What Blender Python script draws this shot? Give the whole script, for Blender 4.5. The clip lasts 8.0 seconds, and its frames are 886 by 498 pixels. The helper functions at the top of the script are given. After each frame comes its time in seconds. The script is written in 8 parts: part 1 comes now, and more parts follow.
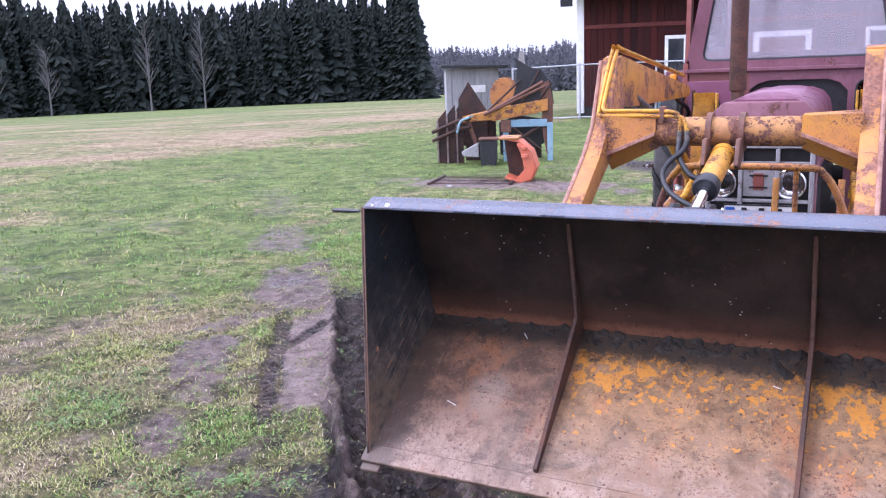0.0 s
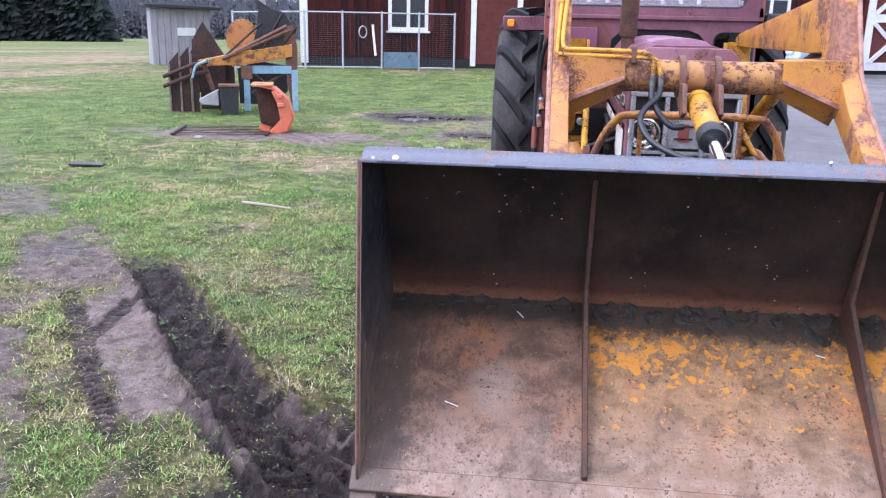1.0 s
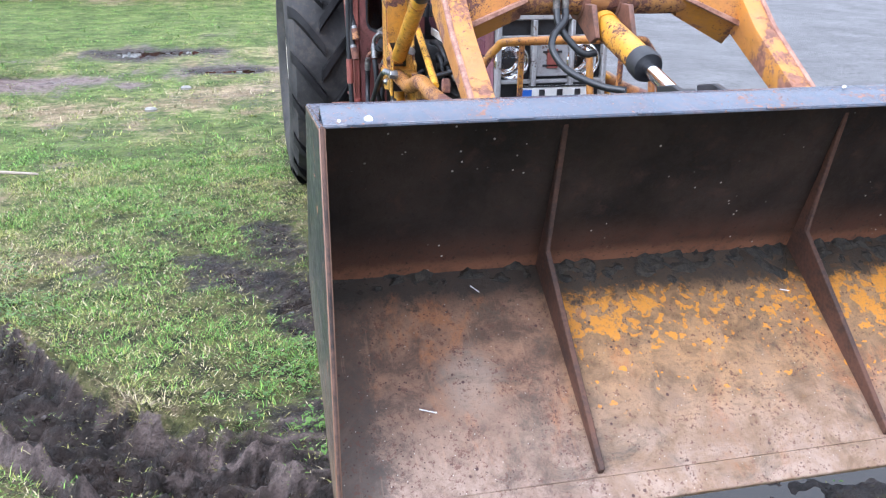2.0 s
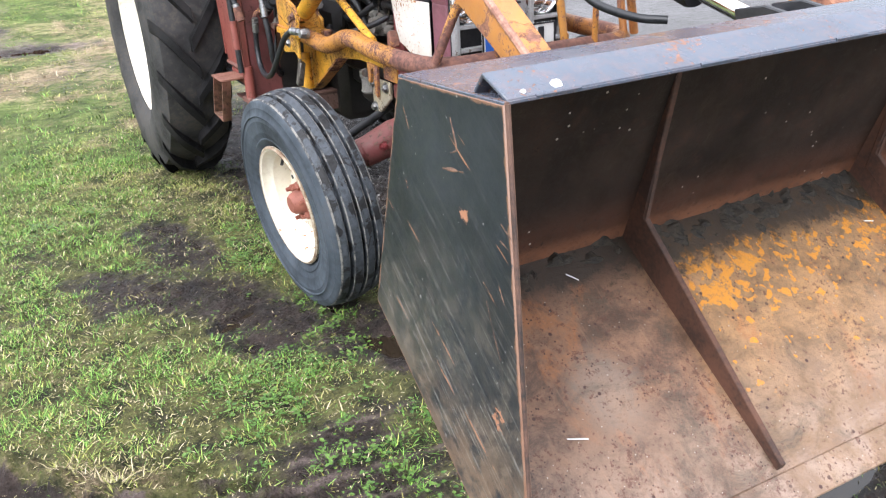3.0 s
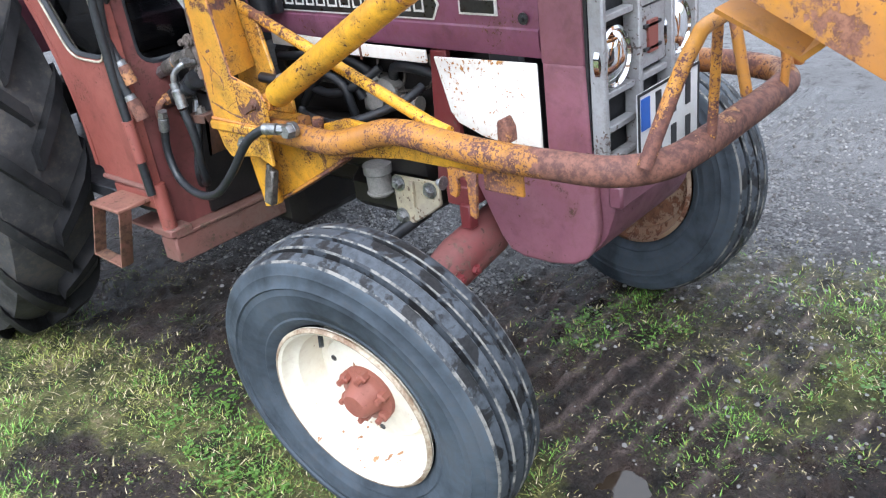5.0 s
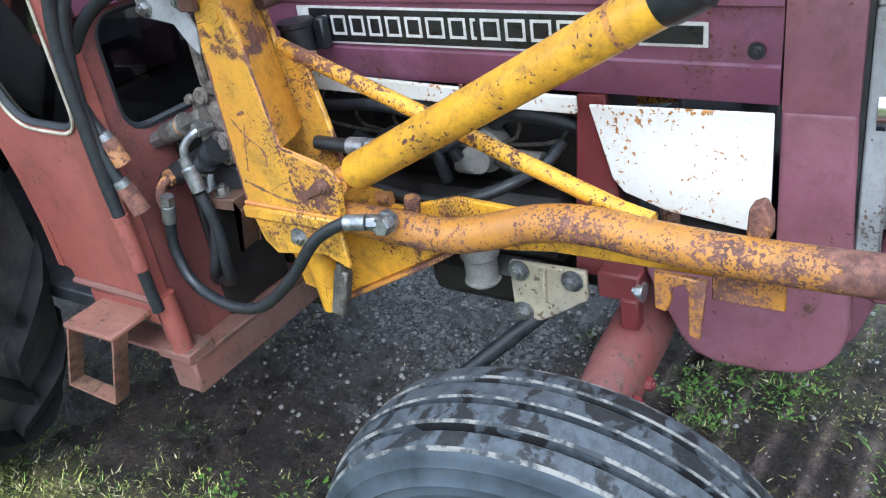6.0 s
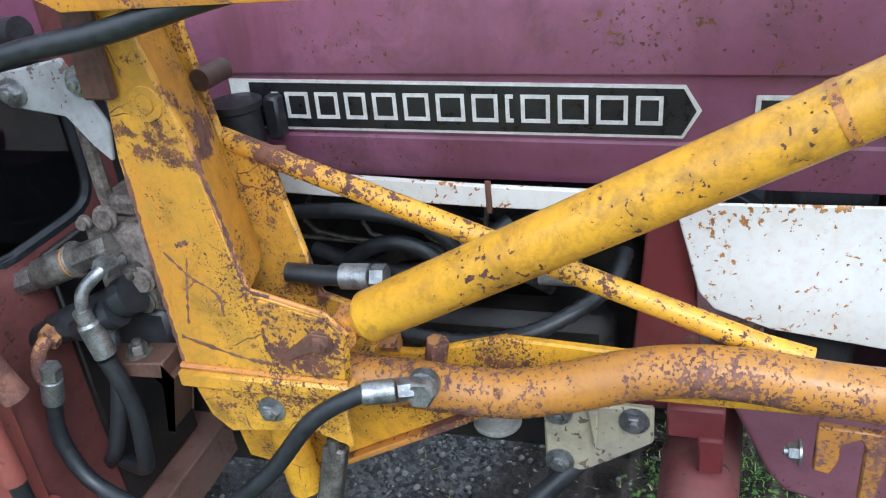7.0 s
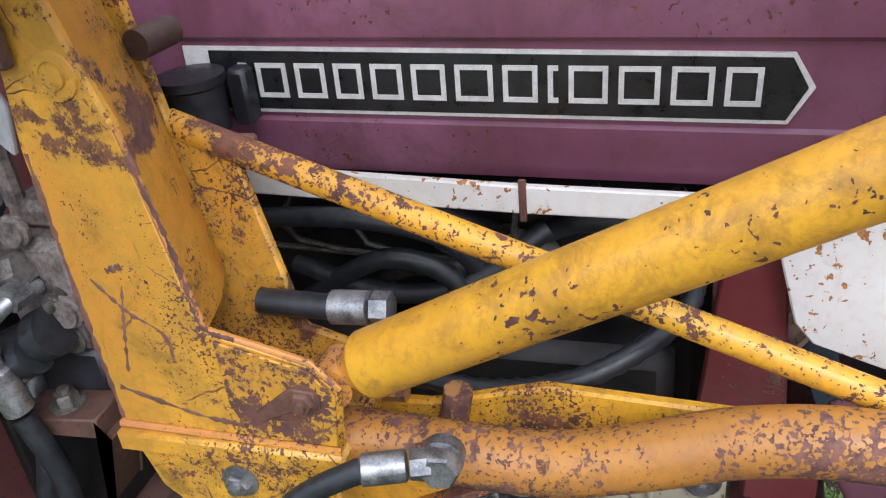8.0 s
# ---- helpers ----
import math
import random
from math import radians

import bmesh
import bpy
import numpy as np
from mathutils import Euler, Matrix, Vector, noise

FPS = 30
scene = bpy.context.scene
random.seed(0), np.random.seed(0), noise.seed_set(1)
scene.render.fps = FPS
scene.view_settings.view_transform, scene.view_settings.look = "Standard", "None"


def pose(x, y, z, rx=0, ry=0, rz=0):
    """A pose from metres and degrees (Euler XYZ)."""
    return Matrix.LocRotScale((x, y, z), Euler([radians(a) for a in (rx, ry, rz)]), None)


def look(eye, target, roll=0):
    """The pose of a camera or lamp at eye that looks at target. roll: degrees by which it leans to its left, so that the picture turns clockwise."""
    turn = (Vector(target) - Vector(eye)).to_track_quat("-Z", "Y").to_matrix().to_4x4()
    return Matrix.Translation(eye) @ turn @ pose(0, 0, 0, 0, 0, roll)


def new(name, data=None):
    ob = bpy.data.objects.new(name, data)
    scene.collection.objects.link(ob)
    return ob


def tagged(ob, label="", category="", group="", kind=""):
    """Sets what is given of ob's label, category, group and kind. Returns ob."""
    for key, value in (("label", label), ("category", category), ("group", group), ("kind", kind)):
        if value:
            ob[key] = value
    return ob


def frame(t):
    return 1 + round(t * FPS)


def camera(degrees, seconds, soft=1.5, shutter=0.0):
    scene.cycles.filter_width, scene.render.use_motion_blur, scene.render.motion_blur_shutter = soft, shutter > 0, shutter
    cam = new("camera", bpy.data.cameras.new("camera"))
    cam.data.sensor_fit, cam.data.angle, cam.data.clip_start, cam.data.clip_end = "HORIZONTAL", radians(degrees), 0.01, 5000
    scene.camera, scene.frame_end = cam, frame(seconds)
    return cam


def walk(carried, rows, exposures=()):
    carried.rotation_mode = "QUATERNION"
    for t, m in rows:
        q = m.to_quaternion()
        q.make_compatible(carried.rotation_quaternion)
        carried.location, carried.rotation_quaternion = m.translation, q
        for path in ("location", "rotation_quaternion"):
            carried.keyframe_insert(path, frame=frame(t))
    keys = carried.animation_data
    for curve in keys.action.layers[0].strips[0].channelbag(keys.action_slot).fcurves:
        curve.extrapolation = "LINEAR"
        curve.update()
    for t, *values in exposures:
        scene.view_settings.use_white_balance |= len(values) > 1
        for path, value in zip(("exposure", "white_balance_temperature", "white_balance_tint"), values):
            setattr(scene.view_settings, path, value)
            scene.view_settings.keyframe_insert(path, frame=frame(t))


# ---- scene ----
cam = camera(55.3, 8.0, 1.2)
PATH = [
    (0, (0.248, 0.356, 1.578), (-0.649, 2.095, 1.164), -2.2),
    (0.5, (-0.27, 0.498, 1.516), (-0.8, 2.372, 1.062), -2.1),
    (1, (-0.766, 0.642, 1.492), (-0.976, 2.56, 0.965), 1.2),
    (1.5, (-1.13, 0.773, 1.517), (-1.019, 2.665, 0.879), 1.0),
    (1.7, (-1.214, 0.914, 1.507), (-0.975, 2.772, 0.808), 0.8),
    (2, (-1.308, 1.117, 1.467), (-0.879, 2.939, 0.789), 0.4),
    (2.2, (-1.377, 1.213, 1.449), (-0.828, 3.000, 0.767), 0.2),
    (3.3, (-1.819, 1.926, 1.416), (-0.903, 3.499, 0.589), -4.3),
    (3.5, (-1.856, 2.071, 1.431), (-0.874, 3.6, 0.596), -4.6),
    (3.7, (-1.901, 2.218, 1.426), (-0.849, 3.694, 0.581), -5.1),
    (4, (-1.971, 2.41, 1.461), (-0.818, 3.806, 0.611), -5.7),
    (4.2, (-1.989, 2.527, 1.489), (-0.788, 3.875, 0.629), -6.5),
    (4.5, (-1.953, 2.779, 1.458), (-0.707, 4.091, 0.607), -7.0),
    (4.7, (-1.905, 2.958, 1.471), (-0.649, 4.264, 0.625), -7.3),
    (5.8, (-1.764, 3.889, 1.558), (-0.344, 4.921, 0.599), -8.8),
    (6, (-1.648, 4.025, 1.549), (-0.228, 5.059, 0.592), -9.7),
    (6.5, (-1.434, 4.379, 1.532), (0.13, 5.226, 0.617), -8.1),
    (7, (-1.413, 4.557, 1.533), (0.258, 5.12, 0.587), -6.4),
    (7.5, (-1.286, 4.622, 1.492), (0.399, 5.12, 0.536), -6.6),
    (8, (-1.185, 4.667, 1.446), (0.473, 5.194, 0.46), -6.1),
]
EXPOSURES = [(0, 1.08, 5600, 32), (0.5, 0.90, 5900, 20), (1, 1.06, 5600, 24), (1.5, 1.14, 5600, 16), (2, 1.32, 5600, 14), (3.5, 1.36, 6800, 11), (4, 1.36, 7000, 9), (4.5, 1.36, 6400, 11), (5.9, 1.30, 5500, 6), (6.5, 1.11, 5450, 3), (7.2, 0.96, 5600, 7), (8, 0.80, 5950, 14)]
walk(cam, [(t, look(eye, target, roll)) for t, eye, target, roll in PATH], EXPOSURES)

# ---- world and light: an overcast late-autumn day ----
world = bpy.data.worlds.new("overcast")
world.use_nodes = True
scene.world = world
wn, wl = world.node_tree.nodes, world.node_tree.links
sky = wn.new("ShaderNodeTexSky")
sky.sky_type, sky.sun_disc = "NISHITA", False
sky.sun_elevation, sky.sun_rotation = radians(45), radians(238)
sky.air_density, sky.dust_density, sky.ozone_density = 1.0, 0.6, 1.0
grey = wn.new("ShaderNodeHueSaturation")
grey.inputs["Saturation"].default_value = 0.35
wl.new(sky.outputs[0], grey.inputs["Color"])
cloud = wn.new("ShaderNodeMix")
cloud.data_type = "RGBA"
cloud.inputs[0].default_value = 0.85
# an overcast dome: brightest overhead and round the veiled sun, dim along the far horizon
sun_dir = Vector((-0.60, -0.38, 0.70)).normalized()
towards = wn.new("ShaderNodeVectorMath")
towards.operation = "DOT_PRODUCT"
wl.new(wn.new("ShaderNodeTexCoord").outputs["Generated"], towards.inputs[0])
towards.inputs[1].default_value = sun_dir
up = wn.new("ShaderNodeSeparateXYZ")
wl.new(wn["Texture Coordinate"].outputs["Generated"], up.inputs[0])
both = wn.new("ShaderNodeMath")
both.operation = "MULTIPLY_ADD"
both.inputs[1].default_value = 0.45
wl.new(towards.outputs["Value"], both.inputs[0])
wl.new(up.outputs["Z"], both.inputs[2])
rise = wn.new("ShaderNodeMapRange")
rise.interpolation_type = "SMOOTHSTEP"
rise.inputs["From Min"].default_value, rise.inputs["From Max"].default_value = -0.40, 1.20
wl.new(both.outputs[0], rise.inputs["Value"])
dome = wn.new("ShaderNodeMix")
dome.data_type = "RGBA"
dome.inputs[6].default_value, dome.inputs[7].default_value = (1.8, 2.0, 2.25, 1), (9.4, 9.8, 10.4, 1)
wl.new(rise.outputs[0], dome.inputs[0])
wl.new(dome.outputs[2], cloud.inputs[7])
wl.new(grey.outputs[0], cloud.inputs[6])
wl.new(cloud.outputs[2], wn["Background"].inputs["Color"])
wn["Background"].inputs["Strength"].default_value = 0.15
sun_data = bpy.data.lights.new("sun", "SUN")
sun_data.energy, sun_data.angle, sun_data.color = 1.15, radians(25), (1.0, 0.98, 0.95)
sun = new("sun", sun_data)
# it stands in the south-west behind the cloud
sun.matrix_world = look(sun_dir * 50, (0, 0, 0))

# ---- helpers of this scene ----
rng = random.Random(7)
nrng = np.random.default_rng(11)


def thing(name, base, label, category, group="", kind=""):
    """An Empty at the thing's base. Its parts are given in the same coordinates as the base."""
    ob = new(name)
    ob.empty_display_size = 0.1
    ob.matrix_world = Matrix.Translation(base)
    ob["base"] = base
    return tagged(ob, label, category, group, kind)


def part(name, bm, material, parent, label="", smooth=True):
    me = bpy.data.meshes.new(name)
    bm.to_mesh(me)
    bm.free()
    if smooth:
        smooth_by_angle(me, 38)
    for m in (material if isinstance(material, (list, tuple)) else [material]):
        me.materials.append(m)
    ob = new(name, me)
    if parent is not None:
        ob.parent = parent
        if parent.type == "EMPTY":
            ob.location = -Vector(parent["base"])
    if label:
        ob["label"] = label
    return ob


def smooth_by_angle(me, degrees):
    bm = bmesh.new()
    bm.from_mesh(me)
    lim = radians(degrees)
    for f in bm.faces:
        f.smooth = True
    for e in bm.edges:
        if len(e.link_faces) == 2 and e.calc_face_angle(0) > lim:
            e.smooth = False
    bm.to_mesh(me)
    bm.free()


def bevel(bm, geom_verts, w, seg=1):
    vs = set(geom_verts)
    es = [e for e in bm.edges if e.verts[0] in vs and e.verts[1] in vs and len(e.link_faces) == 2 and e.calc_face_angle(0) > 0.4]
    if es and w > 0:
        bmesh.ops.bevel(bm, geom=es, offset=w, segments=seg, affect="EDGES", profile=0.6, clamp_overlap=True)


def box(bm, lo, hi, w=0.0, m=None, seg=1):
    """A box between two corners, its edges broken by w."""
    c = [(a + b) / 2 for a, b in zip(lo, hi)]
    s = [max(abs(b - a), 1e-4) for a, b in zip(lo, hi)]
    mat = Matrix.Translation(c) @ Matrix.Diagonal((*s, 1))
    vs = bmesh.ops.create_cube(bm, size=1, matrix=(m @ mat) if m else mat)["verts"]
    bevel(bm, vs, w, seg)


def prism(bm, outline, axis, a, b, w=0.0, seg=1):
    """A flat outline, drawn across the axis, pulled from a to b along it."""
    def at(p, h):
        q = list(p)
        q.insert("xyz".index(axis), h)
        return q
    v0 = [bm.verts.new(at(p, a)) for p in outline]
    v1 = [bm.verts.new(at(p, b)) for p in outline]
    n = len(outline)
    fs = [bm.faces.new(v0[::-1]), bm.faces.new(v1)]
    for i in range(n):
        fs.append(bm.faces.new((v0[i], v0[(i + 1) % n], v1[(i + 1) % n], v1[i])))
    bmesh.ops.recalc_face_normals(bm, faces=fs)
    bevel(bm, v0 + v1, w, seg)


def plate(bm, path, axis, a, b, t, w=0.0):
    """A bent sheet: an open line drawn across the axis, of thickness t, pulled from a to b."""
    pts = [Vector(p) for p in path]
    offs = []
    for i, p in enumerate(pts):
        d0 = (pts[i] - pts[i - 1]).normalized() if i else (pts[1] - pts[0]).normalized()
        d1 = (pts[i + 1] - pts[i]).normalized() if i < len(pts) - 1 else d0
        n = (Vector((-d0.y, d0.x)) + Vector((-d1.y, d1.x))).normalized()
        offs.append(p + n * t / max(0.4, n.dot(Vector((-d0.y, d0.x)))))
    prism(bm, [tuple(p) for p in pts] + [tuple(p) for p in offs[::-1]], axis, a, b, w)


def spline(pts, n=8):
    """A smooth line through the points."""
    p = [Vector(q) for q in pts]
    p = [p[0] * 2 - p[1]] + p + [p[-1] * 2 - p[-2]]
    out = []
    for i in range(1, len(p) - 2):
        for k in range(n):
            t = k / n
            out.append(0.5 * (2 * p[i] + (p[i + 1] - p[i - 1]) * t + (2 * p[i - 1] - 5 * p[i] + 4 * p[i + 1] - p[i + 2]) * t * t
                              + (3 * p[i] - p[i - 1] - 3 * p[i + 1] + p[i + 2]) * t ** 3))
    return out + [p[-2]]


def tube(bm, pts, r, seg=12, cap=True, close=False):
    """A round bar along a line. r: one radius, or one for each point."""
    pts = [Vector(p) for p in pts]
    rs = list(r) if isinstance(r, (list, tuple)) else [r] * len(pts)
    rings, up = [], None
    for i, p in enumerate(pts):
        d = (pts[min(i + 1, len(pts) - 1)] - pts[max(i - 1, 0)]).normalized()
        if up is None:
            up = d.orthogonal().normalized()
        up = (up - d * up.dot(d)).normalized()
        side = d.cross(up)
        rings.append([bm.verts.new(p + rs[i] * (math.cos(2 * math.pi * k / seg) * up + math.sin(2 * math.pi * k / seg) * side)) for k in range(seg)])
    for a, b in zip(rings, rings[1:]):
        for k in range(seg):
            bm.faces.new((a[k], a[(k + 1) % seg], b[(k + 1) % seg], b[k]))
    if cap:
        bm.faces.new(rings[0][::-1])
        bm.faces.new(rings[-1])


def lathe(bm, profile, m, seg=32, close=False):
    """A profile of (radius, height) turned round z, then moved by m."""
    rings = []
    for r, h in profile:
        rings.append([bm.verts.new(m @ Vector((r * math.cos(2 * math.pi * k / seg), r * math.sin(2 * math.pi * k / seg), h))) for k in range(seg)]
                     if r > 1e-6 else [bm.verts.new(m @ Vector((0, 0, h)))])
    if close:
        rings.append(rings[0])
    for a, b in zip(rings, rings[1:]):
        for k in range(seg):
            q = (a[k % len(a)], a[(k + 1) % len(a)], b[(k + 1) % len(b)], b[k % len(b)])
            q = list(dict.fromkeys(q))
            if len(q) > 2:
                bm.faces.new(q)
    bmesh.ops.recalc_face_normals(bm, faces=bm.faces[:])


def axis_to(p, d):
    """A pose at p whose z points along d."""
    return Matrix.Translation(p) @ Vector(d).to_track_quat("Z", "Y").to_matrix().to_4x4()


def hexbolt(bm, p, d, r=0.011, h=0.009, washer=True):
    m = axis_to(p, d)
    if washer:
        lathe(bm, [(0, 0), (r * 1.45, 0), (r * 1.45, 0.003), (0, 0.003)], m, 14)
    lathe(bm, [(0, 0.002), (r, 0.002), (r, h * 0.8), (r * 0.86, h), (0, h)], m, 6)
    lathe(bm, [(r * 0.5, h - 0.001), (r * 0.5, h + 0.005), (0, h + 0.006)], m, 10)


def shape(*calls):
    """A new bmesh with each (function, arguments...) drawn into it."""
    bm = bmesh.new()
    for f, *a in calls:
        f(bm, *a)
    return bm


def ground_z(x, y):
    """Height of the land: level by the tractor, a little higher at the barn, the field falling away beyond the yard."""
    def st(a, b, v):
        t = min(1.0, max(0.0, (v - a) / (b - a)))
        return t * t * (3 - 2 * t)
    z = 0.20 * st(12, 22, y) * st(-11, -7, x) * st(200, 60, y)
    far = max(0.0, math.hypot(x + 2, y - 2) - 22)
    return z - 0.026 * far * st(-7, -16, x)

# ---- materials ----
class Mat:
    """A node material with a few short names for the nodes that are used again and again."""

    def __init__(self, name, coords="Object"):
        self.m = bpy.data.materials.new(name)
        self.m.use_nodes = True
        self.n, self.l = self.m.node_tree.nodes, self.m.node_tree.links
        self.b = self.n["Principled BSDF"]
        self.co = self.n.new("ShaderNodeTexCoord").outputs[coords]

    def put(self, sock, v):
        if isinstance(v, bpy.types.NodeSocket):
            self.l.new(v, sock)
        else:
            sock.default_value = v

    def noise(self, scale, detail=4, rough=0.6, dist=0.0, vec=None, stretch=None):
        t = self.n.new("ShaderNodeTexNoise")
        t.inputs["Scale"].default_value, t.inputs["Detail"].default_value = scale, detail
        t.inputs["Roughness"].default_value, t.inputs["Distortion"].default_value = rough, dist
        v = vec if vec is not None else self.co
        if stretch:
            mp = self.n.new("ShaderNodeMapping")
            mp.inputs["Scale"].default_value = stretch
            self.l.new(v, mp.inputs["Vector"])
            v = mp.outputs[0]
        self.l.new(v, t.inputs["Vector"])
        return t.outputs["Fac"]

    def cells(self, scale, feature="F1", out="Distance", rand=1.0, vec=None):
        t = self.n.new("ShaderNodeTexVoronoi")
        t.feature = feature
        t.inputs["Scale"].default_value, t.inputs["Randomness"].default_value = scale, rand
        self.l.new(vec if vec is not None else self.co, t.inputs["Vector"])
        return t.outputs[out]

    def ramp(self, v, lo, hi, a=0.0, b=1.0):
        t = self.n.new("ShaderNodeMapRange")
        t.interpolation_type = "SMOOTHSTEP"
        self.l.new(v, t.inputs["Value"])
        for k, q in zip(("From Min", "From Max", "To Min", "To Max"), (lo, hi, a, b)):
            self.put(t.inputs[k], q)
        return t.outputs[0]

    def mix(self, f, a, b, mode="MIX"):
        t = self.n.new("ShaderNodeMix")
        t.data_type, t.blend_type = "RGBA", mode
        self.put(t.inputs[0], f)
        for s, q in ((t.inputs[6], a), (t.inputs[7], b)):
            self.put(s, (*q, 1) if isinstance(q, tuple) and len(q) == 3 else q)
        return t.outputs[2]

    def math(self, op, a, b=0.0, c=None):
        t = self.n.new("ShaderNodeMath")
        t.operation = op
        self.put(t.inputs[0], a)
        self.put(t.inputs[1], b)
        if c is not None:
            self.put(t.inputs[2], c)
        return t.outputs[0]

    def axis(self, name, vec=None):
        t = self.n.new("ShaderNodeSeparateXYZ")
        self.l.new(vec if vec is not None else self.co, t.inputs[0])
        return t.outputs[name]

    def attr(self, name):
        t = self.n.new("ShaderNodeAttribute")
        t.attribute_name = name
        return t.outputs

    def rand(self):
        return self.n.new("ShaderNodeObjectInfo").outputs["Random"]

    def island(self):
        return self.n.new("ShaderNodeNewGeometry").outputs["Random Per Island"]

    def done(self, color, rough=0.5, metal=0.0, bump=None, height=0.002, strength=0.6, spec=0.5):
        for k, v in (("Base Color", color), ("Roughness", rough), ("Metallic", metal)):
            self.put(self.b.inputs[k], (*v, 1) if isinstance(v, tuple) and len(v) == 3 else v)
        self.b.inputs["Specular IOR Level"].default_value = spec
        if bump is not None:
            t = self.n.new("ShaderNodeBump")
            t.inputs["Strength"].default_value, t.inputs["Distance"].default_value = strength, height
            self.l.new(bump, t.inputs["Height"])
            self.l.new(t.outputs[0], self.b.inputs["Normal"])
        return self.m


def painted(name, base, faded, chip, rust, chips=0.5, patches=0.5, grain=55.0, dirt=0.35, rough=0.42, streak=0.3, cracks=0.0, wear=None):
    """Old enamel on sheet metal: faded, stained, chipped down to rust in specks and patches."""
    k = Mat(name)
    big, mid, fine = k.noise(2.3, 5, 0.6, 0.4), k.noise(11, 7, 0.72, 0.4), k.noise(grain, 6, 0.75)
    half = tuple(0.45 * a + 0.55 * b for a, b in zip(base, rust))
    col = k.mix(k.ramp(big, 0.35, 0.7), base, faded)
    col = k.mix(k.math("MULTIPLY", k.ramp(mid, 0.48, 0.72), dirt), col, tuple(0.25 * a + 0.35 * b for a, b in zip(base, chip)))
    col = k.mix(k.math("MULTIPLY", k.ramp(k.noise(28, 7, 0.78, 0.6), 0.48, 0.68), dirt), col, half)
    col = k.mix(k.math("MULTIPLY", k.ramp(fine, 0.45, 0.70), 0.30), col, half)
    col = k.mix(k.math("MULTIPLY", k.ramp(k.noise(48, 8, 0.85, 0.5), 0.50, 0.64), 0.55 * dirt), col, tuple(0.8 * q for q in half))
    run = k.noise(9, 5, 0.65, 0.0, None, (1.0, 1.0, 0.12))
    col = k.mix(k.math("MULTIPLY", k.ramp(run, 0.52, 0.72), streak), col, tuple(0.5 * a + 0.5 * b for a, b in zip(base, chip)))
    # specks of two sizes gather where the coarser noise is high; patches eat in from worn places
    gate = k.math("MULTIPLY", k.math("SUBTRACT", k.noise(5.5, 5, 0.7), 0.5), 1.1)
    s1 = k.math("ADD", k.noise(grain * 1.9, 2, 0.5, 0.3), gate)
    s2 = k.math("ADD", k.noise(grain * 0.8, 4, 0.65, 0.4), gate)
    lim = 0.76 - 0.13 * chips
    spots = k.math("MAXIMUM", k.ramp(s1, lim, lim + 0.025), k.ramp(s2, lim + 0.015, lim + 0.03))
    halo = k.ramp(s2, lim - 0.05, lim + 0.02)
    pt = k.math("ADD", k.math("MULTIPLY", k.noise(4.2, 4, 0.6, 0.5), 0.65), k.math("MULTIPLY", k.noise(34, 8, 0.85), 0.35))
    if wear:
        pt = k.math("ADD", pt, k.ramp(k.axis("Y"), wear[0], wear[1], 0.0, wear[2]))
    patch = k.ramp(pt, 0.695 - 0.17 * patches, 0.712 - 0.17 * patches)
    halo = k.math("MAXIMUM", halo, k.ramp(pt, 0.645 - 0.17 * patches, 0.70 - 0.17 * patches))
    worn = k.math("MAXIMUM", spots, patch)
    if cracks:
        warp = k.n.new("ShaderNodeMix")
        warp.data_type = "VECTOR"
        warp.inputs[0].default_value = 0.10
        k.l.new(k.co, warp.inputs[4])
        nz = k.n.new("ShaderNodeTexNoise")
        nz.inputs["Scale"].default_value, nz.inputs["Detail"].default_value = 7, 4
        k.l.new(k.co, nz.inputs["Vector"])
        k.l.new(nz.outputs["Color"], warp.inputs[5])
        edge = k.ramp(k.cells(17, "DISTANCE_TO_EDGE", "Distance", 1.0, warp.outputs[1]), 0.016, 0.006)
        worn = k.math("MAXIMUM", worn, k.math("MULTIPLY", k.math("MULTIPLY", edge, cracks), k.ramp(k.noise(8, 4, 0.6), 0.50, 0.58)))
    rusty = k.mix(k.ramp(k.noise(46, 6, 0.75), 0.38, 0.62), chip, rust)
    col = k.mix(k.math("MULTIPLY", halo, 0.45), col, half)
    col = k.mix(worn, col, rusty)
    r = k.math("ADD", k.math("MULTIPLY", worn, 0.35), k.ramp(mid, 0.2, 0.8, rough - 0.1, rough + 0.14))
    h = k.math("SUBTRACT", k.math("MULTIPLY", fine, 0.3), k.math("MULTIPLY", worn, 0.6))
    return k.done(col, r, 0.0, h, 0.0016, 0.7)


def plain(name, a, b, rough=0.5, metal=0.0, scale=18.0, bump=0.0008, stretch=None, spec=0.5):
    """A surface of two near colours with grain at two scales."""
    k = Mat(name)
    n1, n2 = k.noise(scale, 5, 0.65, 0.2, None, stretch), k.noise(scale * 7, 4, 0.6)
    f = k.math("ADD", k.math("MULTIPLY", n1, 0.65), k.math("MULTIPLY", n2, 0.35))
    col = k.mix(k.ramp(f, 0.36, 0.64), a, b)
    return k.done(col, k.ramp(n1, 0.3, 0.7, max(0.03, rough - 0.1), min(1, rough + 0.1)), metal, f, bump, 0.6, spec)


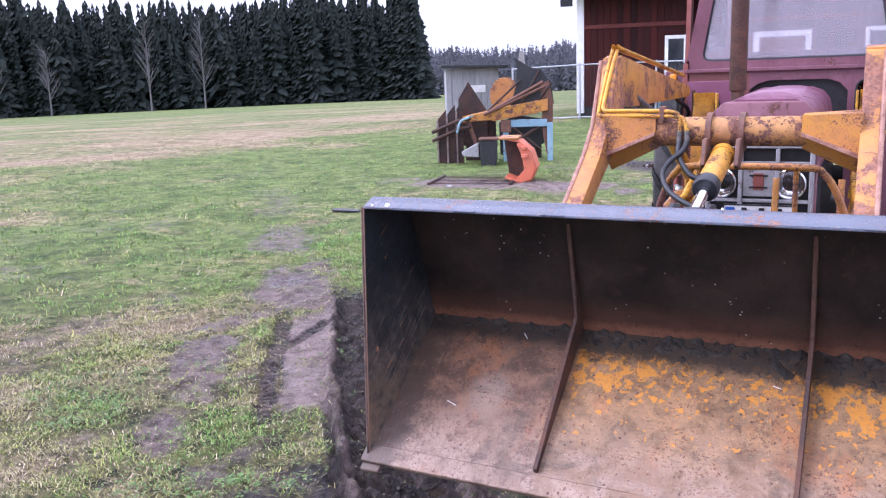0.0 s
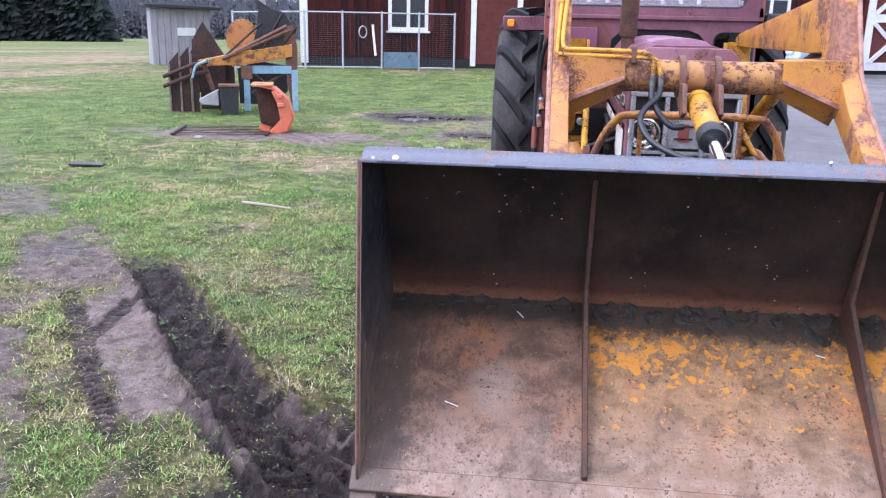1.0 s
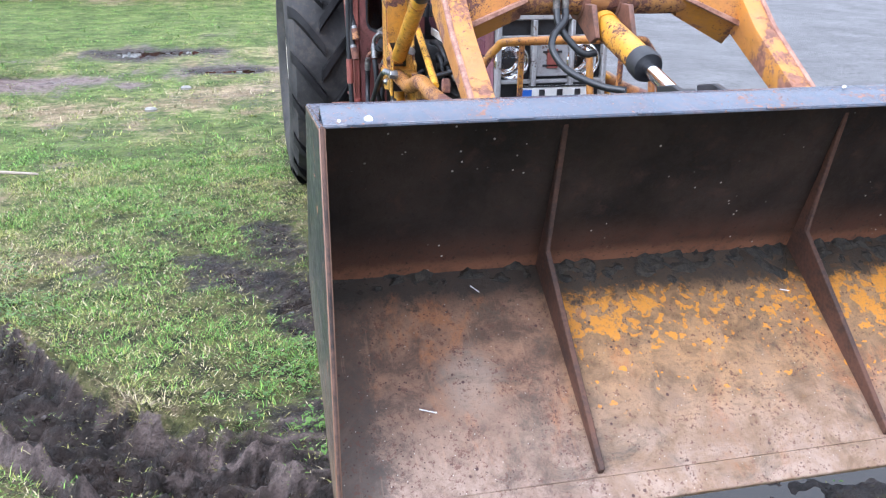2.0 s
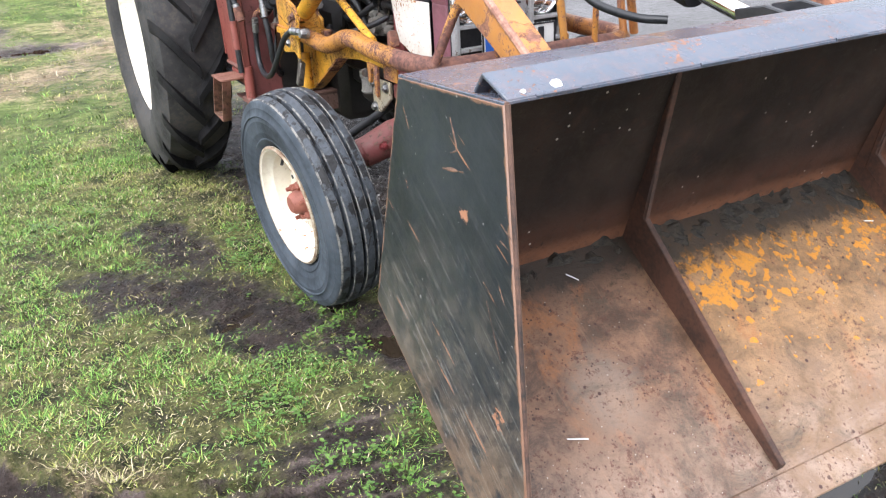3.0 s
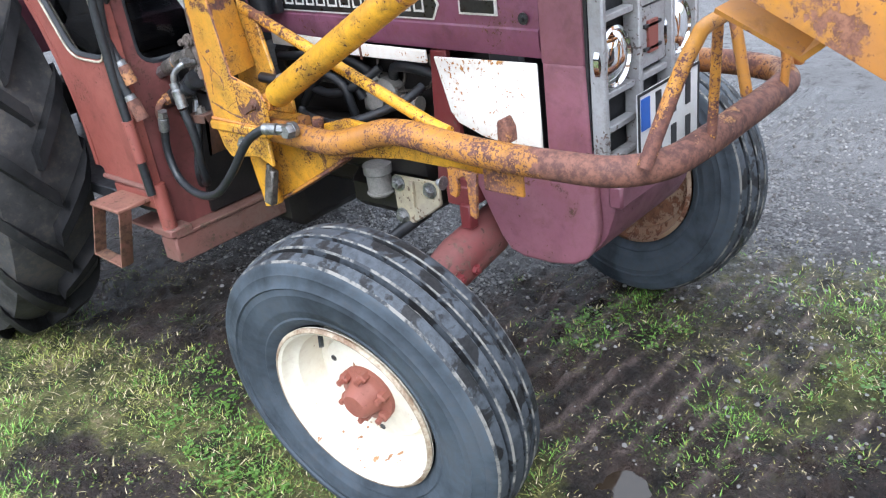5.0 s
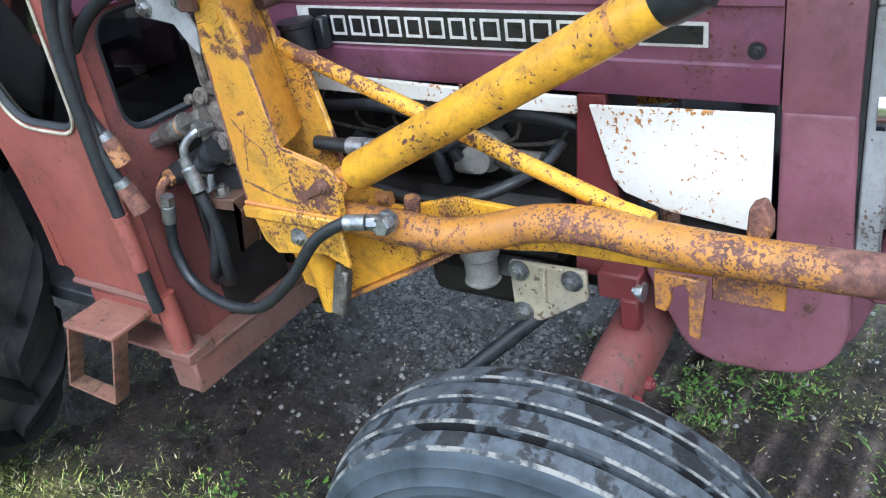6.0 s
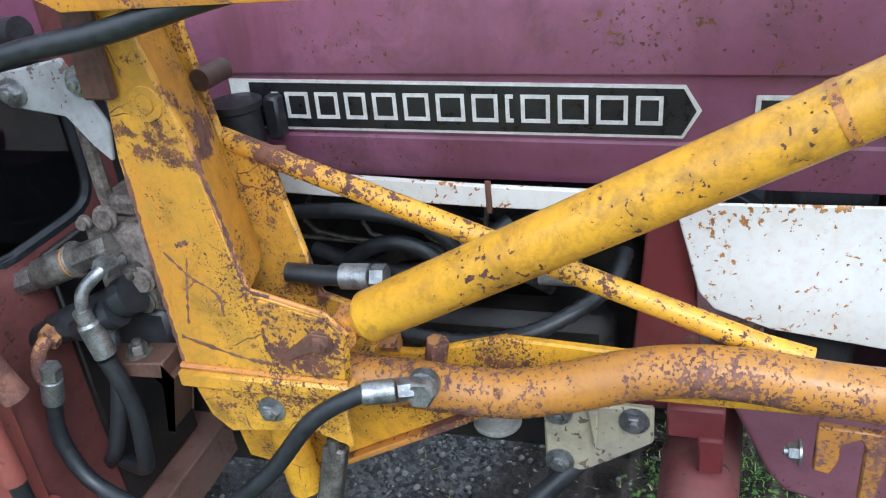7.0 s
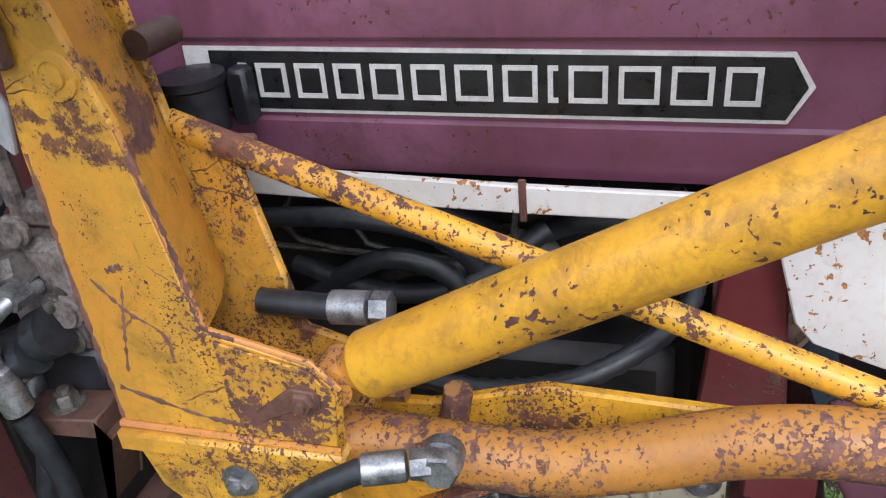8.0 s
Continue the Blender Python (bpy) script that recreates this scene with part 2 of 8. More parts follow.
YELLOW = painted("yellow_enamel", (0.74, 0.395, 0.026), (0.64, 0.26, 0.020), (0.070, 0.028, 0.022), (0.19, 0.072, 0.036), 0.85, 0.50, 150, 0.95, 0.36, 0.55, 0.9)
PED_YELLOW = painted("cracked_yellow_enamel", (0.78, 0.430, 0.034), (0.52, 0.225, 0.030), (0.075, 0.030, 0.020), (0.18, 0.068, 0.034), 1.15, 0.68, 150, 1.5, 0.36, 1.0, 1.0)
YELLOW_SMOOTH = painted("smooth_yellow_enamel", (0.76, 0.400, 0.028), (0.64, 0.29, 0.024), (0.070, 0.028, 0.022), (0.15, 0.06, 0.036), 0.46, 0.24, 60, 0.95, 0.34, 0.6)
GUARD_YELLOW = painted("rust_eaten_yellow", (0.46, 0.200, 0.024), (0.31, 0.125, 0.042), (0.085, 0.036, 0.030), (0.20, 0.088, 0.060), 1.22, 0.74, 110, 0.9, 0.40, 0.5, 0.0, (4.30, 3.98, 0.13))
BRACE_YELLOW = painted("flecked_yellow_enamel", (0.74, 0.390, 0.026), (0.62, 0.25, 0.018), (0.08, 0.032, 0.024), (0.19, 0.075, 0.04), 1.25, 0.62, 110, 0.7, 0.38, 0.3)
YELLOW_WORN = painted("worn_yellow_enamel", (0.60, 0.27, 0.022), (0.48, 0.185, 0.070), (0.095, 0.040, 0.034), (0.20, 0.085, 0.06), 1.1, 0.72, 120, 0.75, 0.42, 0.4)
ORANGE_WORN = painted("rusty_orange_enamel", (0.58, 0.26, 0.026), (0.44, 0.175, 0.060), (0.17, 0.075, 0.052), (0.34, 0.155, 0.095), 0.9, 1.0, 60, 0.7, 0.45, 0.5)
# web of the post: brown stain, and its shading put into a darker yellow
WEB_STAIN_SHADE = painted("stained_shaded_yellow", (0.60, 0.29, 0.014), (0.42, 0.17, 0.018), (0.06, 0.025, 0.02), (0.15, 0.058, 0.03), 0.75, 0.55, 150, 1.3, 0.4, 0.9)
ORANGE_RUST = painted("half_rusted_yellow", (0.70, 0.36, 0.02), (0.55, 0.24, 0.03), (0.085, 0.036, 0.028), (0.14, 0.055, 0.036), 1.2, 1.05, 70, 0.5, 0.45)
RUST_TUBE = painted("rusted_tube", (0.50, 0.24, 0.055), (0.36, 0.16, 0.075), (0.085, 0.038, 0.030), (0.20, 0.088, 0.060), 1.0, 1.15, 40, 0.6, 0.55, 0.5)
MAROON = painted("faded_maroon_enamel", (0.180, 0.058, 0.106), (0.255, 0.105, 0.170), (0.075, 0.030, 0.018), (0.16, 0.065, 0.035), 0.10, 0.12, 70, 0.6, 0.36, 0.8)
MAROON_DULL = painted("dull_maroon_enamel", (0.135, 0.042, 0.064), (0.21, 0.085, 0.115), (0.055, 0.026, 0.024), (0.13, 0.052, 0.042), 0.12, 0.12, 50, 0.5, 0.5, 0.55)
CAB_RED = painted("chalky_red_enamel", (0.215, 0.055, 0.042), (0.27, 0.085, 0.068), (0.09, 0.035, 0.026), (0.17, 0.06, 0.04), 0.05, 0.10, 60, 0.5, 0.5, 0.6)
# cab front wall: grimy, its shading also put into the darker red
CAB_MAROON = painted("grimy_shaded_maroon", (0.150, 0.042, 0.040), (0.20, 0.070, 0.062), (0.065, 0.028, 0.024), (0.13, 0.052, 0.040), 0.12, 0.20, 50, 0.8, 0.5, 0.9)
FOOT_RED = painted("mud_dusted_red", (0.17, 0.062, 0.050), (0.15, 0.095, 0.075), (0.075, 0.045, 0.034), (0.13, 0.075, 0.052), 0.3, 0.45, 40, 0.9, 0.75, 0.4)
STEP_RUST = painted("rusty_step_bar", (0.22, 0.085, 0.060), (0.26, 0.145, 0.10), (0.085, 0.042, 0.030), (0.19, 0.10, 0.06), 0.7, 0.9, 45, 0.7, 0.7, 0.4)
HUMP = painted("bleached_lilac_enamel", (0.27, 0.125, 0.185), (0.38, 0.22, 0.29), (0.085, 0.040, 0.032), (0.17, 0.075, 0.050), 0.1, 0.1, 50, 0.3, 0.4, 0.3)
NOSE = painted("pink_faded_maroon", (0.215, 0.080, 0.110), (0.30, 0.135, 0.165), (0.085, 0.040, 0.032), (0.17, 0.075, 0.050), 0.18, 0.62, 50, 0.5, 0.42, 0.6)
AXLE_RED = painted("axle_red_enamel", (0.17, 0.022, 0.027), (0.19, 0.05, 0.05), (0.09, 0.04, 0.035), (0.2, 0.09, 0.07), 0.4, 0.35, 36, 0.5, 0.5)
BRACKET_PALE = painted("pale_grey_bracket_paint", (0.40, 0.37, 0.32), (0.46, 0.40, 0.26), (0.12, 0.09, 0.07), (0.22, 0.15, 0.09), 0.5, 0.4, 40, 0.5, 0.5, 0.5)
AXLE_DIRT = painted("mud_stained_axle_red", (0.19, 0.045, 0.045), (0.26, 0.125, 0.115), (0.085, 0.045, 0.038), (0.17, 0.10, 0.08), 0.5, 0.5, 30, 0.9, 0.55, 0.6)
WHITE = painted("white_enamel", (0.84, 0.82, 0.77), (0.80, 0.77, 0.70), (0.30, 0.115, 0.03), (0.56, 0.27, 0.08), 0.72, 0.42, 60, 0.10, 0.35, 0.15)
RIM_WHITE = painted("cream_rim_enamel", (0.80, 0.76, 0.66), (0.74, 0.68, 0.55), (0.25, 0.12, 0.07), (0.40, 0.22, 0.10), 0.12, 0.02, 30, 0.2, 0.45, 0.3)
RIM_RUST = painted("rusty_rim_enamel", (0.40, 0.30, 0.22), (0.30, 0.16, 0.09), (0.12, 0.055, 0.035), (0.22, 0.10, 0.055), 0.9, 1.1, 24, 0.5, 0.6)
RIM_EDGE_RUST = plain("rusty_rim_edge", (0.19, 0.11, 0.06), (0.52, 0.44, 0.33), 0.6, 0.0, 24, 0.001)
RIM_WORN = plain("worn_cream_rim_edge", (0.20, 0.12, 0.08), (0.52, 0.47, 0.38), 0.6, 0.0, 16, 0.001)
HUB_RED = painted("rusty_hub_paint", (0.27, 0.085, 0.06), (0.30, 0.11, 0.075), (0.14, 0.06, 0.045), (0.22, 0.09, 0.06), 0.4, 0.3, 60, 0.3, 0.6)
GREY_TRIM = painted("grey_grille_enamel", (0.30, 0.30, 0.31), (0.38, 0.38, 0.38), (0.10, 0.09, 0.085), (0.15, 0.10, 0.08), 0.4, 0.2, 60, 0.5, 0.45)
BLUE_PAINT = painted("pale_blue_enamel", (0.20, 0.36, 0.46), (0.27, 0.42, 0.50), (0.14, 0.07, 0.05), (0.2, 0.1, 0.07), 0.4, 0.3, 20, 0.3, 0.55)
RED_ORANGE = painted("red_orange_enamel", (0.62, 0.15, 0.07), (0.60, 0.20, 0.12), (0.14, 0.06, 0.04), (0.25, 0.1, 0.06), 0.3, 0.15, 18, 0.2, 0.5)
RUST_DARK = plain("dark_rust", (0.045, 0.024, 0.018), (0.12, 0.055, 0.035), 0.75, 0.0, 14, 0.0015)
RUST_MID = plain("brown_rust", (0.085, 0.04, 0.028), (0.19, 0.085, 0.055), 0.7, 0.0, 16, 0.0015)
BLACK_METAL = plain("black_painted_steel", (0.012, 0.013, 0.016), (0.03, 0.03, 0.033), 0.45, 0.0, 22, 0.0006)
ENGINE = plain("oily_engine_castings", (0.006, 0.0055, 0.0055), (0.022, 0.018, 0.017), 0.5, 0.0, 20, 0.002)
CAST = plain("grey_castings", (0.20, 0.19, 0.175), (0.33, 0.31, 0.28), 0.6, 0.0, 30, 0.0012)
STEEL = plain("zinc_plated_steel", (0.17, 0.175, 0.18), (0.40, 0.40, 0.40), 0.38, 0.80, 60, 0.0005)
STEEL_OLD = plain("dull_old_steel", (0.055, 0.050, 0.045), (0.20, 0.18, 0.16), 0.5, 0.5, 40, 0.0008)
CHROME = plain("chromed_rod", (0.75, 0.76, 0.78), (0.80, 0.80, 0.82), 0.10, 1.0, 40, 0.0001)
HOSE = plain("black_rubber_hose", (0.010, 0.011, 0.013), (0.024, 0.026, 0.030), 0.42, 0.0, 90, 0.0004)
HOSE_GREY = plain("dusty_rubber_hose", (0.014, 0.015, 0.018), (0.032, 0.034, 0.038), 0.55, 0.0, 60, 0.0004)
AMBER = plain("amber_lens", (0.75, 0.25, 0.01), (0.85, 0.33, 0.02), 0.2, 0.0, 60, 0.0002)


def tyre_mat(name, dusty, mud):
    k = Mat(name)
    n1, n2 = k.noise(6, 5, 0.6, 0.3), k.noise(48, 5, 0.7)
    col = k.mix(k.ramp(n1, 0.25, 0.6), tuple(0.35 * q for q in dusty), dusty)
    col = k.mix(k.math("MULTIPLY", k.ramp(k.math("ADD", k.math("MULTIPLY", n1, 0.4), k.math("MULTIPLY", n2, 0.6)), 0.47, 0.62), mud), col, (0.10, 0.085, 0.07))
    return k.done(col, k.ramp(n2, 0.3, 0.7, 0.6, 0.85), 0.0, n2, 0.0012, 0.6, 0.3)


TYRE = tyre_mat("weathered_tyre_rubber", (0.062, 0.078, 0.097), 0.20)
TYRE_TREAD = tyre_mat("dusty_tread_rubber", (0.065, 0.072, 0.082), 0.85)
TYRE_REAR = tyre_mat("dusty_carcass_rubber", (0.046, 0.045, 0.046), 0.55)
TYRE_LUG = tyre_mat("dark_lug_rubber", (0.0085, 0.0085, 0.010), 0.12)


def worn_tread():
    k = Mat("scuffed_grey_tread")
    n1, n2 = k.noise(16, 4, 0.6, 0.4), k.noise(60, 5, 0.7)
    col = k.mix(k.ramp(n2, 0.3, 0.7), (0.024, 0.029, 0.036), (0.070, 0.080, 0.094))
    col = k.mix(k.ramp(n1, 0.50, 0.55), col, (0.007, 0.007, 0.008))
    return k.done(col, k.ramp(n2, 0.3, 0.7, 0.5, 0.8), 0.0, n2, 0.0015, 0.7)


TREAD = worn_tread()


def scuffed_edge():
    """Rubber rubbed pale along the corners of the ribs."""
    k = Mat("scuffed_rib_edge")
    n1, n2 = k.noise(22, 5, 0.7, 0.3), k.noise(90, 4, 0.7)
    col = k.mix(k.ramp(n1, 0.42, 0.60), (0.030, 0.034, 0.040), (0.21, 0.20, 0.18))
    return k.done(col, 0.8, 0.0, n2, 0.002, 0.8)


TYRE_EDGE = scuffed_edge()


def glass_mat(name, tint, rough=0.03, film=1.0):
    m = bpy.data.materials.new(name)
    m.use_nodes = True
    b = m.node_tree.nodes["Principled BSDF"]
    b.inputs["Base Color"].default_value = (*tint, 1)
    b.inputs["Roughness"].default_value = rough
    b.inputs["Transmission Weight"].default_value = film
    b.inputs["IOR"].default_value = 1.45
    return m


# cab panes: the dim interior is put in as a near-black tint
GLASS = glass_mat("darkened_glass", (0.10, 0.105, 0.12))
# windscreen: the sky's reflection is put in as a pale lilac film
FILMED_GLASS = glass_mat("pale_film_glass", (0.70, 0.66, 0.72), 0.03, 0.80)
LAMP_GLASS = glass_mat("lamp_glass", (0.95, 0.95, 0.95), 0.05)


def bucket_out():
    k = Mat("scratched_black_enamel")
    n1, n2 = k.noise(3, 5, 0.6), k.noise(30, 6, 0.75)
    col = k.mix(k.ramp(n1, 0.35, 0.7), (0.013, 0.017, 0.022), (0.031, 0.038, 0.046))
    # long scratches running with the slope of the plate
    mp = k.n.new("ShaderNodeMapping")
    mp.vector_type = "TEXTURE"
    mp.inputs["Rotation"].default_value = (radians(38), 0, 0)
    mp.inputs["Scale"].default_value = (1, 1 / 1.2, 1 / 46)
    k.l.new(k.co, mp.inputs["Vector"])
    scr = k.noise(3.2, 3, 0.5, 0.0, mp.outputs[0])
    low = k.ramp(k.math("SUBTRACT", k.axis("Z"), k.math("MULTIPLY", n1, 0.35)), 0.86, 0.40)
    f = k.math("MULTIPLY", k.math("MULTIPLY", k.ramp(scr, 0.52, 0.66), k.ramp(n2, 0.35, 0.6)), k.math("ADD", k.math("MULTIPLY", low, 0.62), 0.07))
    dust = k.math("MULTIPLY", low, k.ramp(k.noise(7, 7, 0.8, 0.8), 0.38, 0.60))
    col = k.mix(k.math("MULTIPLY", dust, 0.62), col, k.mix(k.ramp(n2, 0.35, 0.65), (0.065, 0.062, 0.055), (0.21, 0.175, 0.135)))
    col = k.mix(f, col, (0.20, 0.195, 0.18))
    # a few deep scores down to rust, set at a flatter slant
    mp2 = k.n.new("ShaderNodeMapping")
    mp2.vector_type = "TEXTURE"
    mp2.inputs["Rotation"].default_value = (radians(32), 0, 0)
    mp2.inputs["Scale"].default_value = (1, 1 / 3.4, 1 / 62)
    k.l.new(k.co, mp2.inputs["Vector"])
    score = k.ramp(k.noise(2.1, 2, 0.4, 0.0, mp2.outputs[0]), 0.735, 0.750)
    col = k.mix(k.math("MULTIPLY", score, k.ramp(n2, 0.35, 0.55)), col, (0.36, 0.17, 0.095))
    clay = k.math("MULTIPLY", k.ramp(k.axis("Z"), 0.74, 0.38), k.ramp(k.noise(18, 7, 0.8), 0.38, 0.56))
    col = k.mix(k.math("MULTIPLY", clay, 0.8), col, (0.25, 0.165, 0.105))
    pt = k.math("ADD", k.math("MULTIPLY", k.noise(11, 4, 0.6), 0.65), k.math("MULTIPLY", n2, 0.35))
    col = k.mix(k.ramp(pt, 0.635, 0.655), col, (0.36, 0.17, 0.10))
    col = k.mix(k.ramp(k.noise(95, 2, 0.5), 0.73, 0.76, 0.0, 0.7), col, (0.30, 0.29, 0.28))
    # rust creeping in from the plate's edges
    rim = None
    for (y0, z0), (y1, z1) in (((2.581, 1.162), (2.886, 1.148)), ((2.886, 1.148), (3.054, 0.695)), ((3.054, 0.695), (2.53, 0.318)), ((2.53, 0.318), (2.581, 1.162))):
        ln = math.hypot(y1 - y0, z1 - z0)
        a, b = (z1 - z0) / ln, -(y1 - y0) / ln
        d = k.math("ABSOLUTE", k.math("ADD", k.math("ADD", k.math("MULTIPLY", k.axis("Y"), a), k.math("MULTIPLY", k.axis("Z"), b)), -(a * y0 + b * z0)))
        rim = d if rim is None else k.math("MINIMUM", rim, d)
    band = k.ramp(k.math("SUBTRACT", rim, k.math("MULTIPLY", k.math("SUBTRACT", k.noise(26, 6, 0.75), 0.44), 0.020)), 0.005, 0.001)
    col = k.mix(band, col, k.mix(n2, (0.12, 0.062, 0.042), (0.28, 0.155, 0.10)))
    return k.done(col, k.ramp(n2, 0.3, 0.7, 0.30, 0.55), 0.0, k.math("SUBTRACT", n2, k.math("MULTIPLY", f, 0.8)), 0.0008, 0.6, 0.4)


def bucket_back():
    """Rusted sheet darkened for the shade inside, redder towards the fold, flecked with dried splashes."""
    k = Mat("rusted_back_sheet")
    n1, n2, n3 = k.noise(3, 5, 0.6, 0.3), k.noise(16, 7, 0.75, 0.2), k.noise(80, 6, 0.75)
    col = k.mix(k.ramp(n1, 0.35, 0.68), (0.009, 0.0065, 0.006), (0.036, 0.024, 0.019))
    col = k.mix(k.ramp(n2, 0.5, 0.70, 0.0, 0.75), col, (0.060, 0.034, 0.025))
    run = k.noise(7, 5, 0.7, 0.0, None, (1.0, 1.0, 0.10))
    col = k.mix(k.ramp(run, 0.52, 0.66, 0.0, 0.55), col, (0.012, 0.008, 0.007))
    low = k.math("ADD", k.axis("Z"), k.math("MULTIPLY", n2, 0.10))
    col = k.mix(k.math("MULTIPLY", k.ramp(low, 0.89, 0.78), k.ramp(n2, 0.3, 0.6, 0.25, 0.80)), col, (0.100, 0.043, 0.026))
    col = k.mix(k.math("MULTIPLY", k.ramp(low, 0.790, 0.760), k.ramp(n2, 0.3, 0.6, 0.15, 0.9)), col, (0.22, 0.095, 0.052))
    col = k.mix(k.ramp(n3, 0.58, 0.66, 0.0, 0.8), col, (0.012, 0.008, 0.007))
    fleck = k.math("MULTIPLY", k.ramp(k.cells(38), 0.13, 0.08), k.ramp(k.noise(5, 4, 0.7), 0.53, 0.60))
    col = k.mix(fleck, col, (0.42, 0.38, 0.34))
    return k.done(col, k.ramp(n2, 0.3, 0.7, 0.5, 0.85), 0.0, k.math("ADD", n3, n2), 0.0022, 0.7, 0.3)


def bucket_floor():
    """Scoured floor sheet: brown rust, orange paint in flakes below the soil, pale pink steel towards the lip."""
    k = Mat("worn_bucket_floor")
    n1, n2, n3, n4 = k.noise(3.0, 6, 0.65, 0.4), k.noise(14, 8, 0.80, 0.3), k.noise(80, 6, 0.75), k.noise(7, 6, 0.7, 0.8)
    x, y = k.axis("X"), k.axis("Y")
    brown = k.mix(k.ramp(n2, 0.34, 0.64), (0.085, 0.046, 0.029), (0.26, 0.142, 0.085))
    right = k.ramp(k.math("ADD", x, k.math("MULTIPLY", n1, 0.20)), -0.56, -0.44)
    warm = k.mix(k.ramp(n2, 0.34, 0.64), (0.160, 0.090, 0.042), (0.40, 0.225, 0.105))
    col = k.mix(k.math("MULTIPLY", right, k.ramp(n1, 0.25, 0.5, 0.6, 1.0)), brown, warm)
    # orange bloom of fresh rust, in drifts
    bloom = k.noise(6, 7, 0.75, 0.9, None, (1.0, 0.55, 0.55))
    col = k.mix(k.ramp(bloom, 0.52, 0.68, 0.0, 0.65), col, (0.38, 0.140, 0.045))
    lip = k.ramp(k.math("ADD", y, k.math("MULTIPLY", k.math("SUBTRACT", n4, 0.5), 0.45)), 2.80, 2.58)
    steel = k.mix(k.ramp(n4, 0.35, 0.65), (0.21, 0.138, 0.098), (0.37, 0.272, 0.215))
    col = k.mix(k.math("MULTIPLY", lip, k.ramp(n2, 0.34, 0.6, 0.15, 0.9)), col, steel)
    # a spot scoured bare in the first bay
    dx, dy = k.math("ADD", x, 0.85), k.math("SUBTRACT", y, 2.78)
    spot = k.math("SQRT", k.math("ADD", k.math("MULTIPLY", dx, dx), k.math("MULTIPLY", dy, dy)))
    col = k.mix(k.math("MULTIPLY", k.ramp(k.math("ADD", spot, k.math("MULTIPLY", k.math("SUBTRACT", n2, 0.5), 0.12)), 0.10, 0.03), 0.5), col, (0.36, 0.27, 0.21))
    # grey-green stains, darker in a strip along the side plate
    col = k.mix(k.ramp(k.noise(5, 8, 0.82, 1.2), 0.48, 0.72, 0.0, 0.85), col, (0.075, 0.058, 0.040))
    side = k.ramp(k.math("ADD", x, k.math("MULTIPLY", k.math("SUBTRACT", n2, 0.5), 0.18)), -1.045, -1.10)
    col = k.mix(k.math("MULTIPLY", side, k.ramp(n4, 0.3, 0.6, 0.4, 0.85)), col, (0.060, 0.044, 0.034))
    # rusty speckle of three sizes
    col = k.mix(k.ramp(k.math("ADD", k.math("MULTIPLY", n3, 0.75), k.math("MULTIPLY", n4, 0.25)), 0.545, 0.595, 0.0, 0.8), col, (0.105, 0.040, 0.026))
    gate = k.ramp(k.noise(6, 4, 0.6), 0.47, 0.56)
    col = k.mix(k.math("MULTIPLY", k.ramp(k.cells(34), 0.17, 0.10), gate), col, (0.060, 0.024, 0.020))
    col = k.mix(k.math("MULTIPLY", k.ramp(k.cells(85), 0.20, 0.12), k.ramp(n4, 0.46, 0.56)), col, (0.050, 0.020, 0.017))
    col = k.mix(k.ramp(k.cells(52), 0.075, 0.05, 0.0, 0.8), col, (0.55, 0.50, 0.42))
    # scrapes along the sheet
    sc = k.noise(6, 4, 0.6, 0.0, None, (10.0, 0.8, 0.8))
    col = k.mix(k.math("MULTIPLY", k.ramp(sc, 0.60, 0.72), 0.24), col, (0.42, 0.25, 0.15))
    # paint flakes: a broken band just below the soil, ovals strewn under it
    span = k.math("MINIMUM", k.math("ABSOLUTE", k.math("ADD", x, 0.50)), k.math("ABSOLUTE", k.math("SUBTRACT", x, 0.23)))
    off = k.math("SUBTRACT", k.math("ADD", y, k.math("MULTIPLY", k.math("SUBTRACT", n1, 0.5), 0.10)), 2.905)
    fade = k.math("ADD", k.math("MULTIPLY", k.ramp(span, 0.04, 0.44), 0.085), k.math("MULTIPLY", k.ramp(k.math("ABSOLUTE", off), 0.015, 0.15), 0.17))
    lump = k.math("ADD", k.math("MULTIPLY", k.noise(20, 3, 0.5, 0.3), 0.7), k.math("MULTIPLY", k.noise(70, 5, 0.7), 0.3))
    flake = k.ramp(k.math("SUBTRACT", lump, fade), 0.506, 0.526)
    dots = k.ramp(k.math("SUBTRACT", k.noise(46, 2, 0.4), k.math("MULTIPLY", fade, 0.55)), 0.560, 0.580)
    keep = k.math("MULTIPLY", k.ramp(x, -0.60, -0.585), k.ramp(y, 2.66, 2.72))
    thin = k.math("MULTIPLY", k.math("MAXIMUM", flake, dots), k.ramp(n3, 0.36, 0.50, 0.35, 1.0))
    col = k.mix(k.math("MULTIPLY", thin, keep), col, k.mix(n2, (0.54, 0.19, 0.016), (0.66, 0.30, 0.040)))
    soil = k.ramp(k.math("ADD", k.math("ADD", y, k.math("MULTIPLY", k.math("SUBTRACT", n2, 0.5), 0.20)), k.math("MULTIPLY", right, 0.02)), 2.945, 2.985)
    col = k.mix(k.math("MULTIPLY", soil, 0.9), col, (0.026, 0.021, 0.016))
    return k.done(col, k.ramp(n2, 0.3, 0.7, 0.36, 0.70), 0.0, k.math("ADD", n3, n2), 0.0026, 0.8)


BUCKET_OUT = bucket_out()
BUCKET_BACK = bucket_back()
BUCKET_FLOOR = bucket_floor()
# bucket top: the sky's reflection is put in as a lighter blue
BUCKET_TOP = painted("sky_tinted_top_enamel", (0.060, 0.075, 0.105), (0.085, 0.105, 0.14), (0.16, 0.085, 0.06), (0.30, 0.14, 0.09), 0.10, 0.10, 60, 0.25, 0.24, 0.2)

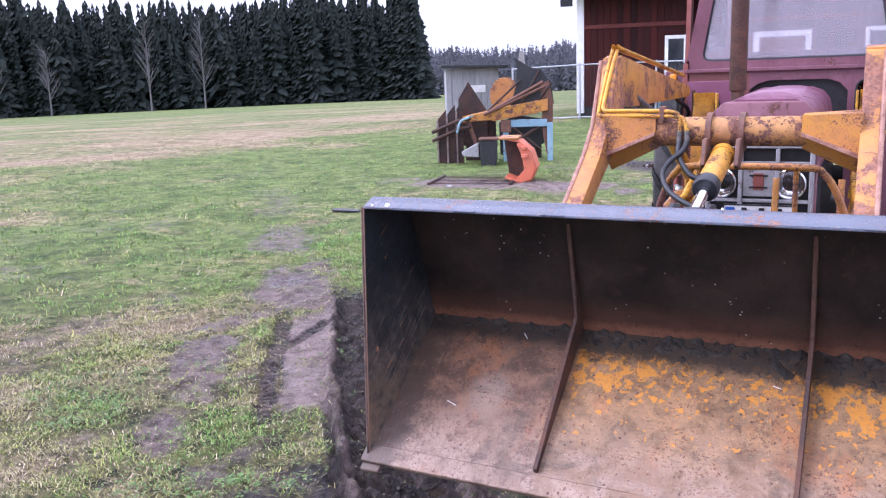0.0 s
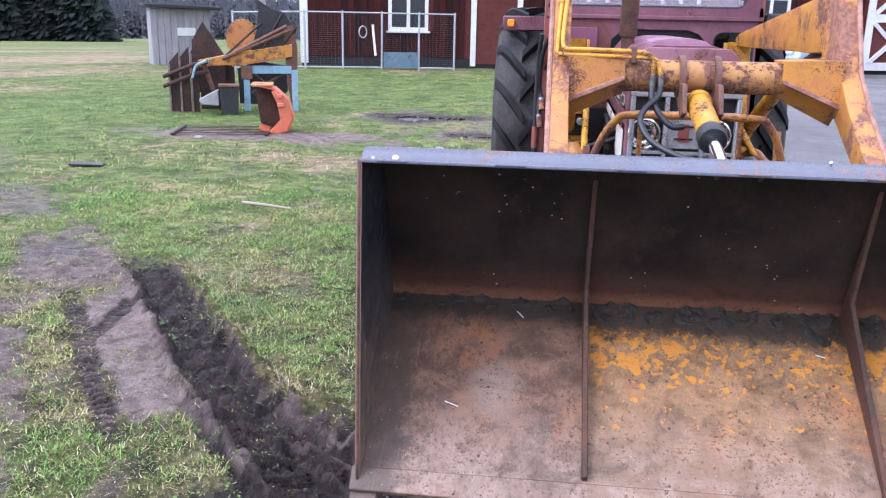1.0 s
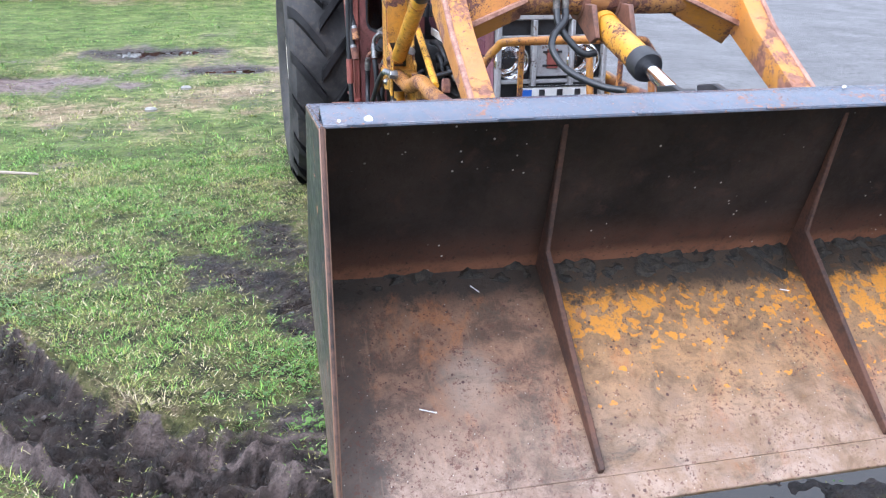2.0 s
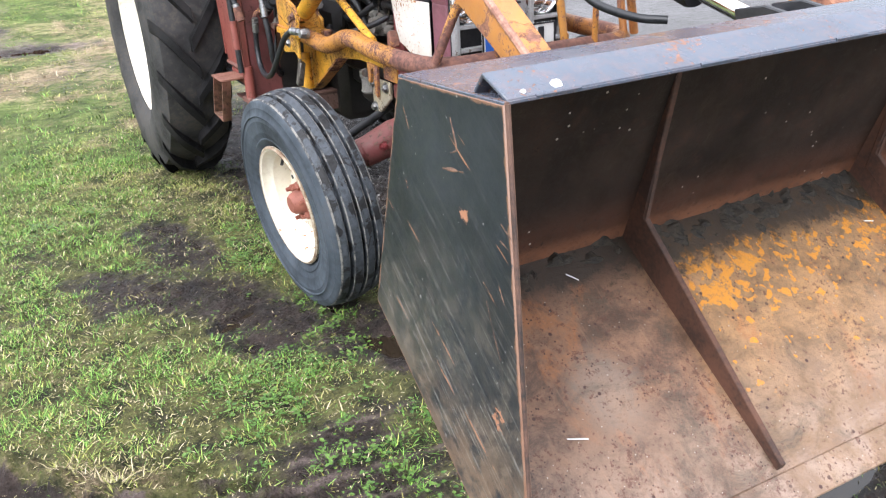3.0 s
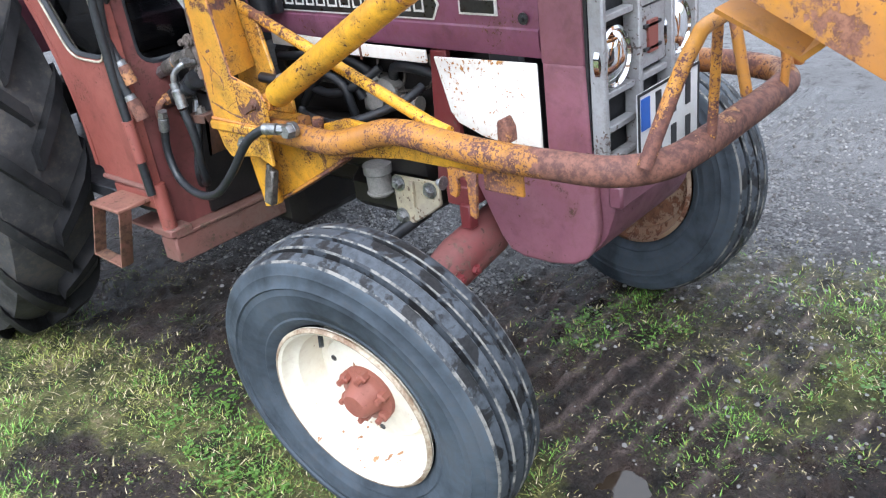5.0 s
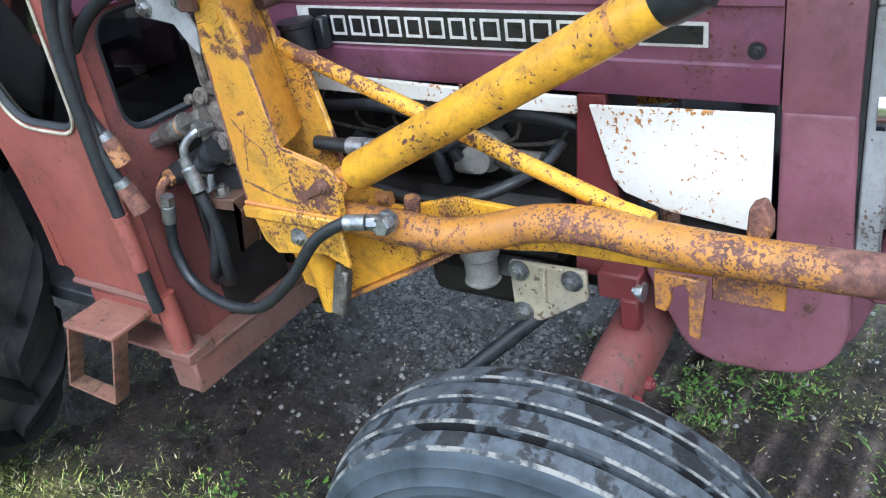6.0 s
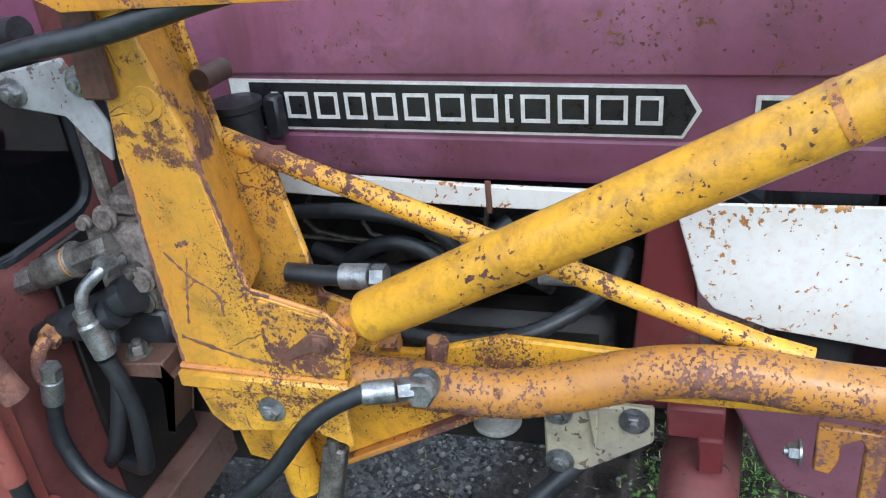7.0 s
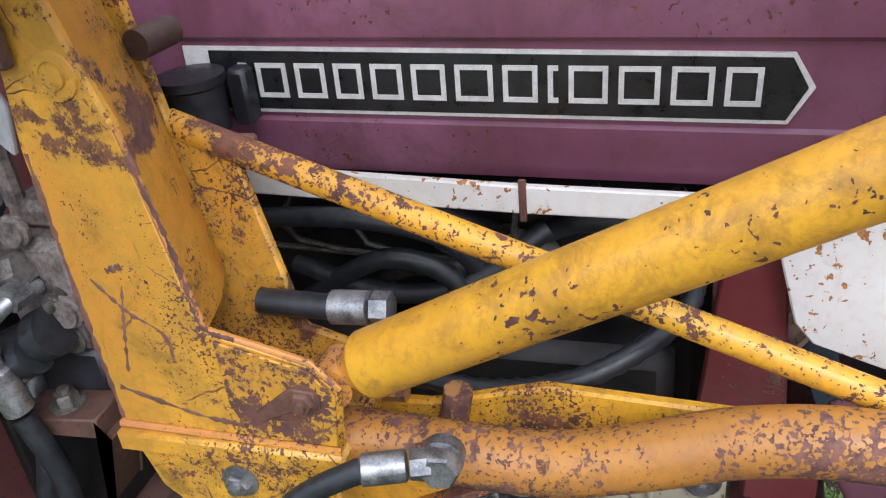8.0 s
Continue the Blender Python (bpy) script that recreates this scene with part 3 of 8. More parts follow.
# ---- the land ----
def sstep(a, b, v):
    t = min(1.0, max(0.0, (v - a) / (b - a)))
    return t * t * (3 - 2 * t)


def frac(x, y, s, seed, octaves=3):
    return noise.fractal(Vector((x * s, y * s, seed)), 0.7, 2.0, octaves)


def rut_at(x, y):
    """Place along and across the deep wheel rut that curves out from under the bucket."""
    ax, ay, bx, by = -1.05, 2.55, -3.15, 5.35
    dx, dy = bx - ax, by - ay
    n = math.hypot(dx, dy)
    s = ((x - ax) * dx + (y - ay) * dy) / n
    c = ((x - ax) * dy - (y - ay) * dx) / n
    return s, c + 0.05 * math.sin(s * 1.3)


def rut_profile(s, w):
    """1 on the floor of the rut, 0 outside; it widens where the tractor turned."""
    edge = 0.15 + 0.13 * sstep(1.5, 0.7, s)
    return sstep(1.18, 0.72, -w / 0.13 if w < 0 else w / edge), edge


def print_at(s, c):
    """Two narrow tyre prints beside the rut: one along it, one crossing the strip."""
    a = sstep(0.066, 0.032, abs(c + 0.475)) * sstep(3.3, 2.9, s) * sstep(1.1, 1.4, s)
    u = (s - 2.92) * -0.875 + (c + 0.17) * -0.484
    v = (s - 2.92) * 0.484 + (c + 0.17) * -0.875
    b = sstep(0.065, 0.03, abs(v)) * sstep(-0.05, 0.05, u) * sstep(0.68, 0.58, u)
    return max(a, 0.85 * b)


# bare patches: centre, half length, half width, turn, how bare
BARE = [(-3.10, 3.78, 0.62, 0.19, 2.2, 0.85), (-3.62, 5.45, 0.90, 0.40, 2.3, 0.85), (-4.8, 6.8, 1.2, 0.36, 2.3, 0.66), (-2.62, 3.0, 0.34, 0.16, 2.2, 0.85), (-3.5, 4.45, 0.5, 0.14, 1.3, 0.7), (-6.6, 9.0, 1.6, 0.45, 2.3, 0.5),
        (-4.3, 3.8, 0.8, 0.35, 1.9, 0.45), (-1.36, 4.84, 0.52, 0.25, 2.1, 0.90), (-1.10, 4.36, 0.30, 0.22, 2.1, 0.9),
        (-0.72, 4.02, 0.62, 0.26, -0.85, 1.0), (-0.20, 4.20, 0.75, 0.38, 1.2, 0.85), (-1.22, 5.30, 0.36, 0.20, 1.8, 0.85), (-0.05, 3.55, 0.8, 0.35, -0.6, 0.8),
        (-1.30, 3.15, 0.75, 0.40, 0.9, 0.9), (-0.3, 2.9, 1.5, 0.5, 0.05, 0.85), (0.2, 4.6, 0.7, 0.9, 0.0, 0.75), (-4.1, 11.2, 2.3, 0.55, 0.0, 0.95),
        (-2.5, 13.5, 1.3, 0.5, 0.2, 0.7), (-1.4, 11.9, 1.2, 0.5, 0.1, 0.75), (-1.2, 10.0, 1.2, 0.9, 0.3, 0.45), (-2.4, 8.2, 0.9, 0.3, 1.2, 0.4)]
PUDDLES = [(-0.57, 3.84, 0.38, 0.105, -0.87), (-0.46, 4.10, 0.10, 0.08, 0.0), (-0.20, 3.46, 0.46, 0.16, -0.75), (-1.22, 3.04, 0.10, 0.05, 0.95), (0.35, 3.05, 0.40, 0.16, -0.3),
           (-0.1, 2.85, 0.30, 0.12, 0.1), (-1.16, 4.50, 0.10, 0.03, 0.6), (-2.50, 13.6, 0.70, 0.42, 0.2), (-1.5, 11.8, 0.35, 0.2, 0.1)]


def turned(x, y, an):
    return x * math.cos(an) + y * math.sin(an), -x * math.sin(an) + y * math.cos(an)


def puddle_at(x, y):
    """0 in the middle of the nearest puddle, 1 at its rim."""
    d = 9.0
    for px, py, ra, rb, an in PUDDLES:
        if abs(x - px) < 1.5 and abs(y - py) < 1.5:
            u, v = turned(x - px, y - py, an)
            d = min(d, math.hypot(u / ra, v / rb))
    return d


def strip_at(x, y):
    """The smooth strip that the other tyre pressed beside the deep rut."""
    if not (-5 < x < 0 and 2 < y < 7):
        return 0.0
    s, c = rut_at(x, y)
    n = 0.10 * frac(x, y, 3.0, 8)
    return sstep(0.19, 0.13, abs(c + 0.29) + 0.7 * n) * sstep(3.3, 2.9, s + n) * sstep(1.30, 1.55, s + n)


def mud_mask(x, y):
    n = frac(x, y, 1.7, 3, 4)
    m = (0.04 + 0.48 * sstep(-0.10, 0.80, frac(x, y, 0.9, 21) + 0.5 * n)) * sstep(26, 14, y) * sstep(-14, -8, x) if x < 2 and y < 26 else 0.0
    if x < 2 and y < 12:
        m += 0.14 * sstep(-2.7, -1.9, x) * sstep(7.0, 6.0, y) * sstep(-0.6, 0.4, n)
    if -5 < x < 3 and 0 < y < 12:
        s, c = rut_at(x, y)
        if -0.5 < s < 3.9:
            m = max(m, sstep(0.05, 0.45, rut_profile(s, c + 0.03 * n)[0]) * sstep(3.9, 3.3, s), sstep(0.10, 0.05, abs(c + 0.13)) * sstep(3.6, 3.2, s))
        m = max(m, strip_at(x, y))
        m = max(m, 0.80 * print_at(s, c + 0.02 * n))
        # bare ground beneath the tractor, its shade also put into the dark mud
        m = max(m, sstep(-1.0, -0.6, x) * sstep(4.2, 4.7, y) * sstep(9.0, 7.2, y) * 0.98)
    if -9 < x < 2 and 1 < y < 16:
        for px, py, ra, rb, an, k in BARE:
            if abs(x - px) < 1.6 * ra + 0.4 and abs(y - py) < 1.6 * ra + 0.4:
                u, v = turned(x - px, y - py, an)
                m = max(m, k * sstep(1.35, 0.45, math.hypot(u / ra, v / rb) + 0.55 * n))
        m = max(m, sstep(2.0, 1.1, puddle_at(x, y)))
    return m


def pale_mask(x, y):
    """Drier, greyer soil and lightened ridges; the fresh rut and the wet places stay dark."""
    if not (-9 < x < 3 and 0 < y < 16):
        return 0.5
    s, c = rut_at(x, y)
    d = 1.0 - rut_profile(s, c)[0] if -0.6 < s < 3.9 else 1.0
    v = max(0.85 * strip_at(x, y), 0.60 * d * sstep(-1.5, -2.3, x), 0.30 * d * sstep(-1.5, -2.2, x), 0.80 * d * sstep(9, 10.5, y))
    if -0.6 < s < 3.9:
        # drier ridges squeezed up beside the tyre and between the lugs; their paleness also imitates light
        e = rut_profile(s, c)[1]
        v = max(v, 0.62 * sstep(0.045, 0.01, abs(c + 0.125)) * sstep(2.4, 1.2, s), 0.58 * sstep(0.08, 0.02, abs(c - e)) * sstep(-0.3, 0.2, frac(x, y, 9, 41)) * sstep(1.9, 1.2, s))
        v = max(v, 0.55 * max(0.0, math.sin((s + 0.9 * c) * 2 * math.pi / 0.15)) * sstep(0.02, 0.10, c) * sstep(1.6, 0.9, s))
        p = print_at(s, c)
        if p > 0.2:
            # pale bars pick out the tread in place of light on it
            v = (0.18 + 0.45 * max(0.0, math.sin((s + 0.5 * abs(c + 0.475)) * 2 * math.pi / 0.05))) * p
    return v * sstep(1.0, 1.9, puddle_at(x, y))


def gravel_mask(x, y):
    n = frac(x, y, 0.7, 9)
    edge = 0.55 + 0.10 * (y - 4.5) - 0.9 * sstep(5, 14, y) + 0.35 * n
    edge -= 0.75 * sstep(4.7, 5.3, y) * sstep(9.5, 8, y)
    if y < 4:
        edge += 0.3 * (4 - y)
    return sstep(edge - 0.6, edge + 0.6, x) * sstep(46, 40, x)


def dry_mask(x, y):
    """How much of the grass is straw-coloured."""
    n = 0.55 * frac(x, y, 0.9, 31) + 0.5 * frac(x * 0.6 - y * 0.8, (x * 0.8 + y * 0.6) * 0.35, 0.22, 33) + 0.35 * frac(x, y, 2.6, 35)
    v = 0.46 + 0.78 * n
    d = math.hypot(x + 1, y - 1)
    v += 0.12 * sstep(6, 12, d) + 0.04 * sstep(7, 20, d) * sstep(-2, -8, x) - 0.12 * sstep(20, 40, d) - 0.25 * sstep(40, 90, d)
    v += 0.04 * sstep(3.4, 1.2, abs(x + 15.6 + 2.5 * n)) * sstep(10, 14, y) * sstep(42, 30, y) - 0.16 * sstep(4.5, 2.5, abs(x + 8.6)) * sstep(6, 9, y)
    v -= 0.26 * sstep(-2.6, -1.7, x) * sstep(8.5, 6.5, y)
    v -= 0.30 * sstep(5.5, 2.0, math.hypot((x + 6.6) / 1.6, (y - 12.5) / 2.2)) + 0.22 * sstep(9, 15, y) * sstep(-9, -6, x)
    return min(1.0, max(0.0, v))


def land(x, y):
    z = ground_z(x, y)
    if -6.5 < x < 4 and 0 < y < 15:
        z += 0.012 * frac(x, y, 2.2, 0, 4)
        m = mud_mask(x, y)
        s, c = rut_at(x, y)
        crumb = frac(x, y, 13, 5, 3)
        grain = frac(x, y, 34, 15, 2)
        if -0.6 < s < 3.9:
            e = sstep(3.9, 3.0, s)
            w = c + 0.03 * frac(x, y, 4, 12)
            floor_, edge = rut_profile(s, w)
            z -= 0.060 * floor_ * e
            z += (0.020 + 0.050 * max(0.0, 0.3 + crumb)) * sstep(0.075, 0.0, abs(w - edge - 0.02)) * e
            # narrow ridge squeezed up along the inner edge, notched by the lugs
            z += (0.042 + 0.014 * math.sin(s * 2 * math.pi / 0.085) + 0.02 * crumb) * sstep(0.050, 0.0, abs(w + 0.125)) * e
            z -= 0.030 * sstep(0.030, 0.0, abs(w + 0.180)) * e * sstep(1.9, 1.3, s)
            # slanting lug marks on the floor of the rut and crumbled soil between
            lug = math.sin((s + 0.9 * c + 0.05 * crumb) * 2 * math.pi / 0.15)
            z += 0.036 * max(-0.25, lug) * sstep(0.36, 0.2, abs(w - 0.10)) * sstep(1.7, 0.9, s)
            z += (0.030 * crumb + 0.018 * grain) * floor_ * e
            # fine tread pattern of the narrow prints
            t = print_at(s, c)
            z += t * (0.010 * math.sin((s + 0.5 * abs(c + 0.475)) * 2 * math.pi / 0.05) - 0.024)
            z -= 0.018 * strip_at(x, y)
        z += m * (0.018 * frac(x, y, 7, 5, 4) + 0.015 * crumb + 0.008 * grain) * (1 - 0.75 * strip_at(x, y)) * (0.6 + 0.4 * sstep(0.9, 1.8, puddle_at(x, y)))
        z -= 0.030 * sstep(1.35, 0.7, puddle_at(x, y))
    elif math.hypot(x, y) < 120:
        z += 0.05 * frac(x, y, 0.25, 0)
    return z


def axis_lines(lo, hi, step, near_lo, near_hi, fine, far_lo, far_hi):
    """Grid lines: fine where the rut runs, wider round it, ever wider towards the horizon."""
    mid = list(np.arange(lo, near_lo, step)) + list(np.arange(near_lo, near_hi, fine)) + list(np.arange(near_hi, hi, step))
    out, s, v = [], step, lo
    while v > far_lo:
        s *= 1.10
        v -= s
        out.append(v)
    res = out[::-1] + mid
    s, v = step, mid[-1]
    while v < far_hi:
        s *= 1.10
        v += s
        res.append(v)
    return np.array(res)


GXS, GYS = axis_lines(-4.2, 1.4, 0.030, -3.3, 0.4, 0.019, -900, 900), axis_lines(2.0, 6.4, 0.030, 2.5, 5.3, 0.016, -900, 900)
FIELD = {k: np.array([[fn(x, y) for x in GXS] for y in GYS]) for k, fn in (("z", land), ("mud", mud_mask), ("gravel", gravel_mask), ("pale", pale_mask), ("dry", dry_mask))}


def sample(name, x, y):
    """The field's value between the grid lines, for arrays of places."""
    i = np.clip(np.searchsorted(GXS, x) - 1, 0, len(GXS) - 2)
    j = np.clip(np.searchsorted(GYS, y) - 1, 0, len(GYS) - 2)
    u, v = (x - GXS[i]) / (GXS[i + 1] - GXS[i]), (y - GYS[j]) / (GYS[j + 1] - GYS[j])
    f = FIELD[name]
    return (f[j, i] * (1 - u) + f[j, i + 1] * u) * (1 - v) + (f[j + 1, i] * (1 - u) + f[j + 1, i + 1] * u) * v


def build_ground():
    X, Y = np.meshgrid(GXS, GYS)
    nx, ny = len(GXS), len(GYS)
    co = np.stack([X, Y, FIELD["z"]], -1).reshape(-1, 3)
    i = (np.arange(ny - 1)[:, None] * nx + np.arange(nx - 1)[None]).ravel()
    faces = np.stack([i, i + 1, i + nx + 1, i + nx], -1)
    me = bpy.data.meshes.new("ground")
    me.from_pydata(co.tolist(), [], faces.tolist())
    for nm in ("mud", "gravel", "pale", "dry"):
        a = me.attributes.new(nm, "FLOAT", "POINT")
        a.data.foreach_set("value", FIELD[nm].ravel().astype(np.float32))
    me.polygons.foreach_set("use_smooth", [True] * len(me.polygons))
    me.materials.append(GROUND)
    return tagged(new("ground", me), "patchy autumn grass worn to mud beside a gravel yard", "ground", "", "structure")


def ground_mat():
    k = Mat("grass_mud_and_gravel")
    mud, gra, dry, pale = (k.attr(q)["Fac"] for q in ("mud", "gravel", "dry", "pale"))
    n1, n2, n3, n4 = k.noise(0.8, 5, 0.65, 0.4), k.noise(7, 7, 0.75), k.noise(60, 5, 0.7), k.noise(2.2, 6, 0.7, 0.5)
    far = k.ramp(k.math("SUBTRACT", k.axis("Y"), k.math("MULTIPLY", k.axis("X"), 0.8)), 5.8, 10.5)
    # the sward: dark thatch near by, where real blades stand on it; the blades' own colours farther out
    green = k.mix(k.ramp(n2, 0.35, 0.65), (0.016, 0.018, 0.007), (0.150, 0.150, 0.050))
    green = k.mix(k.math("MULTIPLY", far, k.ramp(n2, 0.30, 0.62, 0.35, 1.0)), green, k.mix(k.ramp(n4, 0.35, 0.62), (0.055, 0.100, 0.016), (0.180, 0.235, 0.060)))
    straw = k.mix(k.ramp(n3, 0.3, 0.7), (0.055, 0.040, 0.024), (0.28, 0.210, 0.130))
    straw = k.mix(k.math("MULTIPLY", far, k.ramp(n2, 0.3, 0.6, 0.3, 1.0)), straw, k.mix(k.ramp(n4, 0.35, 0.65), (0.22, 0.158, 0.088), (0.43, 0.325, 0.200)))
    df = k.math("ADD", dry, k.math("MULTIPLY", k.math("SUBTRACT", k.math("ADD", k.math("MULTIPLY", n2, 0.65), k.math("MULTIPLY", n3, 0.35)), 0.5), 3.0))
    g = k.mix(k.ramp(df, 0.26, 0.86), green, straw)
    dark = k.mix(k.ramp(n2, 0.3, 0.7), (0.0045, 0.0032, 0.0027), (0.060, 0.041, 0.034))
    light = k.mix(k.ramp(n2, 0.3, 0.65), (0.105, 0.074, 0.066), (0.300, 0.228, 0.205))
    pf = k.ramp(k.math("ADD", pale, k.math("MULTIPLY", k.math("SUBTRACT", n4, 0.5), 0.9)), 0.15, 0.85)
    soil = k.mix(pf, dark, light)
    soil = k.mix(k.ramp(n3, 0.58, 0.70, 0.0, 0.35), soil, (0.15, 0.115, 0.085))
    soil = k.mix(k.ramp(k.noise(130, 4, 0.7), 0.52, 0.62, 0.0, 0.40), soil, (0.006, 0.0045, 0.0035))
    stone = k.cells(95, "F1", "Color")
    grey = k.n.new("ShaderNodeRGBToBW")
    k.l.new(stone, grey.inputs[0])
    peb = k.mix(k.ramp(grey.outputs[0], 0.15, 0.95), (0.040, 0.038, 0.040), (0.21, 0.205, 0.205))
    peb = k.mix(k.ramp(n4, 0.40, 0.62, 0.0, 0.85), peb, (0.075, 0.070, 0.070))
    peb = k.mix(k.math("MULTIPLY", k.ramp(k.axis("X"), 0.9, 2.6), 0.75), peb, k.mix(k.ramp(n1, 0.35, 0.65), (0.16, 0.155, 0.155), (0.23, 0.225, 0.225)))
    mf = k.ramp(k.math("ADD", mud, k.math("MULTIPLY", k.math("SUBTRACT", k.noise(11, 9, 0.82), 0.5), 1.8)), 0.32, 0.80)
    gf = k.ramp(k.math("ADD", gra, k.math("MULTIPLY", k.math("SUBTRACT", k.noise(5, 8, 0.8), 0.5), 1.6)), 0.30, 0.75)
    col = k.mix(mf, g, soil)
    col = k.mix(gf, col, peb)
    wet = k.math("MULTIPLY", mf, k.ramp(k.math("ADD", n4, k.math("MULTIPLY", pale, 0.20)), 0.70, 0.45))
    rough = k.math("SUBTRACT", 0.92, k.math("MULTIPLY", wet, 0.66))
    rough = k.math("SUBTRACT", rough, k.math("MULTIPLY", gf, k.ramp(n4, 0.4, 0.6, 0.1, 0.40)))
    col = k.mix(k.math("MULTIPLY", k.ramp(k.noise(13, 8, 0.82, 0.4), 0.51, 0.61), k.math("SUBTRACT", 0.58, k.math("MULTIPLY", far, 0.16))), col, (0.022, 0.017, 0.011))
    h = k.math("ADD", k.math("ADD", k.math("MULTIPLY", n3, 0.40), k.math("MULTIPLY", n2, 0.8)), k.math("MULTIPLY", k.noise(28, 6, 0.75, 0.3), 0.5))
    return k.done(col, rough, 0.0, h, 0.045, 1.0, 0.35)


GROUND = ground_mat()
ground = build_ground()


def puddle(cx, cy, ra, rb, an):
    n = 40
    zs = [land(cx + 0.75 * ra * math.cos(a) * math.cos(an) - 0.75 * rb * math.sin(a) * math.sin(an), cy + 0.75 * ra * math.cos(a) * math.sin(an) + 0.75 * rb * math.sin(a) * math.cos(an)) for a in np.linspace(0, 6.2, 12)]
    z = sum(zs) / len(zs) + 0.006
    bm = bmesh.new()
    vs = []
    for k in range(n):
        a = 2 * math.pi * k / n
        q = 1.25
        vs.append(bm.verts.new((cx + q * (ra * math.cos(a) * math.cos(an) - rb * math.sin(a) * math.sin(an)), cy + q * (ra * math.cos(a) * math.sin(an) + rb * math.sin(a) * math.cos(an)), z)))
    bm.faces.new(vs)
    return tagged(part("water", bm, WATER, None, "", False), "shallow muddy puddle reflecting the sky", "puddle", "", "structure")


WATER = plain("muddy_water", (0.024, 0.017, 0.011), (0.030, 0.022, 0.015), 0.1, 0.0, 3, 0.0002)
WATER.node_tree.nodes["Principled BSDF"].inputs["Roughness"].default_value = 0.03
for l_ in list(WATER.node_tree.nodes["Principled BSDF"].inputs["Roughness"].links):
    WATER.node_tree.links.remove(l_)
for q in PUDDLES:
    puddle(*q)

# ---- grass, weeds and loose stones ----
def grass_mat():
    k = Mat("grass_blades")
    r = k.island()
    dry = k.attr("dry")["Fac"]
    green = k.mix(r, (0.020, 0.070, 0.008), (0.250, 0.460, 0.085))
    mossy = k.mix(r, (0.055, 0.075, 0.010), (0.55, 0.56, 0.15))
    straw = k.mix(r, (0.15, 0.105, 0.060), (0.66, 0.54, 0.37))
    col = k.mix(k.ramp(dry, 0.22, 0.45), green, mossy)
    return k.done(k.mix(k.ramp(dry, 0.50, 0.72), col, straw), 0.55, 0.0, None, 0, 0, 0.3)


GRASS = grass_mat()


def blades(name, n, xr, yr, length, width, keep, label, mat, flat=0.0, per=8, spread=0.02):
    """Many single blades, bent at the middle, in tufts that stand where keep(x, y) lets them."""
    c = n // per
    x, y = nrng.uniform(*xr, c), nrng.uniform(*yr, c)
    ok = nrng.uniform(0, 1, c) < keep(x, y)
    x, y = x[ok], y[ok]
    c = len(x)
    tall = np.clip(np.exp(nrng.normal(-0.08, 0.42, c)), 0.35, 2.4)
    dry = np.clip(sample("dry", x, y) + nrng.normal(0, 0.13, c), 0, 1)
    tall = tall * (1 - 0.45 * np.clip(sample("mud", x, y), 0, 1))
    x, y, tall, dry = (np.repeat(q, per) for q in (x, y, tall, dry))
    m = c * per
    off = nrng.normal(0, 1, (m, 2)) * spread
    x, y = x + off[:, 0], y + off[:, 1]
    z = sample("z", x, y) - 0.003
    ln = nrng.uniform(*length, m) * tall
    wd = nrng.uniform(*width, m)
    az = np.arctan2(off[:, 1], off[:, 0]) + nrng.normal(0, 0.9, m)
    ln2 = nrng.uniform(0.15 + flat, 1.15 + flat * 0.4, m)
    dry = np.clip(dry + (nrng.uniform(0, 1, m) < 0.10) * 0.4, 0, 1)
    d = np.stack([np.cos(az), np.sin(az)], -1)
    s = np.stack([-np.sin(az), np.cos(az)], -1)
    base = np.stack([x, y], -1)
    co = np.zeros((m, 5, 3))
    for i, (f, w) in enumerate(((0, 1), (0, -1), (0.55, 0.8), (0.55, -0.8), (1.0, 0))):
        reach = ln * np.sin(ln2) * (f if f < 1 else 1.15)
        rise = ln * np.cos(ln2) * (f if f < 1 else 0.88)
        co[:, i, :2] = base + d * reach[:, None] + s * (w * wd * 0.5)[:, None]
        co[:, i, 2] = z + np.maximum(rise, 0.004 * f)
    idx = np.arange(m)[:, None] * 5
    tri = np.concatenate([idx + np.array([[0, 1, 3]]), idx + np.array([[0, 3, 2]]), idx + np.array([[2, 3, 4]])], 0)
    me = bpy.data.meshes.new(name)
    me.vertices.add(m * 5)
    me.vertices.foreach_set("co", co.reshape(-1).astype(np.float32))
    me.loops.add(tri.size)
    me.loops.foreach_set("vertex_index", tri.reshape(-1).astype(np.int32))
    me.polygons.add(len(tri))
    me.polygons.foreach_set("loop_start", (np.arange(len(tri)) * 3).astype(np.int32))
    me.polygons.foreach_set("loop_total", np.full(len(tri), 3, np.int32))
    me.update(calc_edges=True)
    a = me.attributes.new("dry", "FLOAT", "POINT")
    a.data.foreach_set("value", np.repeat(dry, 5).astype(np.float32))
    me.materials.append(mat)
    return tagged(new(name, me), label, "grass", "", "stuff")


TUFT = np.array([[0.40 * noise.noise(Vector((x * 2.3, y * 2.3, 4))) + 0.35 * noise.noise(Vector((x * 5.2, y * 5.2, 14))) + 0.35 * noise.noise(Vector((x * 9, y * 9, 1))) for x in np.arange(-5, 2, 0.04)] for y in np.arange(0, 8, 0.04)])


def tuft(x, y):
    i = np.mod((np.asarray(x) + 5) / 0.04, TUFT.shape[1]).astype(int)
    j = np.mod(np.asarray(y) / 0.04, TUFT.shape[0]).astype(int)
    return TUFT[j, i]


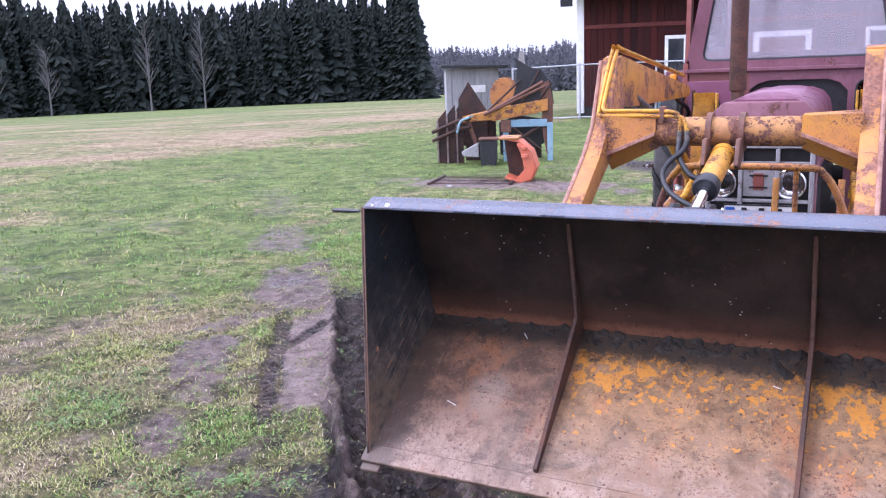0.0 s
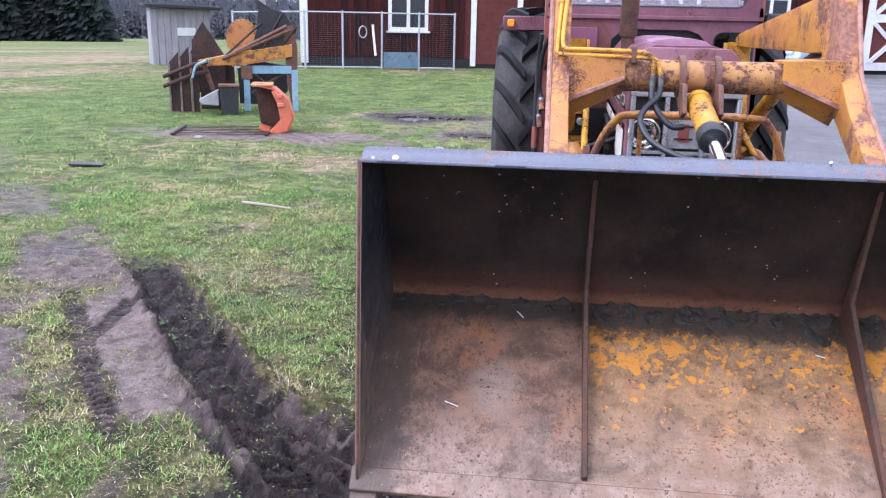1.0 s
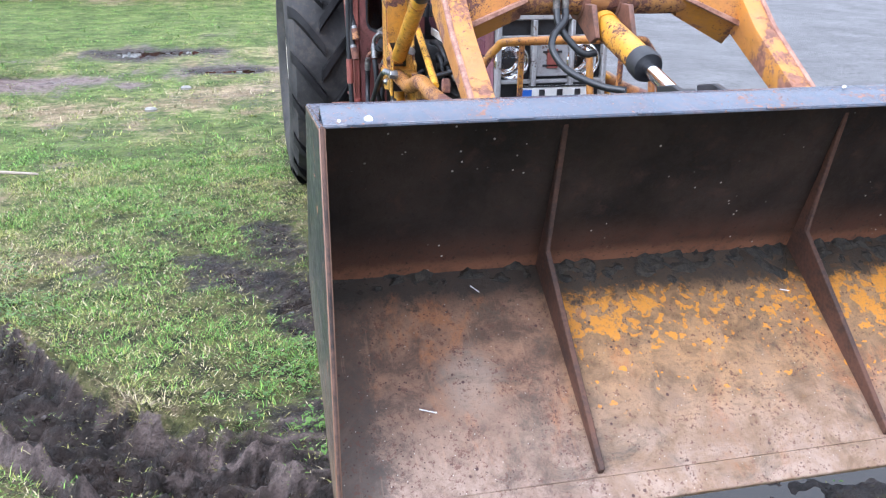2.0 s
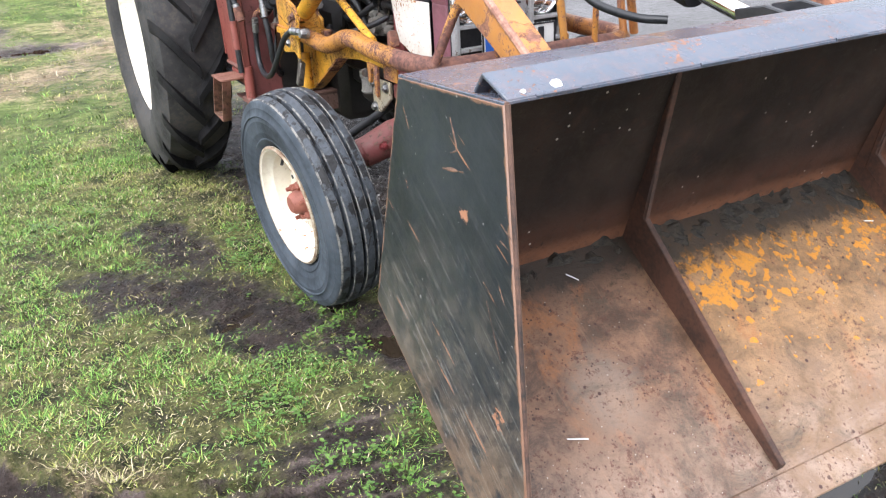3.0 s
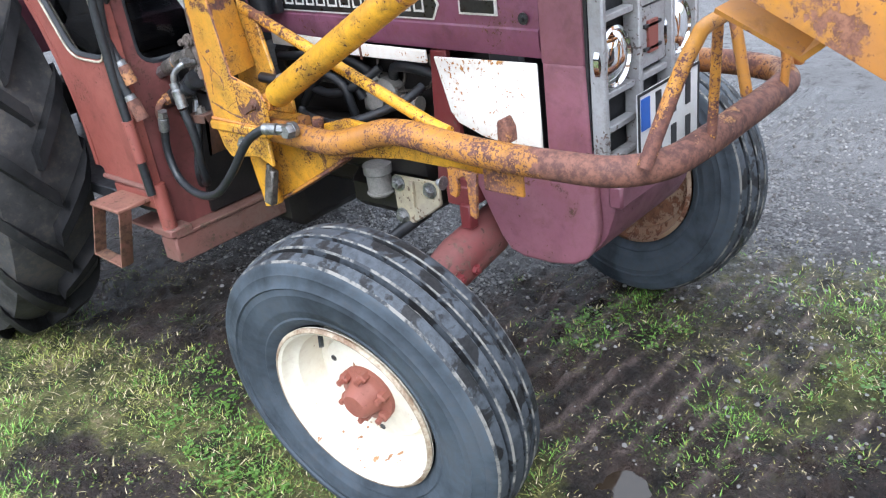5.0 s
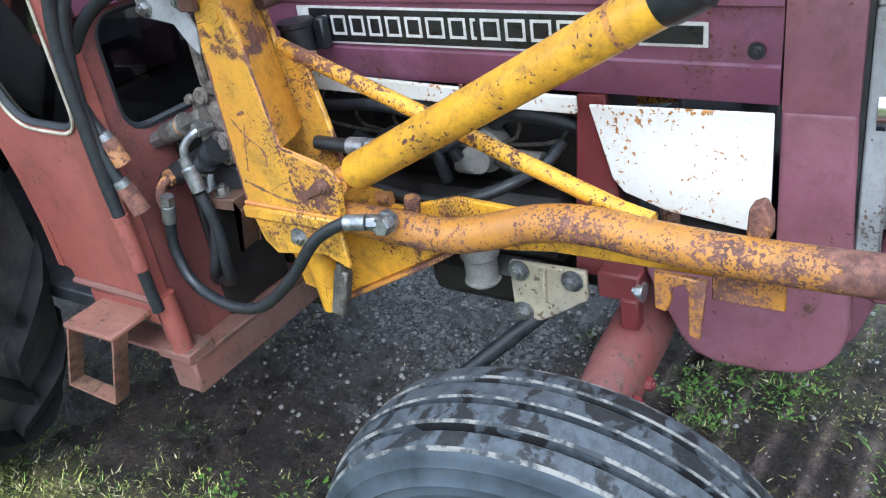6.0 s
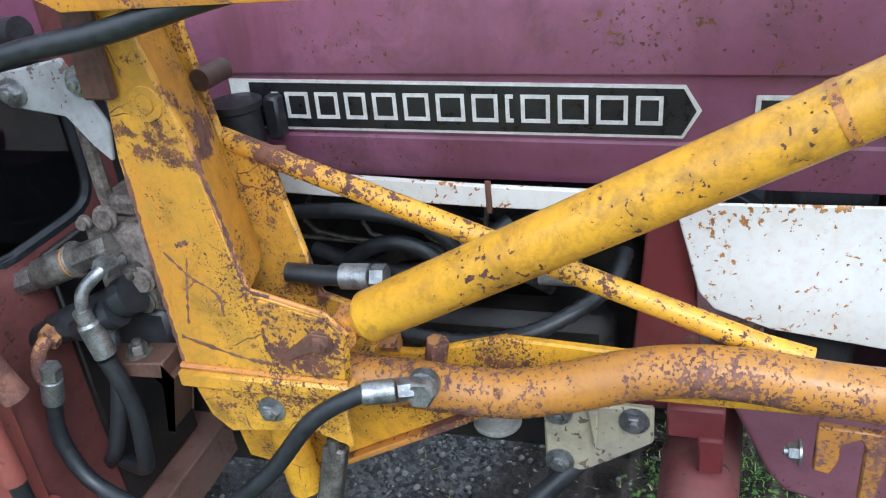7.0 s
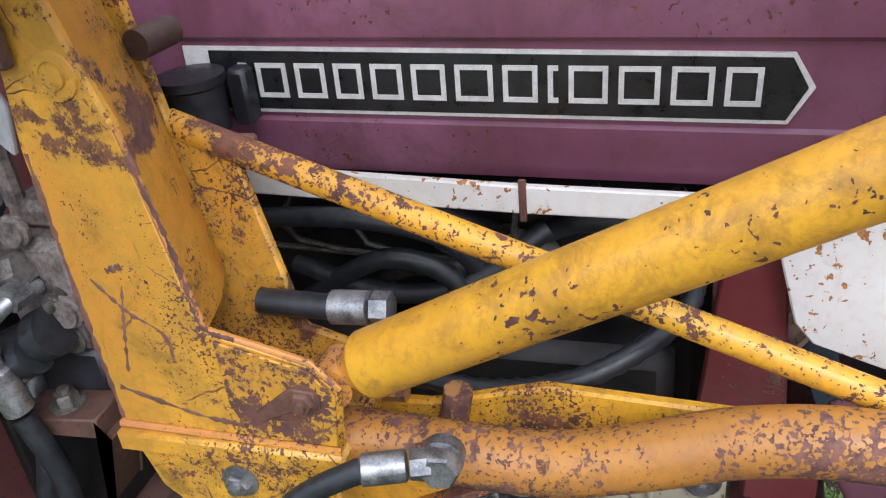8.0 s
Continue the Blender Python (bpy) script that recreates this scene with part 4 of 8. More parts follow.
def grass_keep(x, y):
    x, y = np.asarray(x, float), np.asarray(y, float)
    m, g, n = sample("mud", x, y), sample("gravel", x, y), tuft(x, y)
    k = np.clip(1.0 - 1.08 * m + 1.8 * n, 0, 1) * np.clip(1 - 1.4 * g + 0.6 * n, 0, 1)
    k = k * np.clip((sample("z", x, y) + 0.05) / 0.03, 0, 1)
    return np.clip(np.maximum(k * (0.60 + 1.7 * (n + 0.2)), 0) ** 1.4, (0.008 + 0.10 * sample("pale", x, y) * np.clip(0.5 + 2.5 * n, 0, 1)) * (1 - g), 1)


def one_keep(x, y):
    return float(grass_keep(np.array([x]), np.array([y]))[0])


def thatch_mat():
    k = Mat("dead_thatch")
    r = k.island()
    col = k.mix(k.ramp(r, 0.05, 0.45), (0.060, 0.046, 0.026), (0.26, 0.25, 0.070))
    return k.done(k.mix(k.ramp(r, 0.5, 1.0), col, (0.60, 0.50, 0.34)), 0.65, 0.0, None, 0, 0, 0.3)


def thatch_keep(x, y):
    m, g, n = sample("mud", x, y), sample("gravel", x, y), tuft(x, y)
    return np.clip(1.15 - 0.95 * m + 0.9 * n, 0.05, 1) * np.clip(1.1 - 1.2 * g, 0.03, 1) * np.clip((x + 4.6) / 0.8, 0, 1) * np.clip((7.6 - y) / 1.2, 0, 1)


blades("grass", 760000, (-4.9, 1.3), (2.0, 8.2), (0.010, 0.032), (0.0017, 0.0036), lambda x, y: grass_keep(x, y) * np.clip((x + 4.9) / 0.9, 0, 1) * np.clip((8.2 - y) / 1.4, 0, 1), "short autumn grass, green with straw-coloured blades", GRASS, 0.30, 14, 0.026)
blades("dead_thatch", 270000, (-4.6, 1.3), (2.2, 7.6), (0.008, 0.026), (0.0024, 0.0046), thatch_keep, "short dead stalks and moss trodden flat between the grass", thatch_mat(), 0.55, 5, 0.03)
blades("meadow_grass", 330000, (-15, 0.6), (1.0, 23), (0.018, 0.045), (0.004, 0.008), lambda x, y: grass_keep(x, y) * np.where((x > -4.2) & (y < 7.0), 0.0, np.clip(1.25 - np.hypot(x + 1, y - 1) / 24, 0, 1)), "tufted meadow grass with straw patches", GRASS, 0.3, 7, 0.045)


def scatter(name, n, xr, yr, size, keep, mat, label, category, squash=0.6, sides=6):
    """Low lumps of stone or soil pressed into the ground."""
    verts, faces = [], []
    for _ in range(n):
        x, y = rng.uniform(*xr), rng.uniform(*yr)
        if rng.random() > keep(x, y):
            continue
        r = size[0] + (size[1] - size[0]) * rng.random() ** 2.2
        z = land(x, y)
        b, a0 = len(verts), rng.random() * 6
        for k in range(sides):
            a = a0 + 2 * math.pi * k / sides
            q = r * rng.uniform(0.75, 1.2)
            verts.append((x + q * math.cos(a), y + q * math.sin(a), z - r * 0.15))
        for k in range(sides):
            a = a0 + 2 * math.pi * (k + 0.5) / sides
            q = r * rng.uniform(0.5, 0.8)
            verts.append((x + q * math.cos(a), y + q * math.sin(a), z + r * squash * rng.uniform(0.6, 1.0)))
        verts.append((x + rng.uniform(-0.2, 0.2) * r, y, z + r * squash * 1.15))
        t = b + 2 * sides
        for k in range(sides):
            k2 = (k + 1) % sides
            faces += [(b + k, b + k2, b + sides + k), (b + k2, b + sides + k2, b + sides + k), (b + sides + k, b + sides + k2, t)]
    me = bpy.data.meshes.new(name)
    me.from_pydata(verts, [], faces)
    me.materials.append(mat)
    return tagged(new(name, me), label, category, "", "stuff")


def stone_mat():
    k = Mat("loose_gravel")
    return k.done(k.mix(k.island(), (0.06, 0.052, 0.047), (0.26, 0.25, 0.24)), 0.6, 0.0, k.noise(120, 3), 0.001, 0.5)


def clod_mat():
    k = Mat("wet_clods")
    return k.done(k.mix(k.island(), (0.010, 0.007, 0.006), (0.052, 0.036, 0.029)), k.ramp(k.noise(30, 3), 0.3, 0.7, 0.3, 0.8), 0.0, k.noise(90, 4), 0.004, 0.8)


scatter("gravel_stones", 20000, (-0.4, 2.6), (3.2, 6.4), (0.003, 0.010), lambda x, y: gravel_mask(x, y) * 0.9 + 0.12 * sstep(0.4, 0.8, mud_mask(x, y)), stone_mat(), "loose grey gravel stones", "gravel")
scatter("mud_clods", 3500, (-3.4, -0.3), (2.4, 5.6), (0.004, 0.014), lambda x, y: rut_profile(*rut_at(x, y))[0] * 0.9 * sstep(0.5, 0.8, mud_mask(x, y)), clod_mat(), "wet dark clods of mud in the wheel rut", "mud", 0.32, 5)


def leaf_rosettes():
    verts, faces = [], []
    for _ in range(16000):
        x, y = rng.uniform(-3.6, 0.3), rng.uniform(2.2, 6.2)
        if noise.noise(Vector((x * 1.4, y * 1.4, 20))) < 0.12 or rng.random() > one_keep(x, y):
            continue
        z = land(x, y)
        for k in range(3):
            a, r, h = rng.random() * 6.28, rng.uniform(0.004, 0.009), rng.uniform(0.010, 0.035)
            cx, cy = x + rng.uniform(-0.015, 0.015), y + rng.uniform(-0.015, 0.015)
            b = len(verts)
            for q, w, u in ((-1, 0, 0), (-0.2, 0.7, 0.2), (0.6, 0.6, 0.25), (1, 0, 0.1), (0.6, -0.6, 0.3), (-0.2, -0.7, 0.2)):
                verts.append((cx + r * (q * math.cos(a) - w * math.sin(a)), cy + r * (q * math.sin(a) + w * math.cos(a)), z + h + r * u))
            faces += [(b, b + 1, b + 2, b + 3), (b, b + 3, b + 4, b + 5)]
    me = bpy.data.meshes.new("weed_leaves")
    me.from_pydata(verts, [], faces)
    k = Mat("weed_leaf")
    me.materials.append(k.done(k.mix(k.island(), (0.045, 0.115, 0.015), (0.12, 0.22, 0.035)), 0.5))
    return tagged(new("weed_leaves", me), "small round leaves of clover and weeds", "weeds", "", "stuff")


leaf_rosettes()

# ---- the loader bucket ----
BX0, BX1 = -1.187, 0.70
BT, BB, BK, BL = (2.581, 1.162), (2.886, 1.148), (3.054, 0.695), (2.53, 0.318)  # top front, top back, back fold, lip (y, z)
RIBS = (-0.608, 0.117)


RIM_EDGE = plain("rubbed_edge", (0.025, 0.024, 0.026), (0.15, 0.082, 0.060), 0.6, 0.0, 9, 0.001)


RUST_PALE = plain("pale_scraped_rust", (0.05, 0.034, 0.030), (0.27, 0.150, 0.10), 0.7, 0.0, 60, 0.001)


def build_bucket():
    b = thing("loader_bucket", (-0.245, 2.7, 0.0), "rusty black front-loader bucket tipped forward over the mud", "bucket")
    t = 0.012
    part("back_sheet", shape((plate, [(2.880, 1.136), (3.045, 0.693)], "x", BX0 + t, BX1 - t, -t)), BUCKET_BACK, b, "rust-brown back sheet")
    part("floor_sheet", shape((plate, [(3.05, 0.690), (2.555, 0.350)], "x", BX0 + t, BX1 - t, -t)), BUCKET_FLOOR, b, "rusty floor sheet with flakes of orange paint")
    part("cutting_edge", shape((plate, [(2.572, 0.360), (2.520, 0.322)], "x", BX0 - 0.012, BX1 + 0.012, -0.020, 0.003)), BUCKET_FLOOR, b, "pale worn steel cutting edge")
    for x in (BX0 - 0.01, BX1 - 0.06):
        part("edge_block", shape((plate, [(2.585, 0.352), (2.508, 0.296)], "x", x, x + 0.07, -0.018, 0.004)), BUCKET_FLOOR, b)
    for x in (BX0, BX1 - t):
        part("side_plate", shape((prism, [BT, BB, BK, BL], "x", x, x + t, 0.002)), BUCKET_OUT, b, "scratched black side plate")
    # welded rim along the edges of the side plates
    for x in (BX0, BX1):
        bm = bmesh.new()
        ring = [BT, BB, BK, BL]
        for p, q in zip(ring, ring[1:] + ring[:1]):
            tube(bm, [(x + 0.006 * (1 if x < 0 else -1), *p), (x + 0.006 * (1 if x < 0 else -1), *q)], 0.0036, 8)
        part("rim_bead", bm, RIM_EDGE, b, "rubbed rusty edge bead")
    part("top_plate", shape((plate, [(2.583, 1.160), (2.886, 1.146)], "x", BX0 + 0.001, BX1 - 0.001, 0.005, 0.001)), BUCKET_TOP, b, "black top plate with the sky's blue in its colour")
    # marks scraped through the paint to rust
    for pts, r in (([(2.752, 1.036), (2.728, 1.040), (2.690, 1.046)], 0.006), ([(2.722, 1.118), (2.712, 1.092), (2.708, 1.074), (2.726, 1.066)], 0.005), ([(2.640, 0.868), (2.622, 0.822), (2.606, 0.786)], 0.0035), ([(2.595, 1.000), (2.570, 0.986)], 0.004), ([(2.598, 0.975), (2.572, 0.967)], 0.003), ([(2.604, 0.905), (2.590, 0.880)], 0.004), ([(2.874, 1.105), (2.858, 1.072)], 0.004)):
        bm = bmesh.new()
        line = spline([(BX0 + 0.0005, *p) for p in pts], 5)
        tube(bm, line, [0.62 * r * rng.uniform(0.35, 1.3) * (0.35 + 0.65 * math.sin(math.pi * (k + 0.6) / (len(line) + 0.2))) for k in range(len(line))], 6)
        bmesh.ops.scale(bm, vec=(0.22, 1, 1), space=Matrix.Translation((-BX0, 0, 0)), verts=bm.verts[:])
        part("rust_mark", bm, RUST_PALE, b, "rusty scrape in the black paint")
    # hollow angle iron along the front of the top
    part("top_angle", shape((plate, [(2.586, 1.161), (2.643, 1.184), (2.664, 1.160)], "x", BX0 + 0.008, BX1 - 0.02, 0.006, 0.0015)), BUCKET_TOP, b, "black angle iron tinted with the sky's blue, rust marks on it")
    for x in RIBS:
        bm = bmesh.new()
        prism(bm, [(2.905, 1.10), (2.990, 0.715), (2.57, 0.375), (2.56, 0.392), (2.965, 0.758), (2.885, 1.09)], "x", x - 0.007, x + 0.007, 0.002)
        prism(bm, [(2.93, 1.10), (3.055, 0.70), (2.6, 0.36), (2.58, 0.385), (2.965, 0.735), (2.89, 1.09)], "x", x - 0.005, x + 0.005, 0.001)
        part("rib", bm, RUST_DARK, b, "rusty stiffening rib")
    # pivot ears behind
    for x in (-0.76, -0.64, 0.16, 0.28):
        part("ear", shape((prism, [(2.95, 1.00), (3.10, 0.962), (3.125, 0.895), (3.03, 0.74)], "x", x - 0.008, x + 0.008, 0.003)), BLACK_METAL, b)
    for x in (-0.30, -0.19):
        part("tilt_ear", shape((prism, [(2.86, 1.13), (2.98, 1.150), (3.06, 1.135), (3.0, 0.92)], "x", x - 0.008, x + 0.008, 0.003)), BLACK_METAL, b)
    # short stitch welds under the angle
    for i in range(7):
        x = BX0 + 0.05 + i * 0.275
        part("stitch_weld", shape((tube, [(x, 2.584, 1.165), (x + 0.07, 2.584, 1.165)], 0.0030, 6)), BUCKET_TOP, b)
    # bolt heads left white on the top angle
    for x, y, z, r in ((-1.097, 2.596, 1.171, 0.009), (-1.150, 2.594, 1.170, 0.004), (-0.10, 2.64, 1.192, 0.004), (0.35, 2.64, 1.192, 0.004)):
        part("paint_spot", shape((lathe, [(0, -0.003), (r, -0.002), (r * 0.8, 0.003), (0, 0.004)], axis_to((x, y, z), (0, -0.8, 0.6)), 10)), WHITE_SPOT, b)
    return b


WHITE_SPOT = plain("white_splash", (0.75, 0.75, 0.73), (0.8, 0.8, 0.78), 0.6)
bucket = build_bucket()

# ---- the front loader ----
ARM_X = (-0.705, 0.232)


def loader_arm(lo, x, s):
    bm = bmesh.new()
    prism(bm, [(3.145, 0.920), (3.085, 0.975), (3.12, 1.02), (3.45, 1.234), (3.575, 1.345), (3.69, 1.59), (3.77, 1.61), (3.81, 1.425), (3.70, 1.262), (3.27, 1.028)], "x", x - 0.033, x + 0.033, 0.007, 2)
    arm = part("lift_arm", bm, ORANGE_WORN, lo, "rusty orange lift arm")
    part("edge_bar", shape((tube, [(x - s * 0.033, 3.125, 1.018), (x - s * 0.033, 3.45, 1.232), (x - s * 0.033, 3.575, 1.343), (x - s * 0.033, 3.69, 1.588)], 0.009, 8)), RUST_PINK, arm)
    part("end_block", shape((prism, [(3.222, 0.990), (3.142, 0.940), (3.156, 0.908), (3.236, 0.956)], "x", x - 0.026, x + 0.026, 0.004)), RUST_DARK, arm)
    for y, z in ((3.130, 0.965),):
        part("pin", shape((lathe, [(0, 0), (0.014, 0), (0.014, 0.008), (0, 0.010)], axis_to((x - s * 0.033, y, z), (-s, 0, 0)), 14)), RUST_MID, arm)
    bm = bmesh.new()
    prism(bm, [(3.70, 1.60), (3.80, 1.605), (5.14, 1.445), (5.20, 1.415), (5.14, 1.385), (3.95, 1.395), (3.74, 1.405)], "x", x - 0.030, x + 0.030, 0.006, 2)
    part("upper_arm", bm, YELLOW_WORN, lo, "yellow upper arm")
    # boxed corner between arm and cross tube: deep at the arm, closing round the tube
    a, b = x + s * 0.025, x + s * 0.215
    near = [(3.545, 1.384), (3.548, 1.240), (3.640, 1.165), (3.770, 1.230), (3.770, 1.384)]
    far = [(3.560, 1.378), (3.556, 1.318), (3.610, 1.256), (3.690, 1.275), (3.685, 1.378)]
    for nm, idx, mt in (("gusset", (4, 0, 1), YELLOW_WORN), ("gusset_floor", (1, 2, 3), ORANGE_WORN)):
        bm = bmesh.new()
        v0 = [bm.verts.new((a, *near[i])) for i in idx]
        v1 = [bm.verts.new((b, *far[i])) for i in idx]
        fs = [bm.faces.new((v0[i], v0[i + 1], v1[i + 1], v1[i])) for i in range(2)]
        bmesh.ops.recalc_face_normals(bm, faces=fs)
        bmesh.ops.solidify(bm, geom=fs, thickness=0.009)
        bmesh.ops.recalc_face_normals(bm, faces=bm.faces[:])
        part(nm, bm, mt, lo, "scuffed yellow corner gusset" if nm == "gusset" else "")
    part("gusset_lip", shape((prism, [(a, 1.226), (b, 1.306), (b, 1.320), (a, 1.244)], "y", 3.537, 3.556, 0.002)), RUST_PINK, lo)


RUST_PINK = plain("scoured_pink_rust", (0.20, 0.085, 0.055), (0.44, 0.24, 0.17), 0.6, 0.0, 22, 0.001)


def pedestal(lo, x, s, full):
    """One loader post: outer plate, slanting web, inner plate, feet. x: its outer face."""
    bm = bmesh.new()
    prism(bm, [(5.192, 0.905), (5.196, 1.20), (5.18, 1.345), (5.172, 1.405), (5.122, 1.405), (5.135, 1.345), (5.098, 1.223), (5.07, 1.03), (4.972, 1.002), (4.948, 0.975), (4.955, 0.905)], "x", x, x + s * 0.012, 0.003)
    ped = part("pedestal", bm, PED_YELLOW, lo, "yellow loader post, paint cracked and chipped")
    # the web runs back from the outer plate's front edge to the inner plate
    bm = bmesh.new()
    rows = [(5.122, 1.405), (5.135, 1.345), (5.098, 1.223), (5.066, 1.03)]
    v = [[bm.verts.new((x + s * 0.004, y, z)), bm.verts.new((x + s * 0.055, y + 0.012, z)), bm.verts.new((x + s * 0.105, y + 0.035, z + 0.0))] for y, z in rows]
    w2 = [[bm.verts.new(q.co + Vector((0, 0.008, 0))) for q in r] for r in v]
    for r0, r1, q0, q1 in zip(v, v[1:], w2, w2[1:]):
        for i in range(2):
            bm.faces.new((r0[i], r0[i + 1], r1[i + 1], r1[i]))
            bm.faces.new((q0[i], q1[i], q1[i + 1], q0[i + 1]))
    bmesh.ops.recalc_face_normals(bm, faces=bm.faces[:])
    part("web", bm, WEB_STAIN_SHADE, ped, "slanting web with worn paint, shade put into its colour")
    part("inner_plate", shape((prism, [(5.20, 0.905), (5.20, 1.40), (5.135, 1.40), (5.145, 1.32), (5.125, 1.175), (5.065, 1.145), (5.030, 0.96), (4.985, 0.945), (4.985, 0.905)], "x", x + s * 0.112, x + s * 0.124, 0.003)), PED_YELLOW, ped, "yellow inner plate")
    bm = bmesh.new()
    tube(bm, [(x - s * 0.002, 5.190, 0.91), (x - s * 0.002, 4.955, 0.905)], 0.0042, 8)
    tube(bm, [(x + s * 0.003, 5.098, 1.223), (x + s * 0.003, 5.068, 1.03), (x + s * 0.003, 4.972, 1.002), (x + s * 0.003, 4.948, 0.975)], 0.0034, 8)
    part("weld_bead", bm, YELLOW_WORN, ped, "rusty weld bead")
    r1 = random.Random(31)
    for pts, r in (([(5.139, 1.073), (5.151, 1.027), (5.163, 0.975)], 0.0022), ([(5.170, 1.079), (5.142, 1.046), (5.111, 1.023), (5.108, 0.991)], 0.0024), ([(5.150, 1.088), (5.133, 1.094)], 0.0042), ([(5.094, 1.20), (5.081, 1.138), (5.075, 1.093), (5.069, 1.036), (5.04, 1.023)], 0.0034), ([(5.190, 1.20), (5.190, 1.10), (5.189, 1.0), (5.187, 0.915)], 0.0036), ([(5.178, 0.955), (5.10, 0.93), (5.05, 0.922)], 0.0040)):
        bm = bmesh.new()
        line = spline([(x, *p) for p in pts], 12)
        tube(bm, line, [r * r1.uniform(0.25, 1.25) for _ in line], 6)
        bmesh.ops.scale(bm, vec=(0.25, 1, 1), space=Matrix.Translation((-x, 0, 0)), verts=bm.verts[:])
        part("rust_score", bm, RUST_MID, ped, "score rusted through the yellow paint")
    part("boss", shape((lathe, [(0.021, 0), (0.020, 0.002), (0.013, 0.0025), (0.012, 0.0015), (0.0105, 0.0015), (0.010, 0.004), (0, 0.0045)], axis_to((x, 5.137, 1.266), (-s, 0, 0)), 24)), PED_YELLOW, ped)
    part("cross_pipe", shape((tube, [(x + s * 0.10, 5.13, 1.260), (x + s * 0.15, 5.125, 1.260)], 0.014, 16)), RUST_DARK, ped)
    # foot
    part("base_flange", shape((box, (min(x - s * 0.012, x + s * 0.13), 4.950, 0.880), (max(x - s * 0.012, x + s * 0.13), 5.195, 0.905), 0.004)), PED_YELLOW, ped, "yellow foot flange")
    part("foot_plate", shape((prism, [(5.180, 0.880), (4.965, 0.880), (4.965, 0.800), (5.02, 0.822), (5.14, 0.805), (5.165, 0.83)], "x", x - s * 0.004, x + s * 0.008, 0.003)), PED_YELLOW, ped)
    part("pin_plate", shape((prism, [(5.06, 1.022), (4.974, 0.998), (4.951, 0.972), (4.957, 0.912), (5.045, 0.912), (5.06, 0.95)], "x", x - s * 0.004, x, 0.001)), ORANGE_RUST, ped, "pin plate, half its yellow paint rusted away")
    bm = bmesh.new()
    hexbolt(bm, (x - s * 0.004, 5.070, 0.853), (-s, 0, 0), 0.0135, 0.012)
    part("bolt", bm, STEEL, ped, "zinc bolt")
    bm = bmesh.new()
    hexbolt(bm, (x - s * 0.004, 4.981, 0.966), (-s, 0, 0), 0.0115, 0.010)
    part("pivot_bolt", bm, RUST_MID, ped, "rusty pivot bolt")
    part("lock_tab", shape((prism, [(4.992, 0.980), (4.969, 0.978), (4.967, 0.958), (4.994, 0.953), (5.028, 0.936), (5.030, 0.948)], "x", x - s * 0.009, x - s * 0.004, 0.001)), RUST_MID, ped)
    part("side_frame", shape((prism, [(5.20, 0.880), (4.90, 0.885), (4.78, 0.918), (4.56, 0.905), (4.30, 0.880), (4.30, 0.838), (4.60, 0.838), (4.80, 0.815), (4.86, 0.780), (5.06, 0.672), (5.12, 0.645), (5.20, 0.66), (5.215, 0.75)], "x", x + s * 0.10, x + s * 0.114, 0.003)), YELLOW, ped, "yellow side frame")
    part("bottom_flange", shape((prism, [(4.80, 0.815), (4.86, 0.780), (5.06, 0.672), (5.12, 0.645), (5.116, 0.638), (5.056, 0.664), (4.855, 0.772), (4.796, 0.807)], "x", x + s * 0.085, x + s * 0.135, 0.002)), YELLOW_WORN, ped)
    part("down_tube", shape((tube, [(x + s * 0.06, 5.10, 0.80), (x + s * 0.06, 5.085, 0.655)], 0.026, 16)), YELLOW, ped)
    part("toggle", shape((box, (-0.012, -0.016, -0.05), (0.012, 0.016, 0.05), 0.004, pose(x + s * 0.01, 5.01, 0.735, 12, 8, 0)), (tube, [(x + s * 0.01, 5.0, 0.80), (x + s * 0.01, 5.005, 0.74)], 0.008, 8)), STEEL_OLD, ped, "dull steel clamp jaw")
    # lift cylinder
    a, e = Vector((x + s * 0.030, 4.962, 0.968)), Vector((x + s * 0.015, 4.30, 1.318))
    d = (e - a).normalized()
    cyl = part("lift_cylinder", shape((tube, [a + d * 0.030, a + d * 0.034, a + d * 0.040, a + d * 0.66], [0.024, 0.029, 0.0325, 0.0325], 32)), YELLOW_SMOOTH, lo, "yellow lift cylinder with chipped paint")
    part("seam", shape((tube, [a + d * 0.595, a + d * 0.605], 0.0335, 28)), YELLOW_WORN, cyl)
    part("gland", shape((tube, [a + d * 0.66, a + d * 0.672, a + d * 0.72, a + d * 0.73], [0.033, 0.036, 0.036, 0.028], 28)), BLACK_METAL, cyl, "black greasy gland")
    part("rod", shape((tube, [a + d * 0.72, (x - s * 0.048, 3.99, 1.45)], 0.018, 16)), STEEL_OLD, cyl)
    part("pivot_eye", shape((tube, [a - d * 0.004, a + d * 0.034], [0.012, 0.024], 16), (lathe, [(0.008, -0.020), (0.022, -0.020), (0.022, 0.020), (0.008, 0.020)], axis_to(a, (1, 0, 0)), 20)), YELLOW_WORN, cyl)
    # slim brace down to the guard
    q0, q1, q2 = Vector((x + s * 0.125, 5.135, 1.178)), Vector((x + s * 0.092, 4.475, 0.942)), Vector((x + s * 0.084, 4.42, 0.932))
    part("brace", shape((tube, [q0, q0 * 0.5 + q1 * 0.5, q1, q2], 0.0145, 16)), BRACE_YELLOW, lo, "slim yellow brace tube, paint flecked away")
    part("brace_tab", shape((box, (min(q0.x, q0.x + s * 0.01), 5.05, 1.13), (max(q0.x, q0.x + s * 0.01), 5.14, 1.165), 0.002)), RUST_TUBE, ped)


